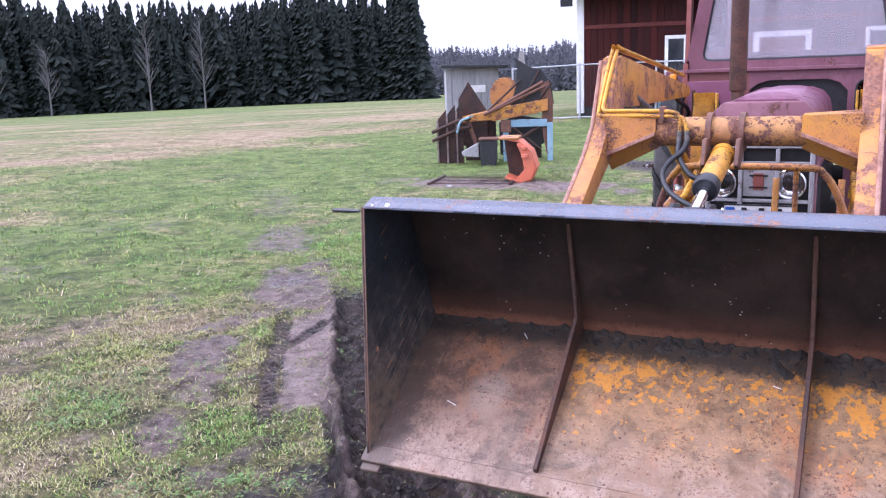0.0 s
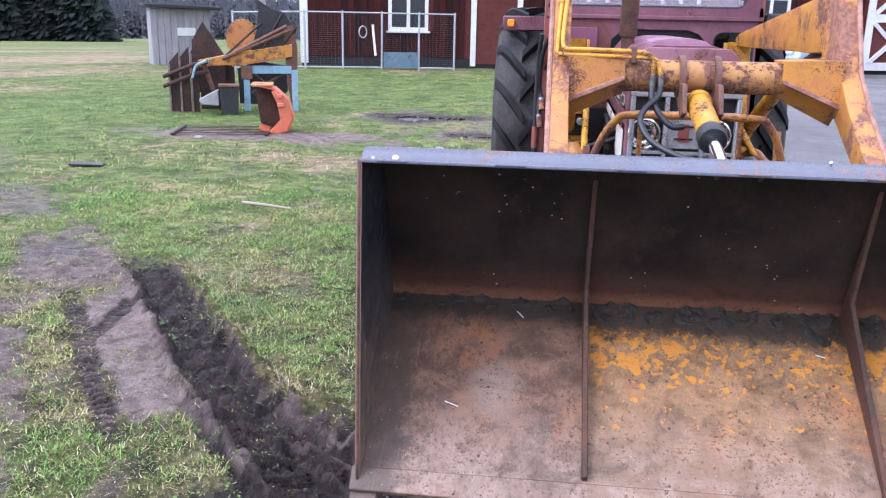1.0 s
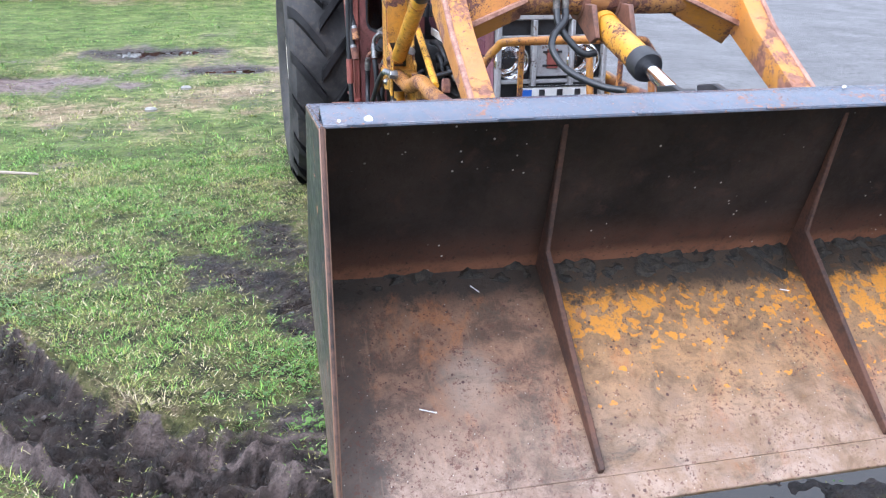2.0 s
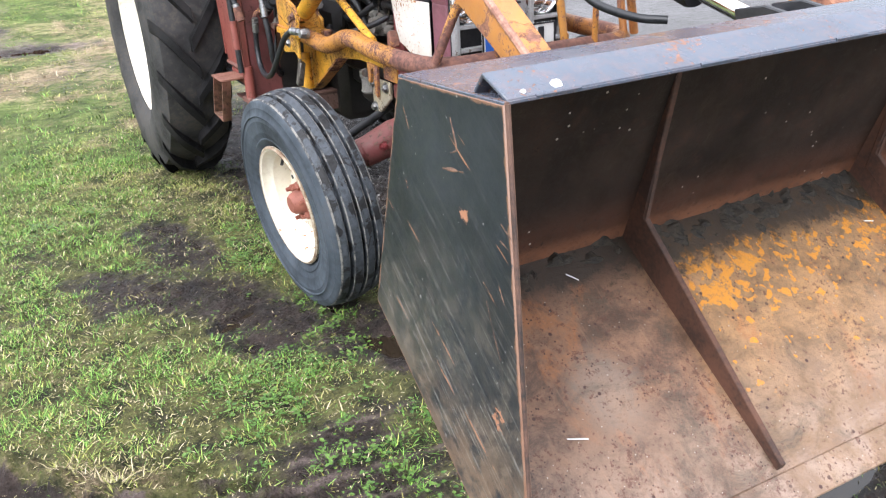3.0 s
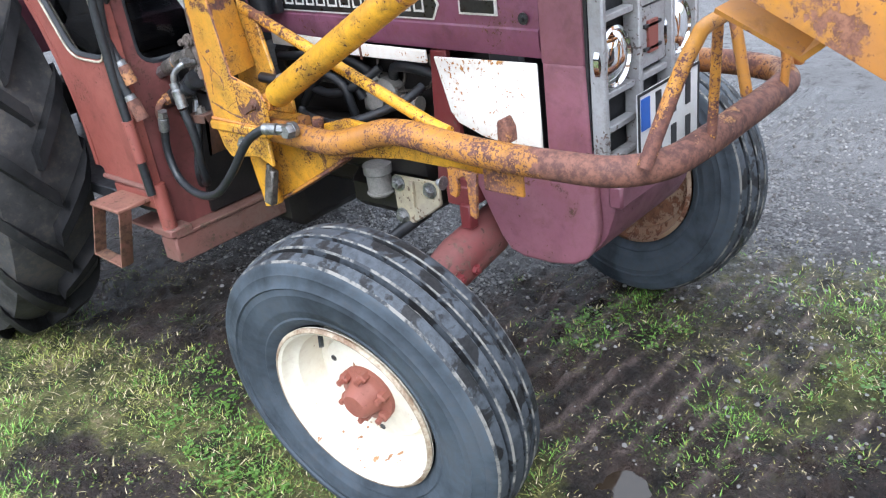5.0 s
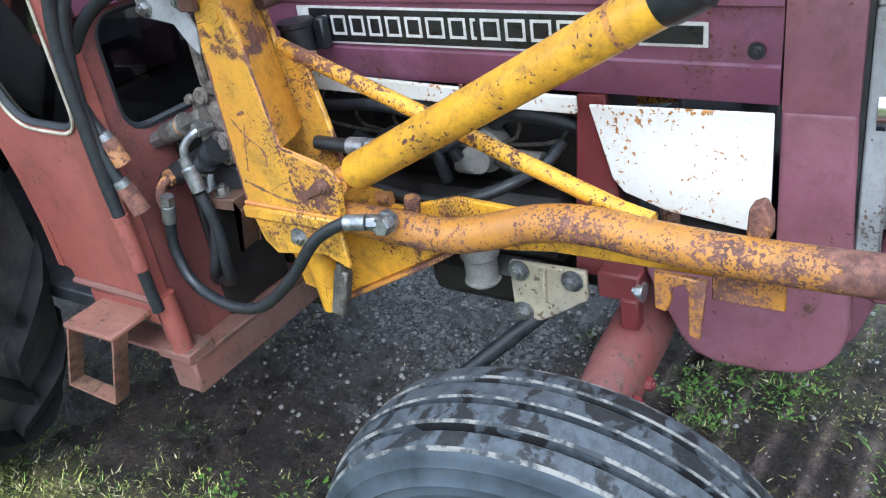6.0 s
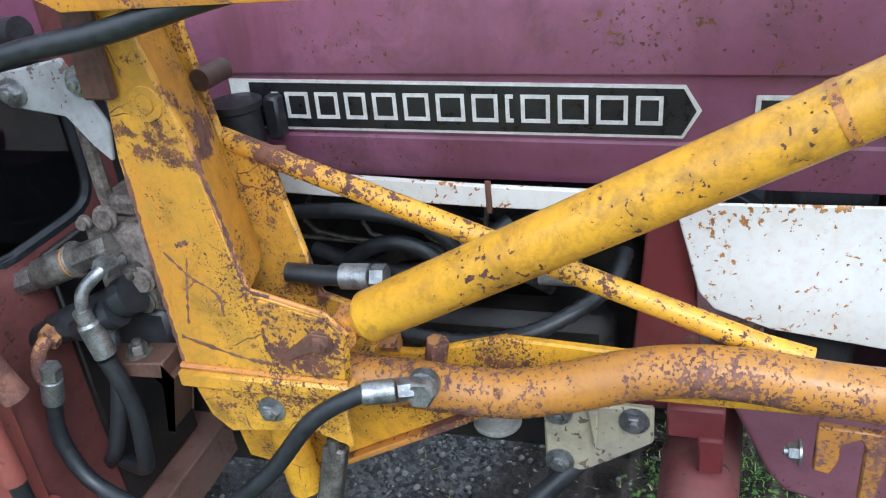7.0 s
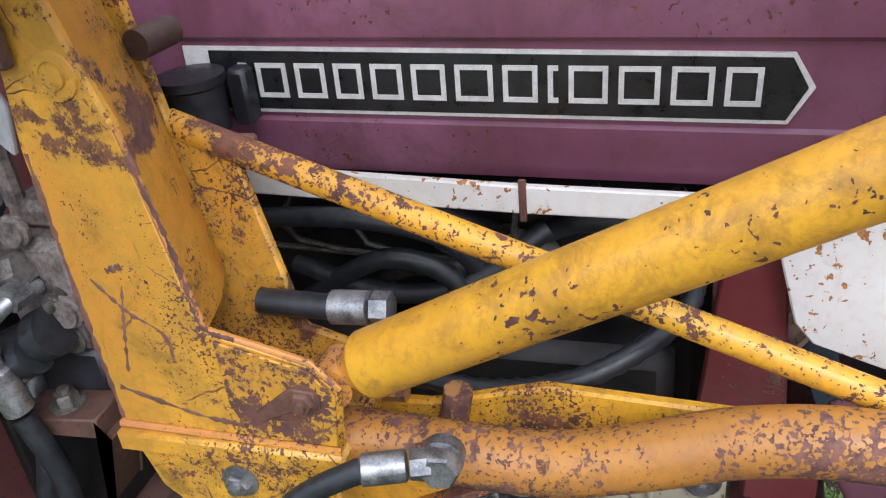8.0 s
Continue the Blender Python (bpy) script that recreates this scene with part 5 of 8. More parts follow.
def build_loader():
    lo = thing("front_loader", (-0.24, 4.6, 0.0), "worn yellow hydraulic front loader with rusty cross tube", "loader")
    loader_arm(lo, ARM_X[0], 1)
    loader_arm(lo, ARM_X[1], -1)
    part("cross_tube", shape((tube, [(ARM_X[0] + 0.10, 3.62, 1.318), (ARM_X[1] - 0.10, 3.62, 1.318)], 0.054, 28)), RUST_TUBE, lo, "rust-brown cross tube")
    for x in (-0.30, -0.185):
        part("clamp_ring", shape((lathe, [(0.056, -0.010), (0.070, -0.010), (0.070, 0.010), (0.056, 0.010)], axis_to((x, 3.62, 1.318), (1, 0, 0)), 24)), RUST_MID, lo)
        part("cylinder_ear", shape((prism, [(3.58, 1.30), (3.62, 1.25), (3.50, 1.19), (3.46, 1.21), (3.50, 1.30)], "x", x - 0.008, x + 0.008, 0.002)), RUST_MID, lo)
    c0, c1, c2 = Vector((-0.243, 3.56, 1.240)), Vector((-0.248, 3.250, 1.160)), Vector((-0.250, 3.02, 1.098))
    tc = part("tilt_cylinder", shape((tube, [c0, c1], 0.039, 24), (lathe, [(0.039, 0), (0.043, 0.0), (0.043, 0.03), (0.039, 0.03)], axis_to(c0, c1 - c0), 24)), ORANGE_RUST, lo, "yellow tilt cylinder with grease stains")
    part("gland", shape((lathe, [(0, -0.03), (0.044, -0.03), (0.045, 0.01), (0.040, 0.022), (0, 0.022)], axis_to(c1, c2 - c1), 24)), BLACK_METAL, tc)
    part("rod", shape((tube, [c1, c2], 0.020, 18)), CHROME, tc, "bright chromed piston rod")
    part("rod_eye", shape((lathe, [(0.012, -0.025), (0.034, -0.025), (0.034, 0.025), (0.012, 0.025)], axis_to(c2, (1, 0, 0)), 18)), BLACK_METAL, tc)
    pedestal(lo, -0.65, 1, True)
    pedestal(lo, 0.27, -1, False)
    # tubular guard round the nose
    left = [(-0.615, 5.00, 0.890), (-0.612, 4.88, 0.882), (-0.608, 4.77, 0.877), (-0.604, 4.69, 0.893), (-0.600, 4.60, 0.920), (-0.598, 4.51, 0.928), (-0.596, 4.40, 0.916), (-0.595, 4.28, 0.909), (-0.592, 4.12, 0.908)]
    front = [(-0.57, 4.01, 0.905), (-0.50, 3.945, 0.905), (-0.40, 3.925, 0.908), (-0.20, 3.92, 0.910)]
    path = left + front
    path = path + [(-0.40 - x, y, z) for x, y, z in path[-2::-1]]
    gb = part("guard_tube", shape((tube, spline(path, 6), 0.031, 24)), GUARD_YELLOW, lo, "bent guard tube, yellow paint worn to rust")
    gr = [(-0.575, 3.945, 0.925), (-0.52, 3.91, 1.07), (-0.475, 3.895, 1.135), (-0.43, 3.89, 1.155), (-0.20, 3.888, 1.158)]
    gr = gr + [(-0.40 - x, y, z) for x, y, z in gr[-2::-1]]
    part("grille_guard", shape((tube, spline(gr, 5), 0.0145, 14)), YELLOW_WORN, lo, "rusty tube guard in front of the grille")
    for x in (-0.385, -0.02):
        part("guard_rod", shape((tube, [(x, 3.905, 0.92), (x, 3.895, 1.155)], 0.010, 10)), YELLOW_WORN, lo)
    for x in (-0.10, 0.14):
        part("guard_post", shape((tube, [(x, 3.955, 0.92), (x, 3.99, 1.10)], 0.013, 10)), ORANGE_WORN, lo)
    # hooks and tabs under the tube
    part("hook", shape((prism, [(4.410, 0.865), (4.410, 0.800), (4.392, 0.795), (4.384, 0.815), (4.384, 0.84), (4.365, 0.85), (4.358, 0.84), (4.358, 0.76), (4.342, 0.752), (4.338, 0.79), (4.33, 0.86)], "x", -0.60, -0.588, 0.002)), GUARD_YELLOW, lo, "yellow latch hook")
    part("tab", shape((box, (-0.575, 4.225, 0.815), (-0.567, 4.33, 0.88), 0.002)), GUARD_YELLOW, lo)
    part("tab_bolt", shape((hexbolt, (-0.60, 4.425, 0.825), (0, 1, 0), 0.011, 0.014)), STEEL, lo)
    part("upright_tab", shape((prism, [(4.283, 0.93), (4.250, 0.93), (4.250, 0.962), (4.262, 0.984), (4.280, 0.975)], "x", -0.575, -0.545, 0.003)), RUST_TUBE, lo)
    # hose union and big nut at the tube's end
    part("union_nut", shape((lathe, [(0, 0), (0.020, 0), (0.020, 0.014), (0, 0.014)], axis_to((-0.644, 4.858, 0.913), (-1, -0.1, 0.1)), 16), (lathe, [(0, 0.012), (0.019, 0.012), (0.019, 0.030), (0.016, 0.034), (0, 0.034)], axis_to((-0.644, 4.858, 0.913), (-1, -0.1, 0.1)), 6)), STEEL, lo, "zinc union nut")
    # twin hard lines on the left arm
    for o in (0.0, 0.018):
        ln = [(-0.690, 5.05, 1.50 + o * 0.3), (-0.690 + o, 3.82, 1.625), (-0.700 + o, 3.72, 1.625), (-0.715 + o * 0.9, 3.60, 1.42 + o), (-0.705 + o, 3.565, 1.385 + o), (-0.65, 3.556, 1.383 + o), (-0.42 - o, 3.556, 1.378 + o), (-0.385 - o, 3.555, 1.36 + o * 0.6), (-0.372 - o * 1.5, 3.55, 1.32)]
        part("hard_line", shape((tube, spline(ln, 4), 0.0075, 10)), YELLOW, lo, "yellow hydraulic hard line")
    part("line_clamp", shape((box, (-0.475, 3.548, 1.36), (-0.455, 3.60, 1.415), 0.003)), RUST_MID, lo)
    for x in (-0.372, -0.399):
        part("line_end", shape((tube, [(x, 3.55, 1.325), (x, 3.545, 1.275)], 0.011, 10)), STEEL_OLD, lo)
    part("tilt_hose", shape((tube, spline([(-0.372, 3.545, 1.285), (-0.382, 3.52, 1.255), (-0.425, 3.49, 1.215), (-0.438, 3.45, 1.175), (-0.405, 3.40, 1.125), (-0.335, 3.34, 1.092), (-0.280, 3.29, 1.085)], 6), 0.0105, 12)), HOSE, lo, "black hydraulic hose")
    part("tilt_hose", shape((tube, spline([(-0.399, 3.545, 1.285), (-0.398, 3.525, 1.245), (-0.372, 3.50, 1.20), (-0.335, 3.48, 1.165), (-0.295, 3.48, 1.165)], 6), 0.0105, 12)), HOSE, lo, "black hydraulic hose")
    return lo


loader = build_loader()

# ---- the tractor ----
HX0, HX1 = -0.405, 0.035
HC = (HX0 + HX1) / 2


def wheel_pose(p, yaw, camber, out):
    """z runs along the axle, out of the wheel."""
    n = Vector((out * math.cos(yaw), math.sin(yaw) * out, -abs(camber)))
    return axis_to(p, n)


def front_wheel(tr, p, yaw, camber, out, rim_mat):
    m = wheel_pose(p, yaw, camber, out)
    prof = [(0.222, 0.072), (0.240, 0.090), (0.250, 0.094), (0.254, 0.092), (0.272, 0.098), (0.275, 0.0995), (0.279, 0.0992), (0.297, 0.103), (0.314, 0.102), (0.317, 0.1032), (0.321, 0.102), (0.332, 0.101), (0.336, 0.105), (0.342, 0.100), (0.360, 0.095), (0.363, 0.0955), (0.367, 0.093), (0.378, 0.091), (0.387, 0.086)]
    # three grooves round the tread, each rib with a broken corner
    tread = [(0.391, 0.080), (0.396, 0.057), (0.393, 0.054), (0.377, 0.052), (0.377, 0.043), (0.396, 0.041), (0.400, 0.037), (0.403, 0.009), (0.400, 0.006), (0.383, 0.004)]
    full = prof + tread
    full = full + [(r, -h) for r, h in full[::-1]]
    w = part("front_wheel", shape((lathe, full, m, 72)), [TYRE, TREAD, TYRE_EDGE], tr, "ribbed front tyre, blue-grey and scuffed, its shoulders worn pale")
    inv = m.inverted()
    for f in w.data.polygons:
        rs, zs = zip(*[(math.hypot(q.x, q.y), abs(q.z)) for q in (inv @ w.data.vertices[i].co for i in f.vertices)])
        edge = (min(rs) > 0.3865 and max(zs) > 0.0805) or (max(rs) - min(rs) < 0.005 and max(zs) - min(zs) < 0.0045 and max(rs) > 0.39)
        f.material_index = 2 if edge else 1 if max(zs) < 0.082 and min(rs) > 0.37 else 0
    # rolled rim edge, a deep well, and the disc standing out of it
    rim = [(0.222, 0.080), (0.220, 0.089), (0.214, 0.092), (0.207, 0.088), (0.203, 0.074), (0.198, 0.062), (0.186, 0.052), (0.181, 0.006), (0.176, -0.020), (0.158, -0.024), (0.150, -0.012), (0.142, 0.002), (0.130, 0.006), (0.085, 0.008), (0.075, 0.016), (0.070, 0.022), (0, 0.022)]
    back = [(0.222, -0.082), (0.210, -0.088), (0.201, -0.060), (0.182, -0.05), (0.176, -0.032), (0.10, -0.03), (0.09, -0.05), (0, -0.05)]
    rm = part("rim", shape((lathe, rim, m, 64), (lathe, back, m, 56)), rim_mat, w, "cream-painted rim with a deep well" if rim_mat is RIM_WHITE else "rusty rim")
    part("rim_bead", shape((lathe, [(0.2215, 0.081), (0.2235, 0.088), (0.2165, 0.0935), (0.2135, 0.093)], m, 64)), RIM_EDGE_RUST if rim_mat is RIM_WHITE else RIM_WORN, w, "rubbed rim edge")
    bm = bmesh.new()
    lathe(bm, [(0.074, 0.018), (0.072, 0.028), (0.054, 0.032), (0.046, 0.038), (0.038, 0.066), (0.030, 0.076), (0.014, 0.078), (0, 0.076)], m, 24)
    part("hub", bm, HUB_RED, w, "rusty red hub cap")
    for k in range(6):
        a = 2 * math.pi * (k + 0.3) / 6
        q = m @ Vector((0.062 * math.cos(a), 0.062 * math.sin(a), 0.028))
        part("wheel_nut", shape((lathe, [(0, -0.005), (0.0135, -0.005), (0.0135, 0.016), (0.010, 0.019), (0.0075, 0.020), (0.0075, 0.034), (0, 0.035)], axis_to(q, m.to_3x3() @ Vector((0, 0, 1))), 6)), HUB_RED, w)
    for a in (0.5, 2.6, 4.7):
        q = m @ Vector((0.118 * math.cos(a), 0.118 * math.sin(a), 0.0055))
        part("rim_hole", shape((lathe, [(0, 0.001), (0.008, 0.001), (0.008, 0.003), (0, 0.003)], axis_to(q, m.to_3x3() @ Vector((0, 0, 1))), 10)), BLACK_METAL, w)
    # valve in its slot in the wall of the well
    a = 2.2
    q = m @ Vector((0.181 * math.cos(a), 0.181 * math.sin(a), 0.020))
    part("valve_slot", shape((lathe, [(0, -0.002), (0.013, -0.002), (0.013, 0.003), (0, 0.003)], axis_to(q, m.to_3x3() @ Vector((-math.cos(a), -math.sin(a), 0.2))), 14)), BLACK_METAL, rm)
    part("valve", shape((tube, [q, q + m.to_3x3() @ Vector((-0.030 * math.cos(a), -0.030 * math.sin(a), 0.022))], 0.006, 8)), HOSE, rm, "black rubber valve stem")
    return w


def rear_wheel(tr, x, out):
    m = axis_to((x, 6.60, 0.775), (out, 0, 0))
    h = 0.185
    prof = [(0.44, h * 0.75), (0.50, h * 0.98), (0.60, h), (0.68, h * 0.93), (0.735, h * 0.80), (0.748, h * 0.5), (0.752, 0)]
    w = part("rear_wheel", shape((lathe, prof + [(r, -q) for r, q in prof[-2::-1]], m, 72)), TYRE_REAR, tr, "large black lugged rear tyre")
    rim = [(0.445, h * 0.70), (0.435, h * 0.74), (0.42, h * 0.60), (0.40, h * 0.50), (0.38, 0.02), (0.30, 0.0), (0.12, 0.05), (0, 0.05)]
    part("rim", shape((lathe, rim, m, 56), (lathe, [(r, -q) for r, q in rim[:5]] + [(0.1, -0.05), (0, -0.05)], m, 48)), RIM_WHITE, w, "white rear rim")
    # chevron lugs
    n = 18
    for k in range(n):
        for side in (1, -1):
            bm = bmesh.new()
            a0 = 2 * math.pi * (k + (0.5 if side > 0 else 0)) / n
            pts = []
            for j in range(6):
                u = j / 5
                ang = a0 + 0.32 * u
                z = side * (-0.012 + u * (h * 1.0))
                r = 0.752 if u < 0.55 else 0.752 - 0.085 * ((u - 0.55) / 0.45) ** 2
                pts.append((ang, z, r))
            rings = []
            for ang, z, r in pts:
                wd = 0.036 / r
                rings.append([bm.verts.new(m @ Vector((rr * math.cos(ang + o), rr * math.sin(ang + o), z))) for o, rr in ((-wd, r - 0.02), (-wd * 0.72, r + 0.048), (wd * 0.72, r + 0.048), (wd, r - 0.02))])
            for q0, q1 in zip(rings, rings[1:]):
                for i in range(3):
                    bm.faces.new((q0[i], q0[i + 1], q1[i + 1], q1[i]))
            bm.faces.new(rings[0])
            bm.faces.new(rings[-1][::-1])
            bmesh.ops.recalc_face_normals(bm, faces=bm.faces[:])
            part("lug", bm, TYRE_LUG, w)
    return w



def rounded(pts, r, n=5):
    """A closed outline with its corners rounded by r."""
    out, m = [], len(pts)
    for i in range(m):
        p, a, b = Vector(pts[i]), Vector(pts[i - 1]), Vector(pts[(i + 1) % m])
        p0, p1 = p + (a - p).normalized() * r, p + (b - p).normalized() * r
        for k in range(n + 1):
            t = k / n
            out.append(tuple((1 - t) ** 2 * p0 + 2 * t * (1 - t) * p + t * t * p1))
    return out


def sheet_with_hole(bm, outer, hole, axis, a, b):
    """A flat sheet of some thickness with one opening right through it."""
    def at(p, h):
        q = list(p)
        q.insert("xyz".index(axis), h)
        return q
    edges = []
    for ring in (outer, hole):
        v = [bm.verts.new(at(p, a)) for p in ring]
        edges += [bm.edges.new((v[i], v[(i + 1) % len(v)])) for i in range(len(v))]
    fs = [g for g in bmesh.ops.triangle_fill(bm, use_beauty=True, use_dissolve=False, edges=edges)["geom"] if isinstance(g, bmesh.types.BMFace)]
    ext = bmesh.ops.extrude_face_region(bm, geom=fs)
    vec = Vector(at((0, 0), b - a))
    bmesh.ops.translate(bm, vec=vec, verts=[g for g in ext["geom"] if isinstance(g, bmesh.types.BMVert)])
    bmesh.ops.recalc_face_normals(bm, faces=bm.faces[:])


TRIM_PALE = plain("weathered_trim_bead", (0.22, 0.19, 0.14), (0.46, 0.41, 0.32), 0.6, 0.0, 30, 0.0005)


def window(parent, hole, axis, at, name="window", pane=None):
    """Rubber seal and dark pane in an opening."""
    def lift(p, h):
        q = list(p)
        q.insert("xyz".index(axis), h)
        return q
    ring = [lift(p, at) for p in hole]
    bm = bmesh.new()
    tube(bm, ring + ring[:2], 0.011, 8, False)
    part("window_seal", bm, HOSE, parent, "black rubber window seal")
    if axis == "x":
        mid = sum((Vector(p) for p in hole), Vector((0, 0))) / len(hole)
        rim = [lift(tuple(Vector(p) + (Vector(p) - mid).normalized() * 0.008), at - 0.014 * (1 if at < 0 else -1)) for p in hole]
        part("window_trim", shape((tube, rim + rim[:2], 0.0035, 6, False)), TRIM_PALE, parent, "pale weathered trim bead")
    bm = bmesh.new()
    prism(bm, hole, axis, at - 0.002, at + 0.002)
    pane = part("pane", bm, pane or GLASS, parent, "tinted window pane", False)
    pane.visible_shadow = False
    return pane


def headlight(parent, x, z):
    m = axis_to((x, 4.150, z), (0, -1, 0))
    h = part("headlight", shape((lathe, [(0.066, 0.0), (0.066, 0.012), (0.060, 0.016), (0.056, 0.010), (0.045, -0.022), (0.02, -0.04), (0, -0.042)], m, 32)), CHROME, parent, "round headlight with bright reflector")
    part("lens", shape((lathe, [(0.057, 0.010), (0.04, 0.018), (0.02, 0.022), (0, 0.023), (0, 0.018), (0.02, 0.017), (0.04, 0.013), (0.056, 0.006)], m, 32)), LAMP_GLASS, h)


def build_tractor():
    tr = thing("tractor", (-0.18, 5.4, 0.0), "old maroon farm tractor with a faded bonnet and cab", "tractor")
    wl_ = front_wheel(tr, (-0.828, 4.512, 0.388), 0.09, 0.10, -1, RIM_WHITE)
    part("stone", shape((lathe, [(0, -0.006), (0.014, -0.004), (0.016, 0.006), (0.008, 0.013), (0, 0.014)], axis_to((-0.880, 4.283, 0.672), (-0.2, -0.6, 0.8)), 7)), CAST, wl_, "small stone stuck in the tread")
    front_wheel(tr, (0.54, 4.555, 0.41), -0.10, 0.11, 1, RIM_RUST)
    rear_wheel(tr, -0.875, -1)
    rear_wheel(tr, 0.54, 1)
    # bonnet: a step above the badge strip, a chamfer along the lower edge
    lo_ = [(HX0 + 0.010, 1.068), (HX0 - 0.001, 1.100), (HX0 - 0.001, 1.128), (HX0 + 0.003, 1.132), (HX0 + 0.003, 1.214), (HX0 - 0.003, 1.219), (HX0 - 0.001, 1.300), (HX0 + 0.012, 1.352), (HX0 + 0.045, 1.392), (HX0 + 0.10, 1.412)]
    sec = lo_ + [(2 * HC - x, z) for x, z in lo_[::-1]]
    part("bonnet", shape((prism, sec, "y", 4.280, 5.28, 0.0)), MAROON, tr, "faded maroon bonnet with rust streaks")
    part("bonnet_front", shape((prism, [(HX0 - 0.002, 1.05), (HX0 - 0.002, 1.29), (HX0 + 0.015, 1.35), (HX0 + 0.06, 1.395), (2 * HC - HX0 - 0.06, 1.395), (2 * HC - HX0 - 0.015, 1.35), (2 * HC - HX0 + 0.002, 1.29), (2 * HC - HX0 + 0.002, 1.05)], "y", 4.172, 4.278, 0.006, 2)), NOSE, tr, "dull maroon bonnet front")
    part("air_scoop", shape((prism, [(-0.33, 1.385), (-0.285, 1.418), (-0.23, 1.428), (-0.13, 1.428), (-0.075, 1.418), (-0.03, 1.385)], "y", 4.45, 5.30, 0.006, 2)), HUMP, tr, "pale faded bonnet hump")
    # nose cheeks and chin
    for x in (HX0 - 0.002, 2 * HC - HX0 - 0.028):
        part("nose_cheek", shape((prism, [(4.278, 1.055), (4.172, 1.055), (4.158, 0.68), (4.168, 0.635), (4.19, 0.60), (4.225, 0.578), (4.29, 0.566), (4.37, 0.566), (4.41, 0.578), (4.435, 0.61), (4.495, 0.735), (4.495, 0.80), (4.278, 0.80)], "x", x, x + 0.030, 0.010, 3)), NOSE, tr, "maroon nose cheek with a bare rusty patch")
    part("chin", shape((prism, [(4.172, 0.80), (4.128, 0.775), (4.128, 0.72), (4.15, 0.655), (4.185, 0.606), (4.225, 0.582), (4.29, 0.568), (4.41, 0.580), (4.40, 0.60), (4.21, 0.72), (4.21, 0.80)], "x", HX0 + 0.028, 2 * HC - HX0 - 0.028, 0.006, 2)), MAROON_DULL, tr, "maroon chin plate")
    part("chin_bar", shape((box, (HX0 + 0.01, 4.100, 0.735), (2 * HC - HX0 - 0.01, 4.135, 0.790), 0.006)), MAROON_DULL, tr)
    bm = bmesh.new()
    hexbolt(bm, (HX0 - 0.003, 4.314, 1.154), (-1, 0, 0), 0.009, 0.004)
    part("bonnet_screw", bm, BLACK_METAL, tr)
    # grille
    gx0, gx1 = HX0 + 0.004, 2 * HC - HX0 - 0.004
    gr = part("grille", shape((box, (gx0, 4.165, 0.80), (gx1, 4.172, 1.235), 0)), BLACK_METAL, tr, "black radiator screen")
    for a, b in (((gx0, 1.205), (gx1, 1.228)), ((gx0, 0.80), (gx0 + 0.018, 1.205)), ((gx1 - 0.018, 0.80), (gx1, 1.205))):
        part("frame_bar", shape((box, (a[0], 4.128, a[1]), (b[0], 4.164, b[1]), 0.004)), GREY_TRIM, gr, "grey grille frame bar")
    for x in (gx0 + 0.135, gx1 - 0.150):
        part("upright", shape((box, (x, 4.122, 0.80), (x + 0.016, 4.162, 1.205), 0.003)), GREY_TRIM, gr, "grey grille upright")
    for z in (1.135, 0.975, 0.900, 0.83):
        for x0, x1 in ((gx0 + 0.018, gx0 + 0.135), (gx0 + 0.151, gx1 - 0.150), (gx1 - 0.134, gx1 - 0.018)):
            part("crossbar", shape((box, (x0, 4.134, z), (x1, 4.160, z + 0.014), 0.002)), GREY_TRIM, gr)
    part("badge_plate", shape((box, (gx0 + 0.153, 4.138, 1.00), (gx1 - 0.152, 4.162, 1.130), 0.002)), GREY_TRIM, gr)
    for x0, x1, z0, z1 in ((-0.206, -0.164, 1.03, 1.10), (-0.222, -0.148, 1.036, 1.044), (-0.222, -0.148, 1.086, 1.094)):
        part("badge_bar", shape((box, (x0, 4.132, z0), (x1, 4.140, z1), 0.001)), CAB_RED if x1 - x0 < 0.05 else BLACK_METAL, gr)
    headlight(gr, -0.340, 1.055)
    headlight(gr, -0.062, 1.055)
    # number plate: border, blue field, plain bars for the characters
    pl = part("number_plate", shape((box, (-0.322, 4.098, 0.772), (-0.036, 4.102, 0.972), 0.001)), PLATE_WHITE, gr, "white two-line number plate with a blue field")
    for a, b in (((-0.322, 0.966), (-0.036, 0.972)), ((-0.322, 0.772), (-0.036, 0.778)), ((-0.322, 0.778), (-0.316, 0.966)), ((-0.042, 0.778), (-0.036, 0.966))):
        part("plate_border", shape((box, (a[0], 4.096, a[1]), (b[0], 4.099, b[1]), 0)), BLACK_METAL, pl)
    part("blue_field", shape((box, (-0.310, 4.095, 0.888), (-0.274, 4.099, 0.958), 0)), PLATE_BLUE, pl)
    for x, z in ((-0.245, 0.888), (-0.175, 0.888), (-0.105, 0.888), (-0.245, 0.79), (-0.175, 0.79), (-0.105, 0.79)):
        part("character_bar", shape((box, (x, 4.095, z), (x + 0.022, 4.099, z + 0.070), 0)), BLACK_METAL, pl)
    # side panel, strip, badge
    part("side_panel", shape((prism, [(4.580, 1.050), (4.285, 1.052), (4.285, 0.845), (4.45, 0.868), (4.525, 0.895), (4.545, 0.92)], "x", HX0 - 0.010, HX0 - 0.004, 0.002)), WHITE, tr, "white side panel with rust specks")
    part("side_strip", shape((prism, [(5.17, 1.087), (4.83, 1.070), (4.60, 1.064), (4.60, 1.034), (4.83, 1.038), (5.17, 1.053)], "x", HX0 - 0.016, HX0 - 0.006, 0.002)), WHITE, tr, "white trim strip")
    part("strip_joint", shape((box, (HX0 - 0.018, 4.815, 1.030), (HX0 - 0.014, 4.823, 1.078), 0.001)), RUST_MID, tr)
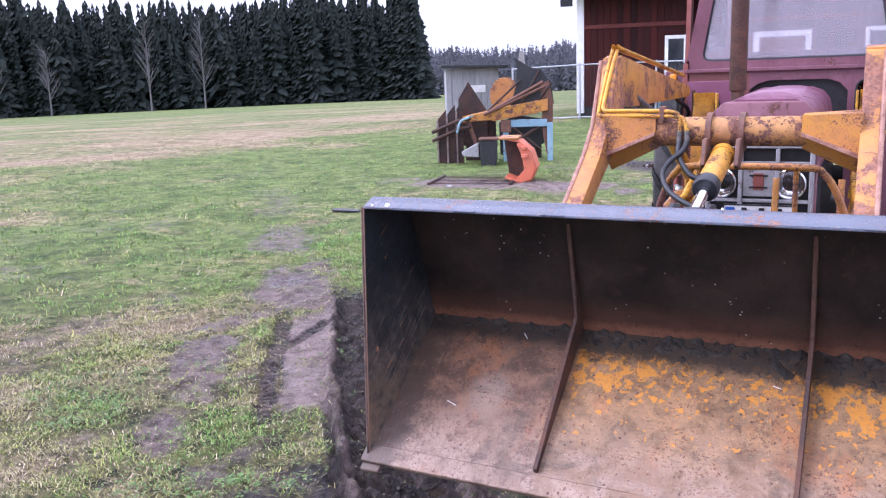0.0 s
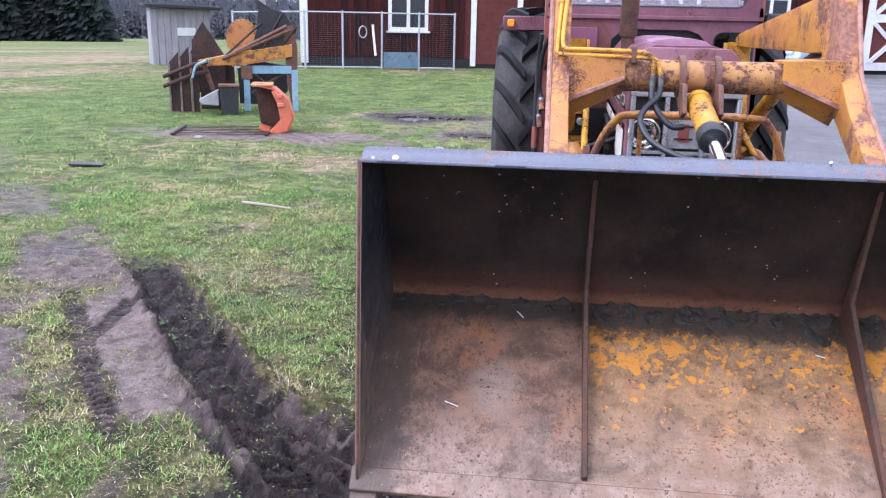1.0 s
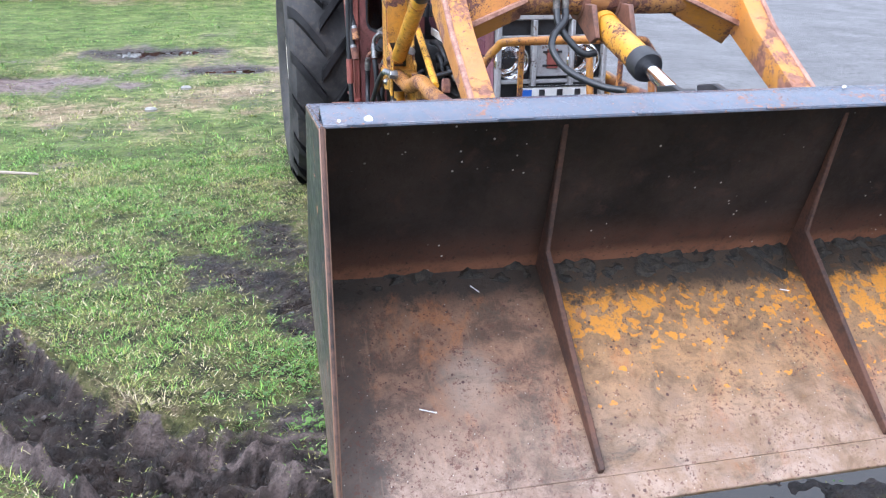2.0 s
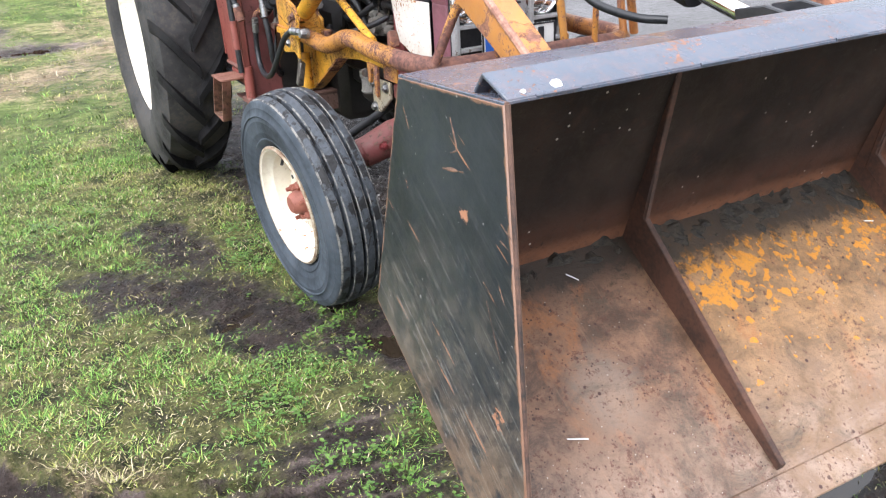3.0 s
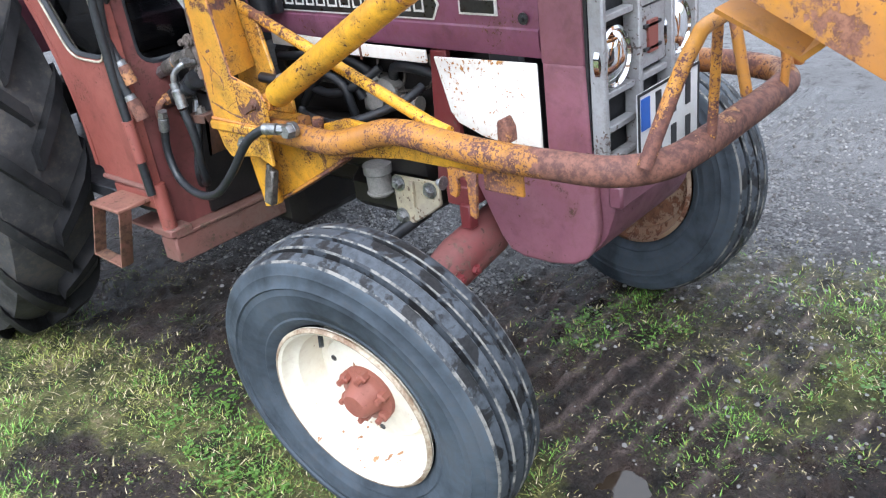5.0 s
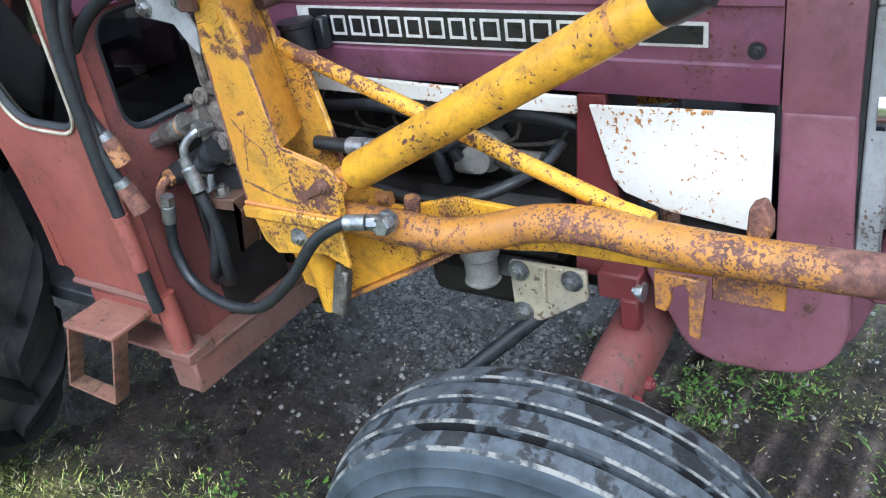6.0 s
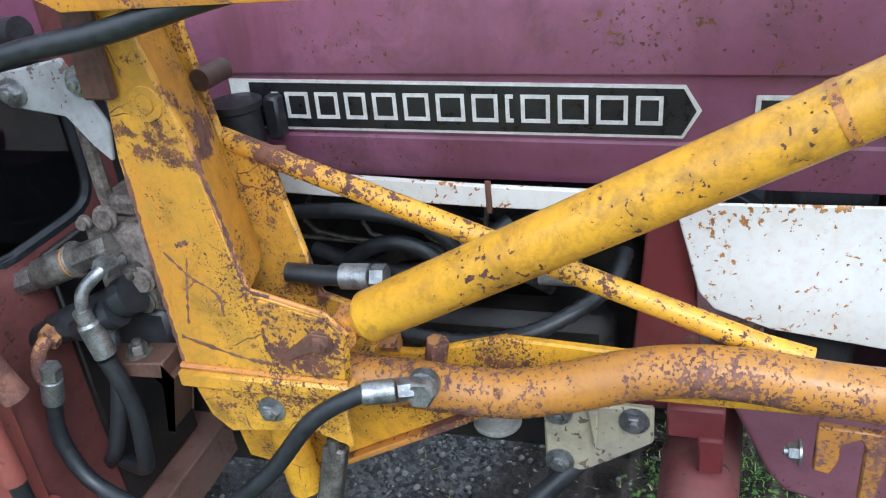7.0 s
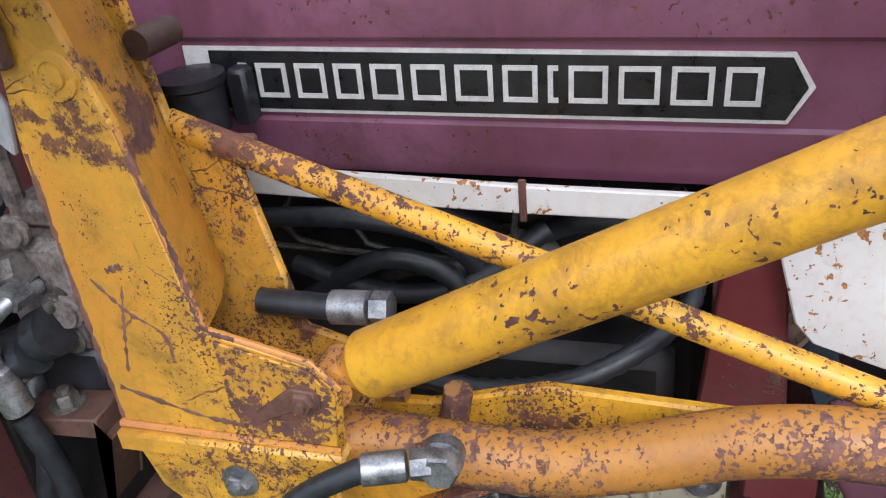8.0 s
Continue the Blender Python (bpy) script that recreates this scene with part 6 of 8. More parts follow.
    ybk, yfr, z0, z1 = 5.150, 4.572, 1.1375, 1.2085
    bd = part("badge", shape((prism, [(ybk + 0.03, z0), (ybk + 0.03, z1), (yfr, z1 - 0.004), (yfr - 0.020, (z0 + z1) / 2), (yfr, z0)], "x", HX0 - 0.0005, HX0 + 0.003)), BADGE_WHITE, tr, "long black badge with a white border")
    part("badge_field", shape((prism, [(ybk, z0 + 0.004), (ybk, z1 - 0.004), (yfr + 0.002, z1 - 0.008), (yfr - 0.014, (z0 + z1) / 2), (yfr + 0.002, z0 + 0.004)], "x", HX0 - 0.0015, HX0 - 0.0004)), BADGE_BLACK, bd)
    # thirteen plain blocks stand for the lettering
    wd = [0.010, 0.034, 0.033, 0.030, 0.033, 0.035, 0.038, 0.034, 0.010, 0.037, 0.038, 0.038, 0.032]
    gap = (5.118 - 4.597 - sum(wd)) / 12
    y = 5.118
    for w in wd:
        zc, hh = 1.173, 0.0185
        bm = bmesh.new()
        for q0, q1, u0, u1 in ((y, y - w, hh, hh - 0.005), (y, y - w, -hh + 0.005, -hh), (y, y - 0.005, hh - 0.005, -hh + 0.005), (y - w + 0.005, y - w, hh - 0.005, -hh + 0.005)):
            if w > 0.02 or q0 == y:
                box(bm, (HX0 - 0.0026, q1, zc + u1), (HX0 - 0.0014, q0, zc + u0))
        part("badge_block", bm, BADGE_WHITE, bd)
        y -= w + gap
    part("small_badge", shape((box, (HX0 - 0.0015, 4.385, 1.155), (HX0 + 0.002, 4.492, 1.193), 0)), BADGE_WHITE, tr, "small white badge")
    part("small_badge_field", shape((box, (HX0 - 0.003, 4.392, 1.160), (HX0 - 0.0014, 4.486, 1.188), 0)), BADGE_BLACK, tr)
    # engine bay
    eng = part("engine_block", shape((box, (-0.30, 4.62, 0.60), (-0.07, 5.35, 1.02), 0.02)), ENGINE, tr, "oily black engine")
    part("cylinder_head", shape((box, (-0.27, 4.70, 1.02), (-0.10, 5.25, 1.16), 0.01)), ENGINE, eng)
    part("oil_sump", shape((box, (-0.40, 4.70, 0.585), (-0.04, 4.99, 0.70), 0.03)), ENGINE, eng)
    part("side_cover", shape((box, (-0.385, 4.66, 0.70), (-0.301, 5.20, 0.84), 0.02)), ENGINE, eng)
    part("radiator", shape((box, (-0.39, 4.34, 0.72), (0.01, 4.44, 1.30), 0.01)), BLACK_METAL, tr)
    part("support_plate", shape((prism, [(4.64, 0.70), (4.53, 0.70), (4.56, 1.06), (4.61, 1.06)], "x", HX0 + 0.012, HX0 + 0.03, 0.003)), AXLE_RED, tr, "dark red support plate")
    part("fuel_pump", shape((lathe, [(0, 0), (0.035, 0), (0.045, 0.01), (0.045, 0.05), (0.03, 0.06), (0.03, 0.09), (0, 0.09)], axis_to((-0.30, 4.84, 0.915), (-1, -0.1, 0)), 18), (box, (-0.37, 4.845, 0.87), (-0.30, 4.90, 0.965), 0.008), (lathe, [(0, 0), (0.022, 0), (0.022, 0.06), (0, 0.06)], axis_to((-0.345, 4.77, 0.90), (0, -1, 0)), 12)), CAST, tr, "grey cast pump housing")
    for k, (y, z, r) in enumerate(((4.92, 0.90, 0.012), (5.0, 0.98, 0.016), (4.72, 0.97, 0.014))):
        part("engine_pipe", shape((tube, spline([(-0.30, y + 0.12, z - 0.03), (-0.36, y + 0.04, z + 0.03), (-0.36, y - 0.08, z + 0.02), (-0.31, y - 0.16, z - 0.05)], 5), r, 10)), HOSE if k else STEEL_OLD, eng)
    for j in range(7):
        y = 4.68 + j * 0.09
        part("injector_line", shape((tube, spline([(-0.30, y, 1.0), (-0.34, y - 0.02, 1.03), (-0.345, y - 0.01, 0.95), (-0.33, 4.85, 0.92)], 4), 0.004, 6)), STEEL_OLD, eng)
    part("red_pipe", shape((tube, [(-0.33, 5.02, 1.015), (-0.33, 4.90, 1.02)], 0.012, 10)), AXLE_RED, eng)
    part("fuel_filter", shape((lathe, [(0, 0.0), (0.030, 0.0), (0.038, 0.008), (0.038, 0.012), (0.034, 0.014), (0.034, 0.06), (0.04, 0.066), (0.04, 0.09), (0, 0.09)], Matrix.Translation((-0.415, 4.835, 0.655)), 22)), CAST, tr, "grey filter bowl")
    cb = part("axle_bracket", shape((prism, [(4.757, 0.732), (4.597, 0.735), (4.597, 0.672), (4.66, 0.628), (4.70, 0.603), (4.757, 0.600)], "x", -0.440, -0.425, 0.004), (prism, [(4.69, 0.73), (4.675, 0.73), (4.68, 0.655)], "x", -0.452, -0.440, 0.002)), BRACKET_PALE, tr, "pale cast axle bracket")
    for y, z in ((4.735, 0.715), (4.625, 0.712), (4.735, 0.622)):
        part("bolt", shape((hexbolt, (-0.440, y, z), (-1, 0, 0), 0.0155, 0.014)), STEEL, cb)
    part("red_block", shape((box, (-0.43, 4.50, 0.68), (-0.36, 4.58, 0.735), 0.004), (box, (-0.44, 4.50, 0.625), (-0.41, 4.535, 0.69), 0.004)), AXLE_RED, tr, "red axle carrier")
    part("tie_shaft", shape((tube, [(-0.40, 4.68, 0.63), (-0.56, 4.90, 0.45)], 0.017, 12)), BLACK_METAL, tr, "black steering shaft")
    # front axle
    for x0, x1 in ((-0.72, -0.22), (0.44, -0.18)):
        part("front_axle", shape((tube, [(x0, 4.55, 0.46), ((x0 + x1) / 2, 4.53, 0.560), (x1, 4.52, 0.60)], [0.045, 0.055, 0.06], 22)), AXLE_DIRT, tr, "red front axle beam")
        part("kingpin", shape((tube, [(x0, 4.55, 0.58), (x0, 4.55, 0.30)], 0.030, 14)), RUST_DARK, tr)
    part("axle_sleeve", shape((tube, [(-0.60, 4.540, 0.505), (-0.595, 4.540, 0.507), (-0.34, 4.528, 0.572)], [0.050, 0.056, 0.060], 24)), AXLE_DIRT, tr, "mud-stained red axle sleeve")
    for x in (-0.53, -0.47):
        part("bolt", shape((hexbolt, (x, 4.484, 0.535), (0, -1, 0), 0.014, 0.018)), AXLE_RED, tr)
    part("gearbox", shape((box, (-0.36, 5.3, 0.42), (0.0, 6.7, 0.95), 0.04)), ENGINE, tr, "oily gearbox housing")
    part("rear_axle", shape((tube, [(-0.85, 6.60, 0.775), (0.5, 6.60, 0.775)], 0.08, 16)), ENGINE, tr)
    nod = Matrix.Translation((0, 5.0, 1.17)) @ Matrix.Rotation(radians(1.1), 4, "X") @ Matrix.Translation((0, -5.0, -1.166))
    for ob in tr.children:
        if ob.name.split(".")[0] in ("bonnet", "bonnet_screw", "badge", "small_badge", "small_badge_field"):
            ob.data.transform(nod)
            for q in ob.children:
                q.data.transform(nod)
    part("exhaust_pipe", shape((tube, [(-0.372, 4.78, 1.30), (-0.372, 4.78, 1.44)], 0.030, 20), (tube, [(-0.372, 4.78, 1.425), (-0.372, 4.78, 1.432), (-0.372, 4.78, 2.75)], [0.038, 0.041, 0.041], 24)), RUST_DARK, tr, "rust-brown exhaust pipe")
    return tr


def build_cab(tr):
    # front wall with its low side lights and the opening over the bonnet
    wall = [(-0.755, 0.62), (-0.755, 1.55), (0.395, 1.55), (0.395, 0.62)]
    left = rounded([(-0.695, 1.045), (-0.695, 1.275), (-0.455, 1.275), (-0.455, 1.045)], 0.06)
    bm = bmesh.new()
    sheet_with_hole(bm, [(-0.755, 0.55), (-0.755, 1.515), (-0.40, 1.515), (-0.40, 0.55)], left, "y", 5.415, 5.440)
    cf = part("cab_front", bm, CAB_MAROON, tr, "maroon cab front wall")
    window(cf, left, "y", 5.425)
    right = rounded([(0.135, 1.18), (0.135, 1.45), (0.345, 1.45), (0.345, 1.18)], 0.06)
    bm = bmesh.new()
    sheet_with_hole(bm, [(0.10, 0.55), (0.10, 1.515), (0.385, 1.515), (0.385, 0.55)], right, "y", 5.415, 5.440)
    cr = part("cab_front", bm, MAROON_DULL, tr, "maroon cab front wall")
    window(cr, right, "y", 5.425)
    part("scuttle", shape((prism, [(-0.40, 1.515), (-0.40, 1.40), (-0.36, 1.435), (-0.30, 1.455), (0.0, 1.455), (0.06, 1.435), (0.10, 1.39), (0.10, 1.515)], "y", 5.415, 5.440, 0.0)), MAROON_DULL, tr, "maroon scuttle panel")
    # added black box stands for the darkness inside the opening over the bonnet
    part("dash_shadow_box", shape((box, (-0.398, 5.465, 1.0), (0.098, 5.49, 1.50), 0)), BLACK_METAL, tr, "black box standing for the dark opening over the bonnet")
    part("front_plate", shape((box, (-0.735, 5.396, 1.285), (-0.475, 5.412, 1.46), 0.004)), MAROON, tr, "purple-maroon cover plate")
    part("plate_hole", shape((box, (-0.637, 5.392, 1.290), (-0.552, 5.397, 1.350), 0)), BLACK_METAL, tr)
    # windscreen frame, screen, pillars, roof
    out = rounded([(-0.755, 1.517), (-0.60, 2.35), (0.23, 2.35), (0.385, 1.517)], 0.02, 3)
    hole = rounded([(-0.665, 1.568), (-0.545, 2.27), (0.175, 2.27), (0.295, 1.568)], 0.06)
    bm = bmesh.new()
    sheet_with_hole(bm, out, hole, "y", 5.415, 5.445)
    ws = part("windscreen_frame", bm, MAROON_DULL, tr, "maroon windscreen frame")
    window(ws, hole, "y", 5.43, "window", FILMED_GLASS)
    part("scuttle_ledge", shape((box, (-0.75, 5.395, 1.505), (0.38, 5.414, 1.527), 0.004)), MAROON_DULL, tr)
    part("cab_roof", shape((box, (-0.66, 5.36, 2.35), (0.29, 6.95, 2.45), 0.03, None, 2)), MAROON_DULL, tr, "maroon cab roof")
    # sides: a panel below, pillars and glass above
    for x, s in ((-0.755, 1), (0.385, -1)):
        panel = [(5.415, 0.690), (5.690, 0.695), (5.775, 1.12), (5.90, 1.45), (6.15, 1.58), (6.95, 1.58), (6.90, 2.36), (5.47, 2.36), (5.415, 1.575)]
        glass = rounded([(5.478, 1.072), (5.672, 1.080), (5.80, 1.30), (5.92, 1.62), (6.75, 1.66), (6.72, 2.26), (5.53, 2.26), (5.478, 1.60)], 0.055)
        bm = bmesh.new()
        sheet_with_hole(bm, panel, glass, "x", x, x + s * 0.025)
        sd = part("cab_side", bm, CAB_RED, tr, "chalky red cab side")
        window(sd, glass, "x", x + s * 0.010)
        part("sill_lip", shape((tube, [(x - s * 0.004, 5.42, 0.700), (x - s * 0.004, 5.69, 0.705)], 0.008, 8)), FOOT_RED, sd)
        part("sill_box", shape((box, (min(x, x + s * 0.05), 5.43, 0.63), (max(x, x + s * 0.05), 5.66, 0.688), 0.006)), CAB_RED, sd)
        # inner mudguard
        arc = [(6.60 - 0.86 * math.cos(a), 0.775 + 0.86 * math.sin(a)) for a in np.linspace(-0.05, 1.35, 12)]
        part("mudguard", shape((prism, [(5.69, 0.72)] + [tuple(p) for p in arc] + [(6.9, 1.60), (6.15, 1.60), (5.90, 1.47), (5.78, 1.14)], "x", x + s * 0.004, x + s * 0.022, 0.002), (plate, [tuple(p) for p in arc], "x", x, x + s * 0.03, 0.02)), CAB_RED, tr, "pitted red mudguard")
    part("rear_wall", shape((box, (-0.74, 6.92, 0.9), (0.37, 6.95, 1.62), 0.004)), MAROON_DULL, tr)
    part("cab_floor", shape((box, (-0.73, 5.44, 0.60), (0.36, 6.9, 0.64), 0.004)), BLACK_METAL, tr)
    part("seat", shape((box, (-0.40, 6.05, 0.95), (0.03, 6.45, 1.08), 0.04, None, 2), (box, (-0.40, 6.42, 1.05), (0.03, 6.54, 1.50), 0.04, None, 2)), BLACK_METAL, tr, "black driver's seat")
    part("steering_wheel", shape((tube, [(-0.185 + 0.2 * math.cos(a), 5.78 + 0.17 * math.sin(a), 1.42 + 0.10 * math.sin(a)) for a in np.linspace(0, 2 * math.pi, 25)], 0.012, 8), (tube, [(-0.185, 5.78, 1.42), (-0.185, 5.55, 1.1)], 0.02, 8)), BLACK_METAL, tr)
    # corner post, foot rail, step
    part("corner_post", shape((tube, [(-0.752, 5.400, 0.72), (-0.752, 5.395, 0.58)], 0.022, 14), (prism, [(-0.762, 5.405), (-0.735, 5.405), (-0.735, 5.416), (-0.752, 5.416), (-0.752, 5.44), (-0.762, 5.44)], "z", 0.70, 1.56, 0.002)), CAB_RED, tr, "red corner post")
    part("foot_rail", shape((box, (-0.765, 5.365, 0.475), (-0.25, 5.445, 0.555), 0.006), (box, (-0.76, 5.36, 0.555), (-0.25, 5.62, 0.565), 0.002)), FOOT_RED, tr, "dusty red foot rail")
    part("rail_flange", shape((box, (-0.775, 5.36, 0.56), (-0.70, 5.46, 0.585), 0.004)), FOOT_RED, tr)
    bm = bmesh.new()
    plate(bm, [(5.615, 0.662), (5.716, 0.472), (5.565, 0.462), (5.475, 0.655)], "x", -0.855, -0.815, 0.006, 0.001)
    st = part("step", bm, STEP_RUST, tr, "bent flat-bar step, rust showing through")
    part("step_plate", shape((box, (-0.862, 5.462, 0.655), (-0.745, 5.625, 0.667), 0.003)), STEP_RUST, st)
    # indicator arm
    ind = part("indicator_arm", shape((box, (-1.02, 6.12, 1.425), (-0.755, 6.19, 1.515), 0.008)), MAROON_DULL, tr, "maroon indicator arm")
    part("indicator_lens", shape((box, (-0.990, 6.105, 1.448), (-0.945, 6.12, 1.494), 0.006)), AMBER, ind, "amber indicator lens")
    part("wing_mirror", shape((box, (0.40, 5.43, 1.46), (0.50, 5.47, 1.55), 0.01)), BLACK_METAL, tr)


def hose_with_ends(tr, name, pts, r, label, ends=(True, True), mat=None):
    line = spline(pts, 7)
    h = part(name, shape((tube, line, r, 14)), mat or HOSE, tr, label)
    for on, p, q in ((ends[0], line[0], line[2]), (ends[1], line[-1], line[-3])):
        if on:
            d = (q - p).normalized()
            part("ferrule", shape((tube, [p - d * 0.022, p - d * 0.020, p + d * 0.018, p + d * 0.020], [r * 1.0, r * 1.28, r * 1.28, r * 1.0], 14), (lathe, [(0, -0.018), (r * 1.25, -0.018), (r * 1.25, 0.0), (0, 0.0)], axis_to(p - d * 0.024, d), 6)), STEEL, h, "crimped zinc ferrule")
    return h


VALVE_DUST = plain("dusty_valve_casting", (0.045, 0.035, 0.030), (0.19, 0.155, 0.135), 0.75, 0.0, 26, 0.0015)


def build_hydraulics(tr):
    # added black plate stands in for the shade between cab wall and post
    part("bulkhead_plate", shape((box, (-0.600, 5.400, 0.57), (-0.402, 5.413, 1.035), 0.003)), ENGINE, tr, "black plate standing for the dark gap beside the cab wall")
    vb = part("valve_block", shape((box, (-0.62, 5.215, 0.965), (-0.50, 5.31, 1.095), 0.01), (box, (-0.60, 5.22, 1.095), (-0.53, 5.29, 1.125), 0.008), (tube, [(-0.56, 5.25, 1.12), (-0.56, 5.25, 1.25)], 0.010, 8), (tube, [(-0.59, 5.28, 1.12), (-0.59, 5.28, 1.25)], 0.010, 8)), VALVE_DUST, tr, "dusty brown control valve block")
    part("valve_block_lower", shape((box, (-0.61, 5.225, 0.89), (-0.51, 5.32, 0.965), 0.01)), BLACK_METAL, tr)
    p, d = Vector((-0.630, 5.258, 1.074)), Vector((-0.05, 1, -0.385)).normalized()
    for at, l, r, seg, mat, what in ((0.0, 0.062, 0.0185, 6, STEEL_OLD, ""), (0.062, 0.005, 0.0255, 20, STEEL_OLD, ""), (0.067, 0.006, 0.0235, 20, YELLOW_WORN, "worn yellow ring"), (0.073, 0.060, 0.0215, 20, STEEL_OLD, ""), (0.133, 0.046, 0.0175, 6, STEEL, "bright hexagon"), (0.179, 0.026, 0.0130, 12, RUST_MID, "rusty tip"), (0.205, 0.024, 0.0085, 10, RUST_MID, "")):
        part("coupling", shape((lathe, [(0, 0), (r * 0.93, 0), (r, 0.003), (r, l - 0.003), (r * 0.93, l), (0, l)], axis_to(p + d * at, d), seg)), mat, vb, what or "dull quick coupling")
    part("dust_cap", shape((lathe, [(0, 0), (0.026, 0), (0.026, 0.02), (0.022, 0.024), (0.021, 0.10), (0.023, 0.105), (0.023, 0.150), (0.020, 0.155), (0.018, 0.19), (0.006, 0.245), (0, 0.247)], axis_to((-0.640, 5.240, 1.010), (-0.04, 1, -0.47)), 22)), HOSE, vb, "long black rubber dust cap")
    part("dust_cap", shape((lathe, [(0, 0), (0.022, 0), (0.022, 0.016), (0.0185, 0.02), (0.0175, 0.075), (0.014, 0.08), (0, 0.08)], axis_to((-0.652, 5.262, 0.990), (-0.06, 1, -0.48)), 20)), HOSE, vb, "short black rubber sleeve")
    part("cap_ring", shape((lathe, [(0.0185, 0.0), (0.0235, 0.0), (0.0235, 0.006), (0.0185, 0.006)], axis_to((-0.654, 5.285, 0.979), (-0.06, 1, -0.48)), 20)), STEEL_OLD, vb)
    for y0, z0, r in ((5.262, 1.108, 0.017), (5.235, 1.020, 0.019), (5.296, 1.100, 0.010)):
        part("plug", shape((lathe, [(0, 0), (r, 0), (r, 0.005), (r * 0.8, 0.007), (r * 0.8, 0.011), (0, 0.011)], axis_to((-0.620, y0, z0), (-1, 0, 0)), 16)), VALVE_DUST, vb)
    for z in (1.03, 0.985):
        part("bolt", shape((hexbolt, (-0.62, 5.245, z), (-1, 0, 0), 0.012, 0.010)), STEEL_OLD, vb)
    # bent steel elbow and its hose
    part("elbow", shape((tube, spline([(-0.625, 5.255, 1.050), (-0.655, 5.262, 1.052), (-0.675, 5.285, 1.030), (-0.68, 5.292, 1.00)], 5), 0.0085, 12), (lathe, [(0, 0), (0.014, 0), (0.014, 0.022), (0, 0.022)], axis_to((-0.66, 5.262, 1.054), (1, -0.1, 0)), 6), (lathe, [(0, 0), (0.012, 0), (0.012, 0.018), (0.0155, 0.022), (0.0155, 0.07), (0, 0.07)], axis_to((-0.68, 5.293, 1.005), (0.05, -0.16, -1)), 14)), STEEL, vb, "bright bent elbow fitting")
    hose_with_ends(tr, "elbow_hose", [(-0.678, 5.282, 0.93), (-0.672, 5.27, 0.85), (-0.665, 5.285, 0.76), (-0.64, 5.32, 0.70), (-0.60, 5.40, 0.67)], 0.0120, "black hydraulic hose", (False, False))
    hose_with_ends(tr, "valve_hose", [(-0.60, 5.335, 0.91), (-0.62, 5.335, 0.83), (-0.63, 5.365, 0.73), (-0.60, 5.42, 0.66)], 0.0120, "dusty hydraulic hose", (True, False), HOSE_GREY)
    part("elbow", shape((tube, spline([(-0.64, 5.365, 0.955), (-0.685, 5.372, 0.945), (-0.70, 5.375, 0.918), (-0.70, 5.372, 0.90)], 5), 0.010, 12), (lathe, [(0, 0), (0.016, 0), (0.016, 0.022), (0, 0.022)], axis_to((-0.655, 5.368, 0.952), (-1, 0.1, -0.2)), 6)), RUST_TUBE, vb, "rusty elbow fitting")
    hose_with_ends(tr, "loop_hose", [(-0.70, 5.366, 0.885), (-0.70, 5.385, 0.80), (-0.705, 5.35, 0.725), (-0.715, 5.25, 0.700), (-0.72, 5.15, 0.722), (-0.715, 5.06, 0.795), (-0.70, 4.99, 0.880), (-0.688, 4.93, 0.917), (-0.68, 4.904, 0.920)], 0.0115, "black hydraulic hose hanging in a loop")
    # big hose that sweeps across the post, and its mates
    hose_with_ends(tr, "sweep_hose", [(-0.70, 4.80, 1.42), (-0.715, 4.97, 1.395), (-0.725, 5.10, 1.365), (-0.725, 5.22, 1.345), (-0.72, 5.33, 1.31), (-0.73, 5.395, 1.265), (-0.757, 5.425, 1.195), (-0.765, 5.412, 1.115), (-0.757, 5.392, 1.060)], 0.0125, "thick black hydraulic hose", (False, True))
    hose_with_ends(tr, "cab_hose", [(-0.735, 5.32, 1.40), (-0.765, 5.375, 1.30), (-0.775, 5.405, 1.15), (-0.772, 5.392, 1.02), (-0.765, 5.378, 0.970)], 0.0120, "black hydraulic hose", (False, True))
    hose_with_ends(tr, "long_hose", [(-0.77, 5.35, 1.42), (-0.785, 5.395, 1.25), (-0.787, 5.400, 1.0), (-0.785, 5.392, 0.85), (-0.782, 5.39, 0.70)], 0.0125, "black hydraulic hose", (False, False))
    part("sleeve", shape((tube, [(-0.786, 5.396, 0.92), (-0.785, 5.391, 0.80)], 0.017, 12)), CAB_RED, tr)
    for p, q in (((-0.757, 5.392, 1.065), (-0.752, 5.376, 1.015)), ((-0.765, 5.378, 0.975), (-0.758, 5.362, 0.920))):
        part("hose_end", shape((tube, [p, q], 0.018, 12)), RUST_TUBE, tr, "rusty hose end")
    hose_with_ends(tr, "inner_hose", [(-0.56, 5.06, 1.005), (-0.56, 5.0, 1.003), (-0.56, 4.965, 1.004)], 0.0135, "black hose with crimped fitting", (False, True))
    bm = bmesh.new()
    pts = spline([(-0.50, 5.0, 0.905), (-0.52, 4.955, 0.900), (-0.53, 4.84, 0.893), (-0.52, 4.74, 0.915), (-0.46, 4.66, 0.945), (-0.40, 4.64, 0.97)], 12)
    tube(bm, pts, [0.0105 + 0.0016 * (i % 2) for i in range(len(pts))], 12)
    part("corrugated_conduit", bm, HOSE, tr, "black corrugated conduit")
    part("conduit_fitting", shape((lathe, [(0, 0), (0.014, 0), (0.014, 0.03), (0, 0.03)], axis_to((-0.545, 4.955, 0.895), (0, -1, 0.05)), 6)), RUST_TUBE, tr)
    part("breather", shape((lathe, [(0, 0), (0.015, 0), (0.015, 0.05), (0, 0.05)], axis_to((-0.56, 4.875, 0.865), (0, -0.2, 1)), 12)), RUST_TUBE, tr)
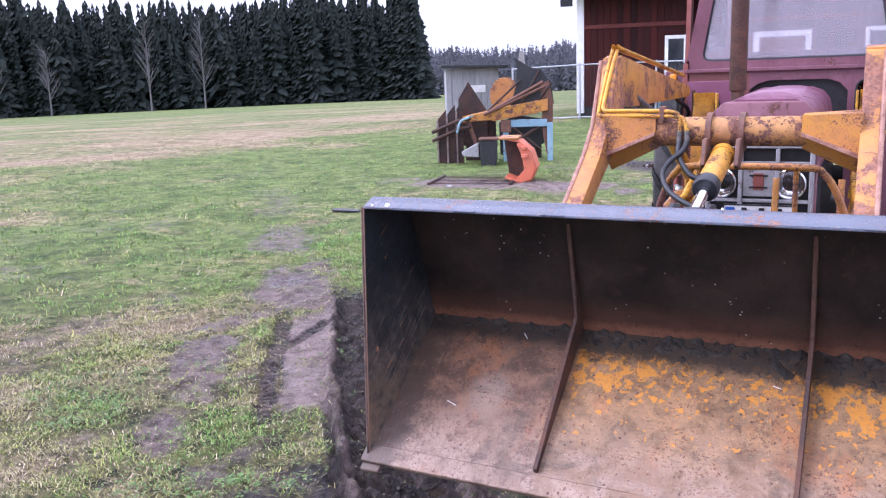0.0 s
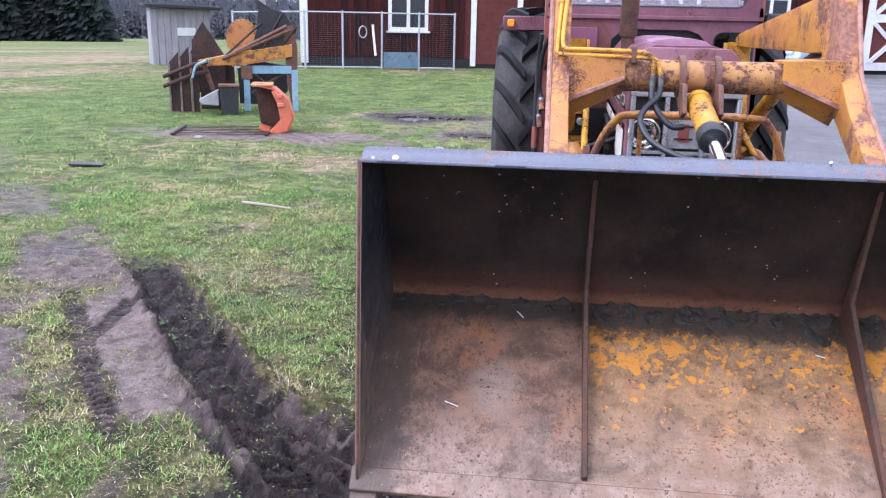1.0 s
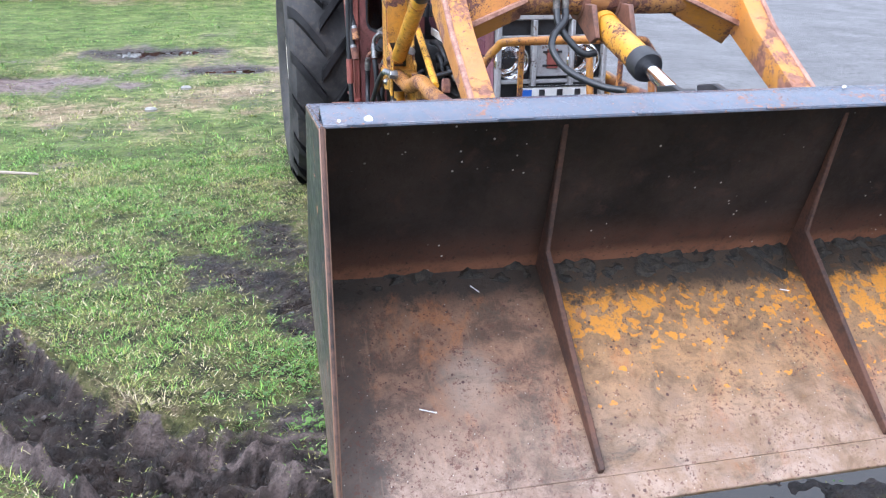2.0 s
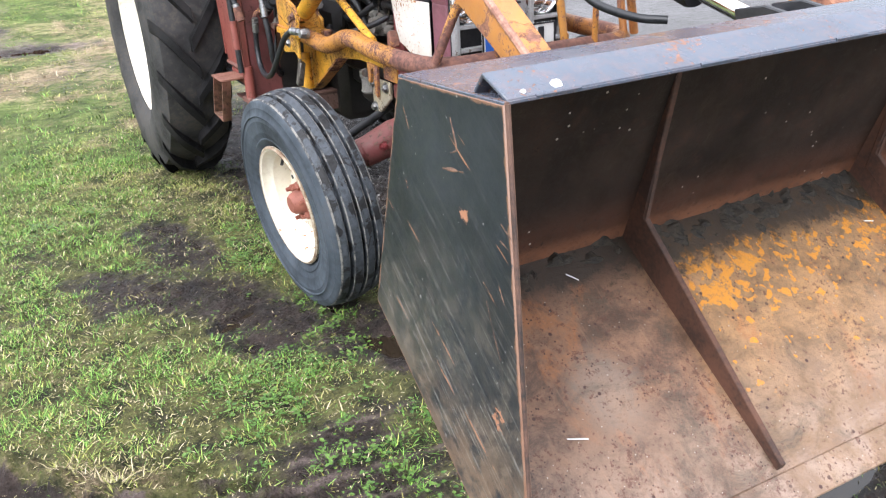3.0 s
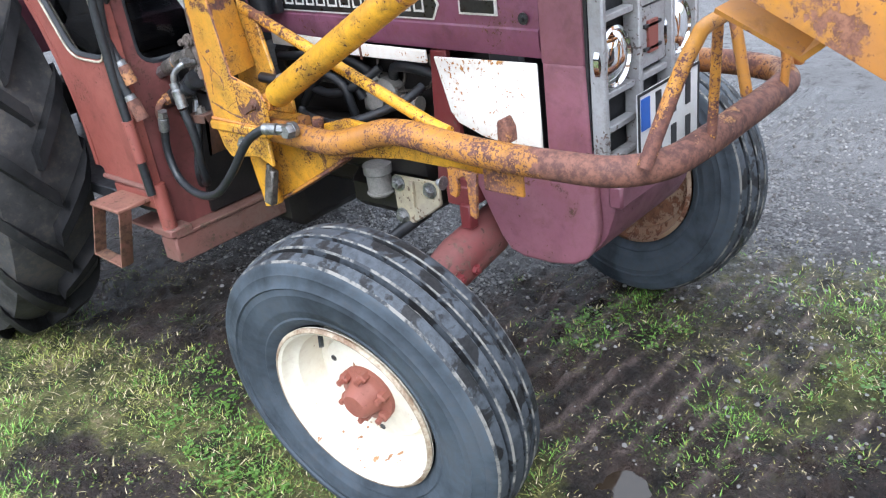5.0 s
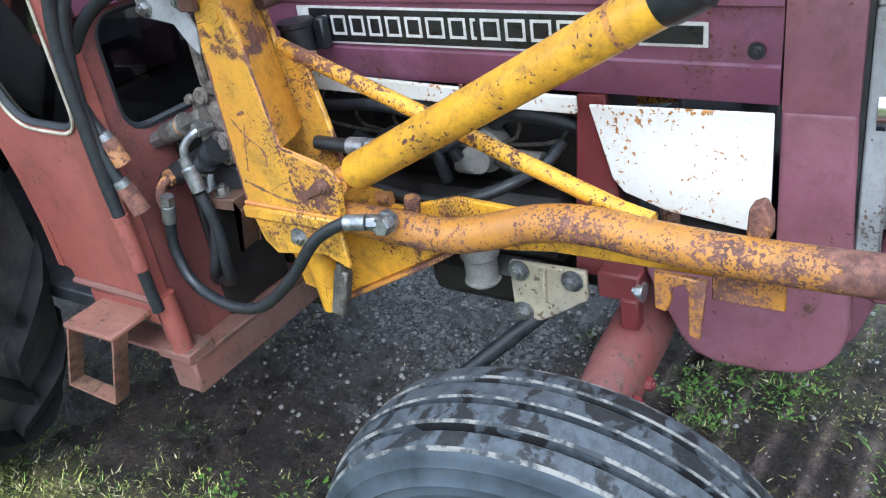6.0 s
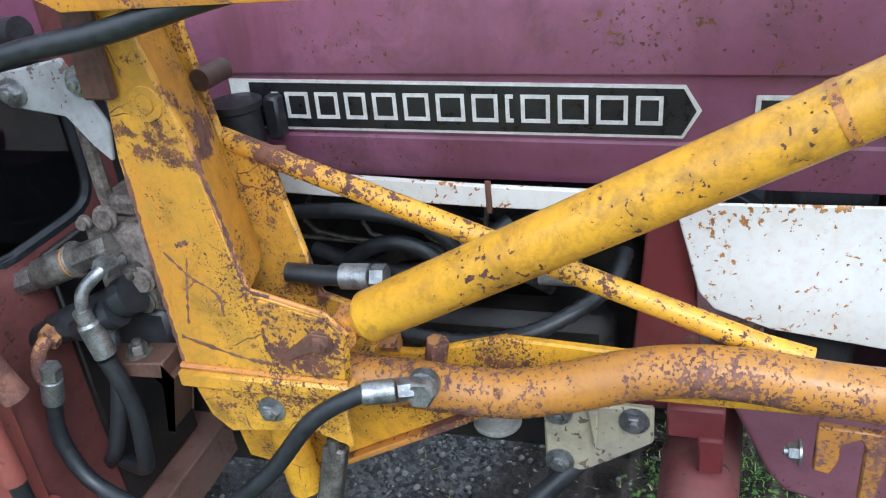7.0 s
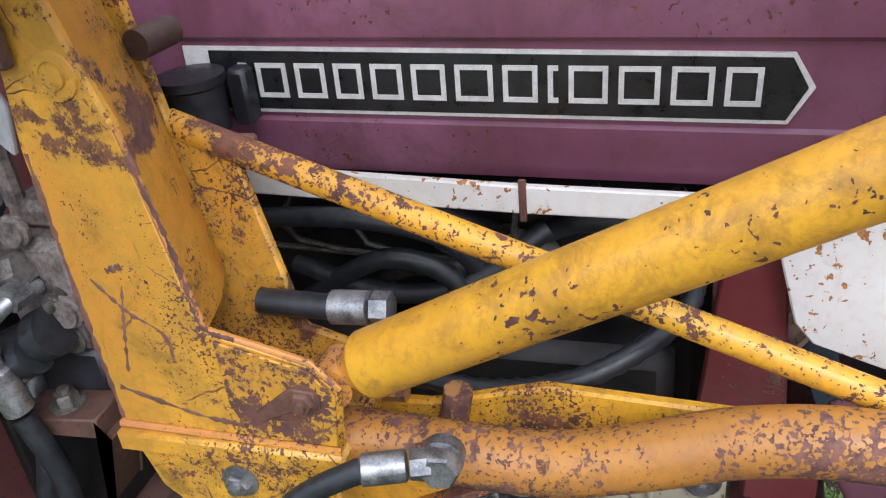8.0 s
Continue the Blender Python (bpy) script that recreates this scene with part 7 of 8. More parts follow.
    for pts in ([(-0.42, 5.15, 1.02), (-0.43, 5.0, 1.03), (-0.42, 4.9, 1.0), (-0.40, 4.86, 0.92)], [(-0.40, 5.1, 0.95), (-0.42, 4.98, 0.93), (-0.42, 4.88, 0.95), (-0.38, 4.8, 1.0)], [(-0.39, 5.12, 0.88), (-0.43, 4.98, 0.98), (-0.43, 4.9, 0.96), (-0.42, 4.88, 0.88)]):
        part("engine_hose", shape((tube, spline(pts, 6), 0.012, 10)), HOSE, tr)
    # bracket beside the post, tank neck, plates
    br = part("white_bracket", shape((prism, [(5.335, 1.300), (5.235, 1.318), (5.196, 1.240), (5.205, 1.195), (5.225, 1.215), (5.250, 1.250), (5.325, 1.262)], "x", -0.648, -0.640, 0.002)), GREY_TRIM, tr, "pale grey hose bracket with rusty joint")
    for y, z in ((5.310, 1.28), (5.215, 1.292)):
        part("bolt", shape((hexbolt, (-0.648, y, z), (-1, 0, 0), 0.0125, 0.012)), STEEL, br)
    part("clamp_plate", shape((box, (-0.665, 5.165, 1.275), (-0.652, 5.205, 1.42), 0.003)), RUST_DARK, tr)
    part("filler_neck", shape((lathe, [(0, 0), (0.032, 0), (0.032, 0.048), (0.036, 0.051), (0.036, 0.060), (0, 0.064)], Matrix.Translation((-0.45, 5.150, 1.140)), 26)), HOSE, tr, "black filler neck")
    part("neck_bracket", shape((box, (-0.44, 5.095, 1.14), (-0.415, 5.118, 1.20), 0.004)), BLACK_METAL, tr)
    part("air_hose", shape((tube, spline([(-0.62, 5.30, 1.34), (-0.61, 5.36, 1.335), (-0.56, 5.42, 1.32)], 5), 0.02, 14)), HOSE, tr)
    part("lower_bracket", shape((prism, [(5.315, 0.905), (5.215, 0.915), (5.215, 0.895), (5.235, 0.80), (5.228, 0.80), (5.205, 0.89), (5.315, 0.885)], "x", -0.66, -0.61, 0.002)), RUST_DARK, tr)
    part("bolt", shape((hexbolt, (-0.635, 5.265, 0.91), (0, 0, 1), 0.013, 0.016)), STEEL_OLD, tr)


PLATE_WHITE = plain("plate_white", (0.70, 0.71, 0.70), (0.78, 0.78, 0.77), 0.4)
PLATE_BLUE = plain("plate_blue", (0.02, 0.10, 0.45), (0.03, 0.13, 0.52), 0.4)
BADGE_WHITE = plain("badge_white", (0.55, 0.54, 0.52), (0.74, 0.73, 0.70), 0.4, 0.0, 60)
BADGE_BLACK = plain("badge_black", (0.008, 0.009, 0.011), (0.022, 0.023, 0.024), 0.35, 0.0, 50)
tractor = build_tractor()
build_cab(tractor)
build_hydraulics(tractor)

# ---- woods ----
def spruce(verts, faces, x, y, z, h, r, n=21, limbs=8):
    """One spruce: whorls of drooping, ragged branches on a thin trunk."""
    b = len(verts)
    for k in range(4):
        verts.append((x + 0.02 * h * math.cos(k * 1.57), y + 0.02 * h * math.sin(k * 1.57), z))
    verts.append((x, y, z + h))
    faces += [(b + k, b + (k + 1) % 4, b + 4) for k in range(4)]
    for i in range(n):
        u = (i + rng.uniform(-0.4, 0.4)) / n
        zz = z + h * (0.05 + 0.94 * u)
        rr = r * (1 - u) ** 0.8 * rng.uniform(0.65, 1.2) + 0.012 * h
        m = limbs if u < 0.7 else limbs * 5 // 8
        a0 = rng.random() * 6.28
        for k in range(m):
            a = a0 + 2 * math.pi * (k + rng.uniform(-0.4, 0.4)) / m
            q = rr * rng.uniform(0.5, 1.35)
            w = 0.20 * q + 0.006 * h
            c, s = math.cos(a), math.sin(a)
            t = len(verts)
            dz = h * rng.uniform(0.02, 0.055)
            verts += [(x, y, zz + dz), (x + 0.55 * q * c - w * s, y + 0.55 * q * s + w * c, zz - 0.15 * q), (x + q * c, y + q * s, zz - rng.uniform(0.15, 0.55) * q), (x + 0.55 * q * c + w * s, y + 0.55 * q * s - w * c, zz - 0.2 * q - dz)]
            faces += [(t, t + 1, t + 2), (t, t + 2, t + 3)]


def mesh_stuff(name, verts, faces, mat, label, category, kind="stuff"):
    me = bpy.data.meshes.new(name)
    me.from_pydata(verts, [], faces)
    me.materials.append(mat)
    return tagged(new(name, me), label, category, "", kind)


def spruce_mat(name, a, b):
    k = Mat(name)
    return k.done(k.mix(k.island(), a, b), 0.8, 0.0, None, 0, 0, 0.2)


def woods():
    verts, faces = [], []
    for i in range(1250):
        az = radians(rng.uniform(28.3, 74))
        row = rng.random()
        d = 150 + 42 * row
        if az < radians(30):
            d = 150 + 6 * row
        x, y = 0.25 - d * math.sin(az), 0.36 + d * math.cos(az)
        h = rng.uniform(12.5, 21.5) * (1 + 0.16 * row) * (0.92 + 0.12 * noise.noise(Vector((az * 9, 0, 2))))
        spruce(verts, faces, x, y, ground_z(x, y) - 0.3, h, h * rng.uniform(0.11, 0.19), *((44, 13) if az < radians(36) and row < 0.45 else (24, 8)))
    mesh_stuff("spruce_wood", verts, faces, spruce_mat("spruce_needles", (0.014, 0.021, 0.018), (0.028, 0.038, 0.033)), "dark spruce wood along the edge of the field", "forest")
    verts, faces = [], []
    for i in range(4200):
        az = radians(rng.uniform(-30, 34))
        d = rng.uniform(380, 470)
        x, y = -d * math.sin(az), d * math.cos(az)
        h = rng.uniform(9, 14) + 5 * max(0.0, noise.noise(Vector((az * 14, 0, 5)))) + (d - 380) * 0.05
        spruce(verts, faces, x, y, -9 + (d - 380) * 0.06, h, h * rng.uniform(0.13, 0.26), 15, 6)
    # the haze of distance is put into the trees' pale grey-blue
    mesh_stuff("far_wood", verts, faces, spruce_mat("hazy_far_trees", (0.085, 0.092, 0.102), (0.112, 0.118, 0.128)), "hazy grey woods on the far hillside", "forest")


def bare_tree(x, y, h, seed):
    """A leafless birch: trunk, limbs and fine twigs."""
    r0 = random.Random(seed)
    t = thing("bare_tree", (x, y, ground_z(x, y)), "leafless grey birch at the edge of the wood", "tree", "bare trees by the wood")
    z = ground_z(x, y)
    bm = bmesh.new()
    tube(bm, [(x, y, z - 0.2), (x + 0.1, y, z + h * 0.5), (x + 0.2, y, z + h)], [0.16, 0.10, 0.02], 6)
    part("trunk", bm, BIRCH, t)
    limbs, twigs = bmesh.new(), bmesh.new()
    for i in range(34):
        u = 0.22 + 0.75 * i / 34
        a = r0.random() * 6.28
        p = Vector((x + 0.15 * u, y, z + h * u))
        ln = h * 0.30 * (1.1 - u) * r0.uniform(0.7, 1.2) + 0.4
        q = p + Vector((math.cos(a) * ln * 0.6, math.sin(a) * ln * 0.6, ln * 0.85))
        tube(limbs, [p, (p + q) / 2 + Vector((0, 0, -0.05)), q], [0.045, 0.03, 0.012], 4)
        for j in range(14):
            s = p.lerp(q, r0.uniform(0.25, 1))
            a2 = a + r0.uniform(-1.4, 1.4)
            l2 = r0.uniform(0.5, 1.3)
            tube(twigs, [s, s + Vector((math.cos(a2) * l2 * 0.6, math.sin(a2) * l2 * 0.6, l2 * 0.7))], [0.013, 0.006], 3, False)
    part("limbs", limbs, BIRCH, t)
    part("twigs", twigs, BIRCH, t)


BIRCH = plain("birch_bark", (0.085, 0.082, 0.085), (0.17, 0.165, 0.165), 0.85, 0.0, 8, 0.004)
woods()
for i, (az, d, h) in enumerate(((45.5, 140, 13.5), (42.2, 142, 13.5), (55.5, 120, 10), (57.0, 122, 8.5), (51.3, 143, 10), (54.2, 128, 11), (58.5, 118, 9))):
    bare_tree(-d * math.sin(radians(az)), d * math.cos(radians(az)), h, i)


# ---- barn, kennel fence, shed ----
BARN_RED = painted("falu_red_boards", (0.105, 0.020, 0.016), (0.13, 0.030, 0.022), (0.05, 0.02, 0.016), (0.08, 0.03, 0.022), 0.2, 0.1, 12, 0.5, 0.85, 0.5)
WHITE_WOOD = plain("white_painted_wood", (0.66, 0.66, 0.66), (0.78, 0.78, 0.77), 0.6, 0.0, 6, 0.001)
DARK_ROOM = plain("dark_interior", (0.012, 0.012, 0.014), (0.02, 0.02, 0.022), 0.8)
GALV = plain("galvanised_tube", (0.36, 0.38, 0.40), (0.48, 0.50, 0.52), 0.5, 0.4, 20, 0.0005)
PANE_SKY = plain("window_pane_dark", (0.02, 0.022, 0.026), (0.03, 0.033, 0.038), 0.06, 0.0, 3, 0.0001)


def boards_mat():
    k = Mat("red_barn_boards")
    n1, n2 = k.noise(2.0, 5, 0.65, 0.0, None, (1, 1, 0.15)), k.noise(25, 5, 0.7, 0.0, None, (1, 1, 0.08))
    col = k.mix(k.rand(), (0.020, 0.007, 0.007), (0.060, 0.012, 0.010))
    col = k.mix(k.math("MULTIPLY", k.ramp(n1, 0.4, 0.7), 0.6), col, (0.024, 0.009, 0.009))
    return k.done(col, 0.85, 0.0, n2, 0.003, 0.6, 0.2)


BARN_C, BARN_A = (-6.6, 22.6), 14.0


def barn():
    gz = ground_z(*BARN_C)
    m = Matrix.Translation((*BARN_C, gz)) @ pose(0, 0, 0, 0, 0, BARN_A)
    b = thing("barn", (*BARN_C, gz), "long red timber barn with white window and door frames", "barn", "")
    opens = [(1.88, 2.92, 0.95, 2.03, "window"), (4.05, 5.42, 0.12, 2.02, "door"), (6.66, 7.75, 0.95, 2.03, "window"), (9.2, 10.3, 0.95, 2.03, "window"), (11.8, 12.9, 0.95, 2.03, "window"), (15.2, 18.6, 0.1, 2.95, "gate"), (20.4, 21.5, 0.95, 2.03, "window"), (23.5, 24.6, 0.95, 2.03, "window")]
    planks = boards_mat()
    x, top = -0.18, 3.3
    while x < 30:
        w = 0.17
        spans = [(0.28, top)]
        for a, c, z0, z1, _ in opens:
            if x + w > a and x < c:
                spans = [(0.28, z0), (z1, top)] if z0 > 0.3 else [(z1, top)]
        for z0, z1 in spans:
            if z1 - z0 > 0.05:
                o = rng.uniform(-0.006, 0.006)
                part("board", shape((box, (x + 0.006, -0.03 + o, z0), (x + w - 0.006, 0.0 + o, z1), 0, m)), planks, b, "", False)
        x += w
    part("wall", shape((box, (-0.32, 0.005, 0.25), (30, 0.15, 3.3), 0, m), (box, (-0.34, 0.02, 0.25), (-0.19, 9.0, 3.3), 0, m)), BARN_RED, b)
    # added strip below the boards, darker than the wall
    part("plinth", shape((box, (-0.34, -0.01, -0.6), (30, 0.25, 0.27), 0.01, m)), DARK_ROOM, b, "dark strip added below the boards")
    part("corner_board", shape((box, (-0.38, -0.06, 0.1), (-0.18, 0.12, 3.3), 0.01, m)), WHITE_WOOD, b, "white corner board")
    part("band_board", shape((box, (-0.18, -0.055, 2.28), (30, -0.035, 2.38), 0.004, m)), BARN_RED, b)
    part("roof", shape((prism, [(-0.6, 3.12), (4.5, 6.3), (9.6, 3.12), (9.6, 3.22), (4.5, 6.45), (-0.6, 3.24)], "x", -0.70, 30.4)), RUST_DARK, b, "dark sheet roof")
    for o in b.children:
        if o.name.startswith("roof"):
            o.matrix_basis = o.matrix_basis @ m
    part("gable_board", shape((box, (-0.74, -0.66, 2.85), (-0.44, -0.5, 3.22), 0.01, m)), DARK_ROOM, b)
    for a, c, z0, z1, kind in opens:
        if kind == "window":
            w = part("window", shape((box, (a, -0.07, z0), (c, -0.02, z0 + 0.09), 0.004, m), (box, (a, -0.07, z1 - 0.09), (c, -0.02, z1), 0.004, m), (box, (a, -0.07, z0 + 0.09), (a + 0.09, -0.02, z1 - 0.09), 0.004, m), (box, (c - 0.09, -0.07, z0 + 0.09), (c, -0.02, z1 - 0.09), 0.004, m)), WHITE_WOOD, b, "white window frame")
            part("mullion", shape((box, ((a + c) / 2 - 0.045, -0.065, z0 + 0.09), ((a + c) / 2 + 0.045, -0.02, z1 - 0.09), 0.004, m)), WHITE_WOOD, w)
            part("sill", shape((box, (a - 0.05, -0.12, z0 - 0.05), (c + 0.05, -0.02, z0 - 0.002), 0.004, m)), WHITE_WOOD, w)
            for p, q in ((a + 0.09, (a + c) / 2 - 0.045), ((a + c) / 2 + 0.045, c - 0.09)):
                part("pane", shape((box, (p, -0.035, z0 + 0.09), (q, -0.028, z1 - 0.09), 0, m)), PANE_SKY, w)
        elif kind == "door":
            d = part("door", shape((box, (a + 0.14, -0.04, z0), (c - 0.14, -0.0, z1 - 0.14), 0.004, m)), BARN_RED, b, "dark red plank door")
            for p, q, u, v in ((a, a + 0.14, z0 - 0.05, z1), (c - 0.14, c, z0 - 0.05, z1), (a + 0.14, c - 0.14, z1 - 0.14, z1)):
                part("door_casing", shape((box, (p, -0.08, u), (q, -0.01, v), 0.004, m)), WHITE_WOOD, d, "white door casing")
        else:
            d = part("gate", shape((box, (a, -0.05, z0), (c, -0.0, z1), 0.004, m)), BARN_RED, b, "red double gate with white cross bracing")
            h = (a + c) / 2
            for p, q in ((a, h - 0.02), (h + 0.02, c)):
                for u0, v0, u1, v1 in ((p, z0, p + 0.22, z1), (q - 0.22, z0, q, z1), (p + 0.22, z1 - 0.22, q - 0.22, z1), (p + 0.22, z0, q - 0.22, z0 + 0.22), (p + 0.22, (z0 + z1) / 2 - 0.11, q - 0.22, (z0 + z1) / 2 + 0.11)):
                    part("gate_board", shape((box, (u0, -0.085, v0), (u1, -0.055, v1), 0.003, m)), WHITE_WOOD, d, "white gate board")
                for z_a, z_b in ((z0 + 0.22, (z0 + z1) / 2 - 0.11), ((z0 + z1) / 2 + 0.11, z1 - 0.22)):
                    for s0, s1 in ((z_a, z_b), (z_b, z_a)):
                        pa, pb = m @ Vector((p + 0.22, -0.07, s0)), m @ Vector((q - 0.22, -0.07, s1))
                        part("cross_brace", shape((tube, [pa, pb], 0.075, 4)), WHITE_WOOD, d, "white cross brace")
    return b


WIRE = plain("dull_fence_wire", (0.10, 0.105, 0.11), (0.18, 0.185, 0.19), 0.6, 0.3, 20, 0.0002)


def kennel_fence():
    """Galvanised panels with wire mesh, in front of the barn."""
    dx, dy = math.cos(radians(14)), math.sin(radians(14))
    P = lambda l: (-6.66 + l * dx, 21.6 + l * dy)
    f = thing("kennel_fence", (-5, 23.8, ground_z(-5, 23.8)), "galvanised kennel fence panels with wire mesh and a gate", "fence", "")
    stops = [-1.66, 0.06, 0.99, 1.96, 2.89, 3.79]
    for l in stops:
        x, y = P(l)
        z = ground_z(x, y)
        part("post", shape((tube, [(x, y, z - 0.2), (x, y, z + 1.42)], 0.026, 10)), GALV, f, "galvanised post")
    for a, b in zip(stops, stops[1:]):
        (x0, y0), (x1, y1) = P(a), P(b)
        z0, z1 = ground_z(x0, y0), ground_z(x1, y1)
        for h in (0.06, 1.38):
            part("rail", shape((tube, [(x0, y0, z0 + h), (x1, y1, z1 + h)], 0.018, 8)), GALV, f)
        bm = bmesh.new()
        n = max(2, int((b - a) / 0.09))
        for i in range(1, n):
            t = i / n
            x, y, z = x0 + (x1 - x0) * t, y0 + (y1 - y0) * t, z0 + (z1 - z0) * t
            tube(bm, [(x, y, z + 0.06), (x, y, z + 1.38)], 0.0016, 3, False)
        for i in range(1, 27):
            h = 0.06 + 1.32 * i / 27
            tube(bm, [(x0, y0, z0 + h), (x1, y1, z1 + h)], 0.0019, 3, False)
        part("mesh_panel", bm, WIRE, f, "welded wire mesh")
    (x0, y0), (x1, y1) = P(1.99), P(2.86)
    z = ground_z(x0, y0)
    bm = bmesh.new()
    v = [bm.verts.new(p) for p in ((x0 + 0.02, y0 - 0.03, z + 0.06), (x1 + 0.02, y1 - 0.03, z + 0.06), (x1 + 0.02, y1 - 0.03, z + 0.44), (x0 + 0.02, y0 - 0.03, z + 0.44))]
    fa = bm.faces.new(v)
    bmesh.ops.solidify(bm, geom=[fa], thickness=0.012)
    part("kick_panel", bm, BLUE_PAINT, f, "pale blue kick panel of the gate")
    # side run back to the wall
    x, y = P(3.79)
    part("rail", shape((tube, [(x, y, ground_z(x, y) + 1.38), (x - 0.2, y + 0.95, ground_z(x, y) + 1.38)], 0.018, 8)), GALV, f)
    # things hanging on the mesh and lying inside
    x, y = P(1.5)
    hook_ = thing("hanging_basket", (x, y - 0.06, ground_z(x, y) + 0.92), "small wire ring hanging on the fence", "ring", "")
    part("ring", shape((tube, [(x + 0.12 * math.cos(a) * 0.63, y - 0.06 + 0.12 * math.cos(a) * 0.77, ground_z(x, y) + 0.92 + 0.14 * math.sin(a)) for a in np.linspace(0, 6.283, 20)], 0.016, 6)), GALV, hook_)
    x, y = P(1.74)
    stick = thing("leaning_pole", (x, y - 0.05, ground_z(x, y)), "pale wooden pole leaning on the fence", "pole", "")
    part("pole", shape((tube, [(x + 0.08, y - 0.08, ground_z(x, y) + 0.35), (x, y - 0.05, ground_z(x, y) + 1.1)], 0.03, 8)), WHITE_WOOD, stick)


def shed():
    s = thing("pump_shed", (-12.0, 26.6, ground_z(-12.0, 26.6)), "small grey weathered timber shed with a black flat roof", "shed", "")
    m = Matrix.Translation((-12.0, 26.6, ground_z(-12.0, 26.6))) @ pose(0, 0, 0, 0, 0, 30) @ Matrix.Diagonal((1.18, 1.18, 1.18, 1))
    grey = plain("weathered_grey_boards", (0.22, 0.22, 0.23), (0.36, 0.36, 0.37), 0.85, 0.0, 7, 0.003, (1, 1, 0.15))
    part("wall", shape((box, (-0.72, -0.6, -0.3), (0.72, 0.6, 1.42), 0.01, m)), grey, s)
    for i in range(9):
        part("board", shape((box, (-0.735 + i * 0.163, -0.63, 0.0), (-0.735 + i * 0.163 + 0.155, -0.60, 1.40), 0.004, m)), grey, s)
    part("roof", shape((box, (-0.92, -0.85, 1.42), (0.92, 0.85, 1.50), 0.01, m @ pose(0, 0, 0, 0, 2, 0))), BLACK_METAL, s, "black felt roof")
    part("hatch", shape((box, (-0.1, -0.655, 0.75), (0.35, -0.632, 0.95), 0.004, m)), WHITE_WOOD, s)


barn()
kennel_fence()
shed()

# ---- old implements on the grass ----
PILE = Matrix.Translation((-5.6, 13.6, -0.02)) @ pose(0, 0, 0, 0, 0, 19.9) @ Matrix.Diagonal((0.86, 0.95, 1.02, 1))


def pm(bm):
    bmesh.ops.transform(bm, matrix=PILE, verts=bm.verts[:])
    return bm


def quad_plate(bm, pts, y, t=0.02):
    """An upright flat plate, its outline in (across, up), at depth y."""
    prism(bm, pts, "y", y, y + t, 0.004)


PILE_RUST = plain("black_brown_rust", (0.014, 0.008, 0.007), (0.070, 0.032, 0.022), 0.75, 0.0, 5, 0.003)
PILE_EDGE = plain("worn_blade_edge", (0.10, 0.065, 0.055), (0.28, 0.22, 0.20), 0.65, 0.0, 5, 0.002)
RUST_YELLOW = painted("dull_orange_drum", (0.42, 0.17, 0.03), (0.35, 0.13, 0.03), (0.12, 0.05, 0.03), (0.18, 0.08, 0.04), 0.7, 0.6, 25, 0.5, 0.6)


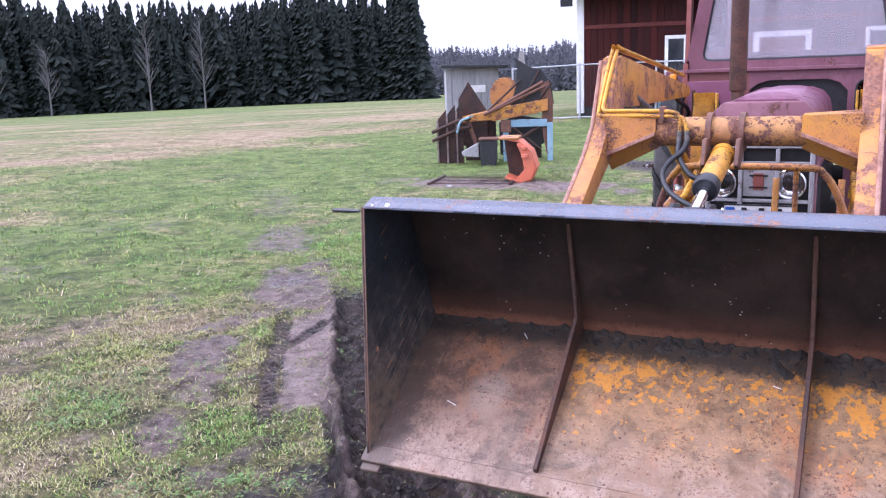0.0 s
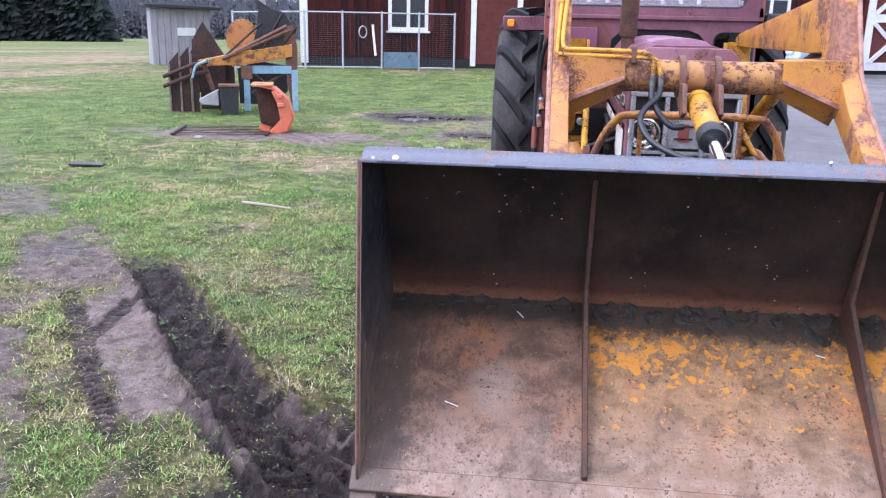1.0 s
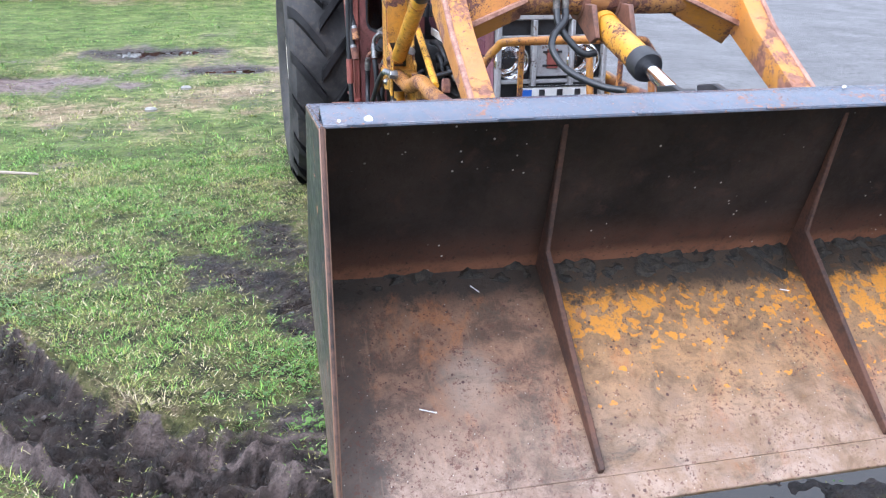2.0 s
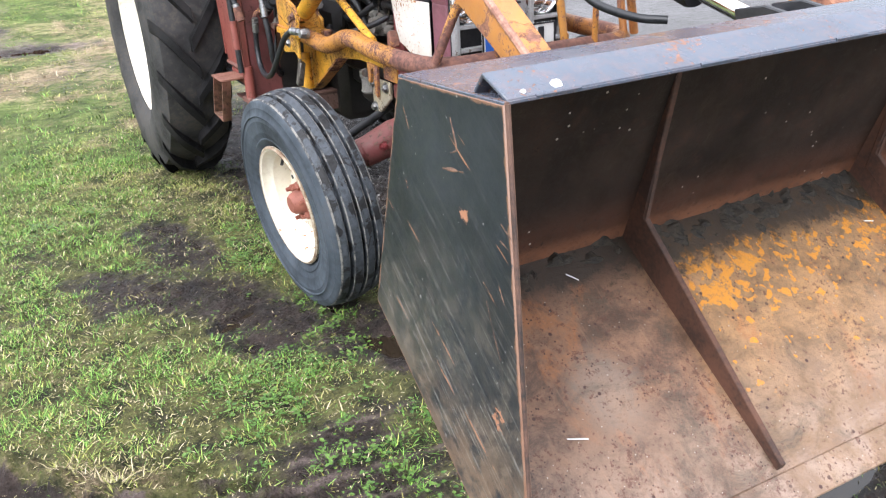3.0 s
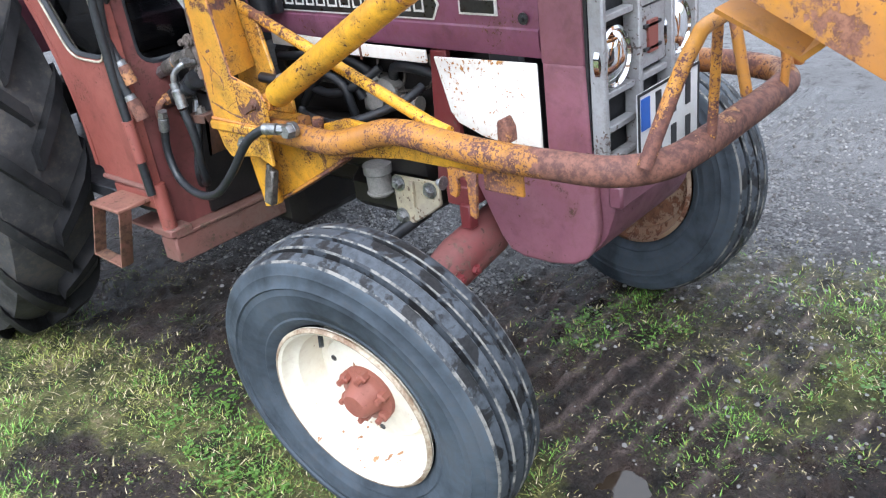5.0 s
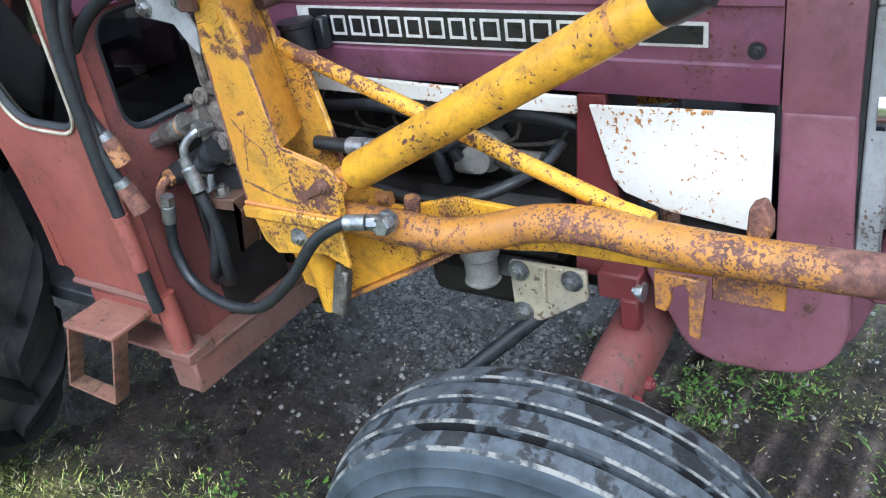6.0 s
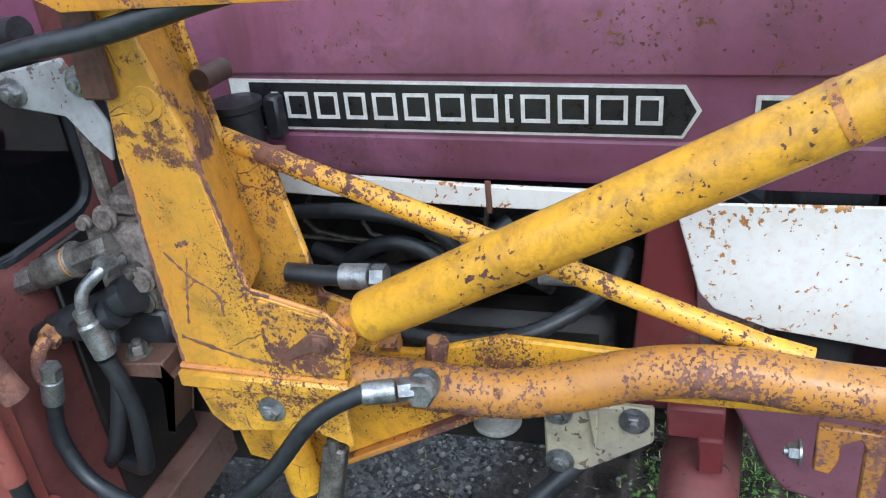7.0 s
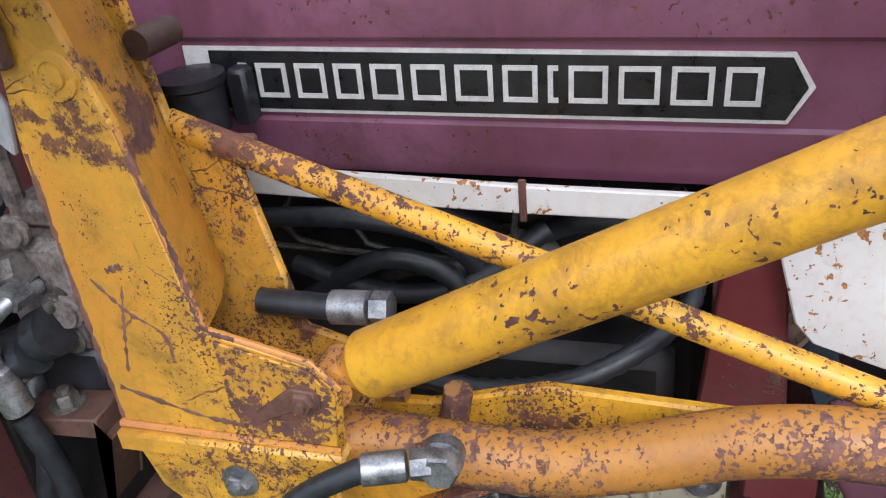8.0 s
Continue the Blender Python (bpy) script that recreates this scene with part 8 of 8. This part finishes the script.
def implements():
    p = PILE @ Vector((-0.65, 0, 0))
    a = thing("snow_plough", tuple(p), "rusty brown plough blades with bent steel arms", "plough", "")
    for x, w, h, t in ((-1.02, 0.17, 0.92, 0.25), (-0.83, 0.16, 1.0, 0.22), (-0.64, 0.12, 1.08, 0.2)):
        part("blade", pm(shape((quad_plate, [(x, 0), (x + w, 0.02), (x + w, h), (x, h - 0.16)], -0.1, 0.05))), PILE_RUST, a, "rusty plough blade")
        part("blade_edge", pm(shape((box, (x - 0.02, -0.14, 0.0), (x + 0.015, -0.10, h - 0.18), 0.004))), PILE_EDGE, a)
    part("mouldboard", pm(shape((quad_plate, [(-0.66, 0.30), (-0.62, 1.08), (-0.42, 1.36), (-0.04, 0.84), (-0.06, 0.42), (-0.3, 0.3)], 0.15, 0.03))), PILE_RUST, a, "brown mouldboard")
    # dark plate put in for the shadow low behind the blades
    part("shadow_plate", pm(shape((quad_plate, [(-0.52, 0.0), (-0.5, 0.75), (0.1, 0.70), (0.12, 0.05)], 0.25, 0.03))), PILE_RUST, a)
    for z in (0.48, 0.62):
        part("arm", pm(shape((tube, [(-1.12, -0.2, z - 0.06), (-0.6, -0.25, z + 0.12), (-0.35, -0.2, z + 0.16)], 0.03, 8))), PILE_RUST, a)
    part("strap", pm(shape((tube, spline([(-0.62, -0.28, 0.55), (-0.55, -0.3, 0.72), (-0.42, -0.3, 0.78), (-0.30, -0.28, 0.82)], 4), 0.022, 8))), BLUE_PAINT, a, "pale blue strap")
    part("prop", pm(shape((tube, [(-0.42, -0.15, 0.75), (-0.22, -0.1, 0.2)], 0.04, 8))), RUST_MID, a)

    p = PILE @ Vector((0.5, 0.2, 0))
    b = thing("hay_crane", tuple(p), "old yellow boom with a black frame on pale blue legs", "crane", "")
    part("boom", pm(shape((prism, [(-0.52, 0.70), (-0.52, 0.80), (0.2, 0.92), (1.14, 1.05), (1.14, 0.86), (0.2, 0.74)], "y", -0.12, 0.0, 0.008))), YELLOW_WORN, b, "rusty yellow boom")
    for o in (0, 0.06):
        part("boom_rod", pm(shape((tube, [(-0.1, -0.16, 0.82), (1.05 + o, -0.16, 1.32 - o)], 0.026, 8))), RUST_MID, b, "thin rusty rod")
    part("mast", pm(shape((quad_plate, [(1.04, 0.45), (1.0, 1.28), (1.16, 1.34), (1.24, 1.0), (1.22, 0.3), (1.12, 0.1)], -0.05, 0.12))), RUST_MID, b, "brown mast")
    part("black_sheet", pm(shape((quad_plate, [(0.40, 0.92), (0.52, 1.25), (0.56, 1.55), (0.49, 1.73), (0.62, 1.66), (0.80, 1.56), (1.02, 1.52), (1.14, 1.36), (1.08, 0.92)], -0.02, 0.03))), BLACK_METAL, b, "black sheet-metal shield")
    part("shield_back", pm(shape((quad_plate, [(1.08, 0.9), (1.06, 1.46), (1.20, 1.32), (1.26, 0.95)], 0.25, 0.03))), BLACK_METAL, b)
    part("shield_tip", pm(shape((quad_plate, [(0.56, 1.55), (0.60, 1.82), (0.68, 1.84), (0.72, 1.55)], 0.12, 0.02))), CAST, b)
    # toothed drum, half behind the shield
    ring = []
    for i in range(44):
        q = 0.31 if i % 2 else 0.27
        ring.append((q * math.cos(2 * math.pi * i / 44), q * math.sin(2 * math.pi * i / 44)))
    bm = shape((prism, ring, "y", -0.10, 0.10, 0.004))
    bmesh.ops.transform(bm, matrix=pose(0.28, 0.50, 1.10, 0, 0, -25), verts=bm.verts[:])
    part("drum", pm(bm), RUST_YELLOW, b, "toothed orange-yellow drum")
    for x in (0.26, 1.12):
        part("leg", pm(shape((box, (x, -0.1, 0.0), (x + 0.11, 0.02, 0.66), 0.008))), BLUE_PAINT, b, "pale blue leg")
    part("leg_bar", pm(shape((box, (0.37, -0.09, 0.60), (1.12, 0.0, 0.72), 0.008))), BLUE_PAINT, b, "pale blue cross bar")
    part("leg_head", pm(shape((box, (0.22, -0.12, 0.52), (0.42, 0.0, 0.72), 0.01))), RUST_MID, b)
    part("back_leg", pm(shape((box, (0.75, 0.4, 0.0), (1.0, 0.6, 0.62), 0.02))), PILE_RUST, b)
    # added black plate stands for the darkness between the legs
    part("leg_shade_plate", pm(shape((quad_plate, [(0.18, 0.12), (0.16, 0.66), (0.52, 0.78), (1.10, 0.70), (1.06, 0.30), (0.62, 0.10)], 0.30, 0.03))), BLACK_METAL, b, "black plate standing for the dark between the legs")
    for x0, z0, x1, z1, r in ((0.38, 0.30, 1.02, 0.62, 0.028), (0.42, 0.62, 1.0, 0.22, 0.020), (-0.05, 0.86, 0.62, 1.36, 0.018), (0.9, 0.95, 1.22, 1.30, 0.022), (0.62, 0.96, 0.98, 1.50, 0.020)):
        part("stay", pm(shape((tube, [(x0, -0.07, z0), (x1, -0.04, z1)], r, 7))), PILE_RUST, b)
    part("boom_flange", pm(shape((box, (0.25, -0.135, 0.725), (1.14, -0.122, 0.765), 0.003, pose(0, 0, 0, 0, -7.5, 0) @ pose(-0.09, 0, -0.03)))), RUST_YELLOW, b)

    p = PILE @ Vector((-0.25, -0.5, 0))
    c = thing("black_hopper", tuple(p), "small black steel hopper with a grey chute", "hopper", "")
    part("hopper_body", pm(shape((prism, [(-0.14, 0.0), (0.14, 0.0), (0.17, 0.45), (-0.16, 0.45)], "y", -0.6, -0.3, 0.01))), BLACK_METAL, c)
    part("chute", pm(shape((prism, [(-0.52, 0.25), (-0.18, 0.40), (-0.18, 0.16), (-0.48, 0.18)], "y", -0.55, -0.35, 0.01))), GREY_TRIM, c)
    part("rim", pm(shape((box, (-0.18, -0.63, 0.44), (0.18, -0.28, 0.47), 0.006))), RUST_MID, c)

    # red-orange scoop lying on a rusty grate
    m = Matrix.Translation((-4.22, 11.50, ground_z(-4.22, 11.50))) @ pose(0, 0, 0, 0, 0, 15) @ Matrix.Diagonal((0.86, 0.9, 0.93, 1))
    s = thing("digger_scoop", tuple(m.translation), "red-orange digger scoop standing open on its back", "scoop", "")
    sc = lambda bm: (bmesh.ops.transform(bm, matrix=m, verts=bm.verts[:]), bm)[1]
    prof = [(-0.30, 0.66), (0.02, 0.60), (0.20, 0.45), (0.28, 0.22), (0.20, 0.05), (0.04, 0.0), (-0.22, 0.09)]
    part("shell", sc(shape((plate, prof, "y", -0.25, 0.25, 0.02))), RED_ORANGE, s, "red-orange curved shell")
    part("cheek", sc(shape((prism, prof, "y", 0.25, 0.27, 0.003))), PILE_RUST, s)
    part("cheek", sc(shape((prism, [(0.02, 0.60), (0.20, 0.45), (0.28, 0.22), (0.20, 0.05), (0.04, 0.0), (-0.05, 0.05), (0.10, 0.20), (0.06, 0.42), (-0.02, 0.58)], "y", -0.28, -0.25, 0.003))), RED_ORANGE, s, "red-orange cheek plate")
    part("lip", sc(shape((box, (-0.33, -0.27, 0.645), (0.0, 0.27, 0.675), 0.006))), RUST_TUBE, s)
    for z in (0.50, 0.38):
        part("lug", sc(shape((box, (0.06, -0.34, z), (0.16, -0.28, z + 0.05), 0.006))), RED_ORANGE, s)

    q = Matrix.Translation((-4.85, 11.35, ground_z(-4.85, 11.35) + 0.015)) @ pose(0, 0, 0, 0, 0, 12)
    g = thing("steel_grate", tuple(q.translation), "rusty steel bar grate lying flat in the mud", "grate", "")
    for i in range(6):
        bm = shape((box, (-0.6, -0.42 + i * 0.16, 0.0), (0.6, -0.392 + i * 0.16, 0.008), 0.002))
        bmesh.ops.transform(bm, matrix=q, verts=bm.verts[:])
        part("bar", bm, PILE_RUST, g)
    for x in (-0.6, 0.56):
        bm = shape((box, (x, -0.45, -0.01), (x + 0.04, 0.45, 0.02), 0.004))
        bmesh.ops.transform(bm, matrix=q, verts=bm.verts[:])
        part("cross_bar", bm, PILE_RUST, g)


implements()


def small_finds():
    z = ground_z(-5.25, 8.65)
    a = thing("black_scrap", (-5.25, 8.65, z), "flat black strip of scrap lying in the grass", "scrap", "")
    part("strip", shape((box, (-0.16, -0.045, -0.01), (0.16, 0.045, 0.012), 0.004, Matrix.Translation((-5.20, 8.50, z + 0.02)) @ pose(0, 0, 0, 4, 3, 15))), BLACK_METAL, a)
    z = ground_z(-2.9, 7.0)
    b = thing("fallen_stick", (-2.9, 7.0, z), "thin pale stick lying in the grass", "stick", "")
    part("stick", shape((tube, [(-3.10, 7.08, z + 0.03), (-2.88, 7.0, z + 0.035), (-2.66, 6.95, z + 0.025)], [0.014, 0.012, 0.008], 7)), plain("pale_stick", (0.28, 0.23, 0.18), (0.4, 0.34, 0.27), 0.8), b)
    for x, y in ((-2.15, 9.2), (-4.9, 10.6), (-1.9, 10.4)):
        z = ground_z(x, y)
        c = thing("pale_stone", (x, y, z), "pale stone lying in the grass", "stone", "stones in the grass")
        part("stone", shape((lathe, [(0, -0.02), (0.05, -0.01), (0.058, 0.012), (0.04, 0.03), (0, 0.035)], Matrix.Translation((x, y, z + 0.01)) @ Matrix.Diagonal((1, 0.6, 1, 1)), 9)), CAST, c)


small_finds()


def vehicle(name, m, paint, label, category, van):
    """A parked vehicle, its nose along local +x."""
    v = thing(name, tuple(m.translation), label, category, "")
    put = lambda bm: (bmesh.ops.transform(bm, matrix=m, verts=bm.verts[:]), bm)[1]
    if van:
        prof = [(-2.4, 0.35), (-2.45, 1.0), (-2.35, 1.90), (-2.2, 1.97), (0.8, 1.97), (1.2, 1.85), (1.75, 1.15), (2.4, 0.98), (2.48, 0.6), (2.4, 0.35)]
        win = [[(0.35, 1.15), (0.35, 1.72), (0.95, 1.72), (1.45, 1.15)]]
        half = 0.92
    else:
        prof = [(-2.05, 0.30), (-2.12, 0.75), (-1.95, 0.98), (-1.55, 1.02), (-1.0, 1.42), (0.25, 1.45), (1.0, 1.0), (1.95, 0.85), (2.1, 0.6), (2.05, 0.30)]
        win = [[(-1.35, 1.02), (-0.92, 1.36), (-0.35, 1.38), (-0.35, 1.02)], [(-0.28, 1.02), (-0.28, 1.38), (0.2, 1.38), (0.75, 1.02)]]
        half = 0.84
    part("body", put(shape((prism, prof, "y", -half, half, 0.07, 3))), paint, v)
    for w in win:
        for s in (-1, 1):
            part("window", put(shape((prism, w, "y", s * (half + 0.002), s * (half + 0.010), 0.0))), PANE_SKY, v, "dark side window")
    a, b = (prof[5], prof[6])
    d = Vector((b[0] - a[0], b[1] - a[1]))
    n = Vector((d.y, -d.x)).normalized() * -0.012
    q = [(a[0] + d.x * 0.1, a[1] + d.y * 0.1), (a[0] + d.x * 0.92, a[1] + d.y * 0.92)]
    part("windscreen", put(shape((prism, [q[0], q[1], (q[1][0] + n.x, q[1][1] + n.y), (q[0][0] + n.x, q[0][1] + n.y)], "y", -half + 0.12, half - 0.12))), PANE_SKY, v, "windscreen reflecting the sky")
    for x in (-1.45 if not van else -1.6, 1.35 if not van else 1.6):
        for s in (-1, 1):
            w = part("wheel", put(shape((lathe, [(0.2, 0.08), (0.31, 0.09), (0.32, 0.05), (0.32, -0.05), (0.31, -0.09), (0.2, -0.08), (0.2, 0.08)], axis_to((x, s * (half - 0.07), 0.32), (0, s, 0)), 28))), TYRE, v)
            part("rim", put(shape((lathe, [(0.2, 0.06), (0.19, 0.08), (0.06, 0.05), (0, 0.06)], axis_to((x, s * (half - 0.07), 0.32), (0, s, 0)), 20))), STEEL, w)
    part("bumper", put(shape((box, (prof[-1][0] - 0.1, -half + 0.05, 0.32), (prof[-1][0] + 0.10, half - 0.05, 0.55), 0.04, None, 2))), BLACK_METAL, v)
    for s in (-1, 1):
        part("headlight", put(shape((box, (prof[-2][0] - 0.22, s * half * 0.62 - 0.16, 0.62), (prof[-2][0] + 0.01, s * half * 0.62 + 0.16, 0.78), 0.03, None, 2))), LAMP_GLASS, v)
    if van:
        for i in range(6):
            part("lettering_bar", put(shape((box, (-1.3 + i * 0.26, half + 0.002, 1.0), (-1.14 + i * 0.26, half + 0.008, 1.25), 0.0))), BLACK_METAL, v)
            part("lettering_bar", put(shape((box, (-1.3 + i * 0.26, -half - 0.008, 1.0), (-1.14 + i * 0.26, -half - 0.002, 1.25), 0.0))), BLACK_METAL, v)
    return v


CAR_WHITE = plain("white_car_paint", (0.72, 0.73, 0.75), (0.76, 0.77, 0.79), 0.25, 0.0, 3, 0.0001)
CAR_BLUE = plain("pale_blue_car_paint", (0.34, 0.42, 0.50), (0.38, 0.46, 0.54), 0.25, 0.2, 3, 0.0001)
vehicle("parked_van", Matrix.Translation((11.6, 24.6, ground_z(11.6, 24.6))) @ pose(0, 0, 0, 0, 0, 222), CAR_WHITE, "white delivery van parked in the yard", "van", True)
vehicle("parked_car", Matrix.Translation((5.6, 23.4, ground_z(5.6, 23.4))) @ pose(0, 0, 0, 0, 0, 235), CAR_BLUE, "pale blue car parked by the barn", "car", False)

# ---- loose soil left in the bucket ----
SOIL = plain("dark_soil", (0.010, 0.009, 0.007), (0.058, 0.046, 0.034), 0.85, 0.0, 40, 0.006)


def bucket_soil():
    verts, faces = [], []
    r = random.Random(5)
    for _ in range(500):
        x = r.uniform(BX0 + 0.03, BX1 - 0.03)
        n = noise.noise(Vector((x * 3.0, 0, 6)))
        if min(abs(x - q) for q in RIBS) < 0.02:
            continue
        d = abs(r.gauss(0, 1)) * (0.065 + 0.035 * n) * (0.55 if x < -0.6 else 1.0)
        if d > 0.17:
            continue
        t = d / 0.616
        y, z = 3.045 - (3.045 - 2.555) * t, 0.692 - (0.692 - 0.350) * t
        s = r.uniform(0.003, 0.011) * (1.1 - d * 3)
        b = len(verts)
        m = Matrix.Translation((x, y, z + 0.3 * s)) @ Euler((r.random() * 6, r.random() * 6, 0)).to_matrix().to_4x4()
        for v in ((1, 0, 0), (-1, 0, 0), (0, 1, 0), (0, -1, 0), (0, 0, 0.8), (0, 0, -0.8)):
            verts.append(m @ (Vector(v) * s * r.uniform(0.7, 1.3)))
        for f in ((0, 2, 4), (2, 1, 4), (1, 3, 4), (3, 0, 4), (2, 0, 5), (1, 2, 5), (3, 1, 5), (0, 3, 5)):
            faces.append(tuple(b + i for i in f))
    # the bank itself, a ragged crust thinning out down the slope
    nx, nd = 150, 14
    row0 = len(verts)
    for i in range(nx):
        x = BX0 + 0.02 + (BX1 - BX0 - 0.04) * i / (nx - 1)
        wide = (0.125 + 0.06 * noise.noise(Vector((x * 4.0, 2, 6))) + 0.05 * noise.noise(Vector((x * 13.0, 5, 6)))) * (0.55 if x < -0.6 else 1.0)
        wide *= 1.0 - 0.75 * sstep(0.05, 0.0, min(abs(x - q) for q in RIBS))
        wide += 0.075 * math.exp(-((x + 0.895) / 0.03) ** 2) + 0.05 * math.exp(-((x - 0.05) / 0.035) ** 2)
        for j in range(nd):
            d = wide * j / (nd - 1)
            t = d / 0.616
            lump = 0.5 + 0.8 * noise.fractal(Vector((x * 26, d * 26, 3)), 0.7, 2.0, 3)
            hgt = 0.026 * lump * (1 - (j / (nd - 1)) ** 2) - 0.002
            verts.append(Vector((x, 3.045 - 0.49 * t - hgt * 0.57, 0.692 - 0.342 * t + hgt * 0.82)))
    for i in range(nx - 1):
        for j in range(nd - 1):
            a = row0 + i * nd + j
            faces.append((a, a + 1, a + nd + 1, a + nd))
    for _ in range(260):
        # crumbs on the floor
        x, t = r.uniform(BX0 + 0.05, BX1 - 0.05), r.uniform(0.2, 0.95)
        y, z = 3.045 - 0.49 * t, 0.692 - 0.342 * t
        s = r.uniform(0.0012, 0.004) * (2.2 if abs(x + 0.78) < 0.06 and 0.5 < t < 0.65 else 1.0)
        b = len(verts)
        for v in ((1, 0, 0), (-1, 0, 0), (0, 1, 0), (0, -1, 0), (0, 0, 0.8), (0, 0, -0.5)):
            verts.append(Vector((x, y, z)) + Vector(v) * s)
        for f in ((0, 2, 4), (2, 1, 4), (1, 3, 4), (3, 0, 4)):
            faces.append(tuple(b + i for i in f))
    return mesh_stuff("bucket_soil", verts, faces, SOIL, "dark crumbled soil caught in the fold of the bucket", "soil")


bucket_soil()


def stems():
    r = random.Random(9)
    for x, t, a, l in ((-0.80, 0.10, 0.9, 0.03), (-0.98, 0.62, 0.4, 0.04), (0.02, 0.25, 0.4, 0.025)):
        y, z = 3.03 - 0.49 * t, 0.70 - 0.342 * t
        s = thing("dry_stem", (x, y, z), "short pale stem lying in the bucket", "stem", "stems in the bucket")
        part("stem", shape((tube, [(x, y, z + 0.006), (x + l * math.cos(a), y - l * 0.8 * math.sin(a), z + 0.008 - l * 0.55 * math.sin(a))], 0.0014, 5)), WHITE_SPOT, s)


stems()
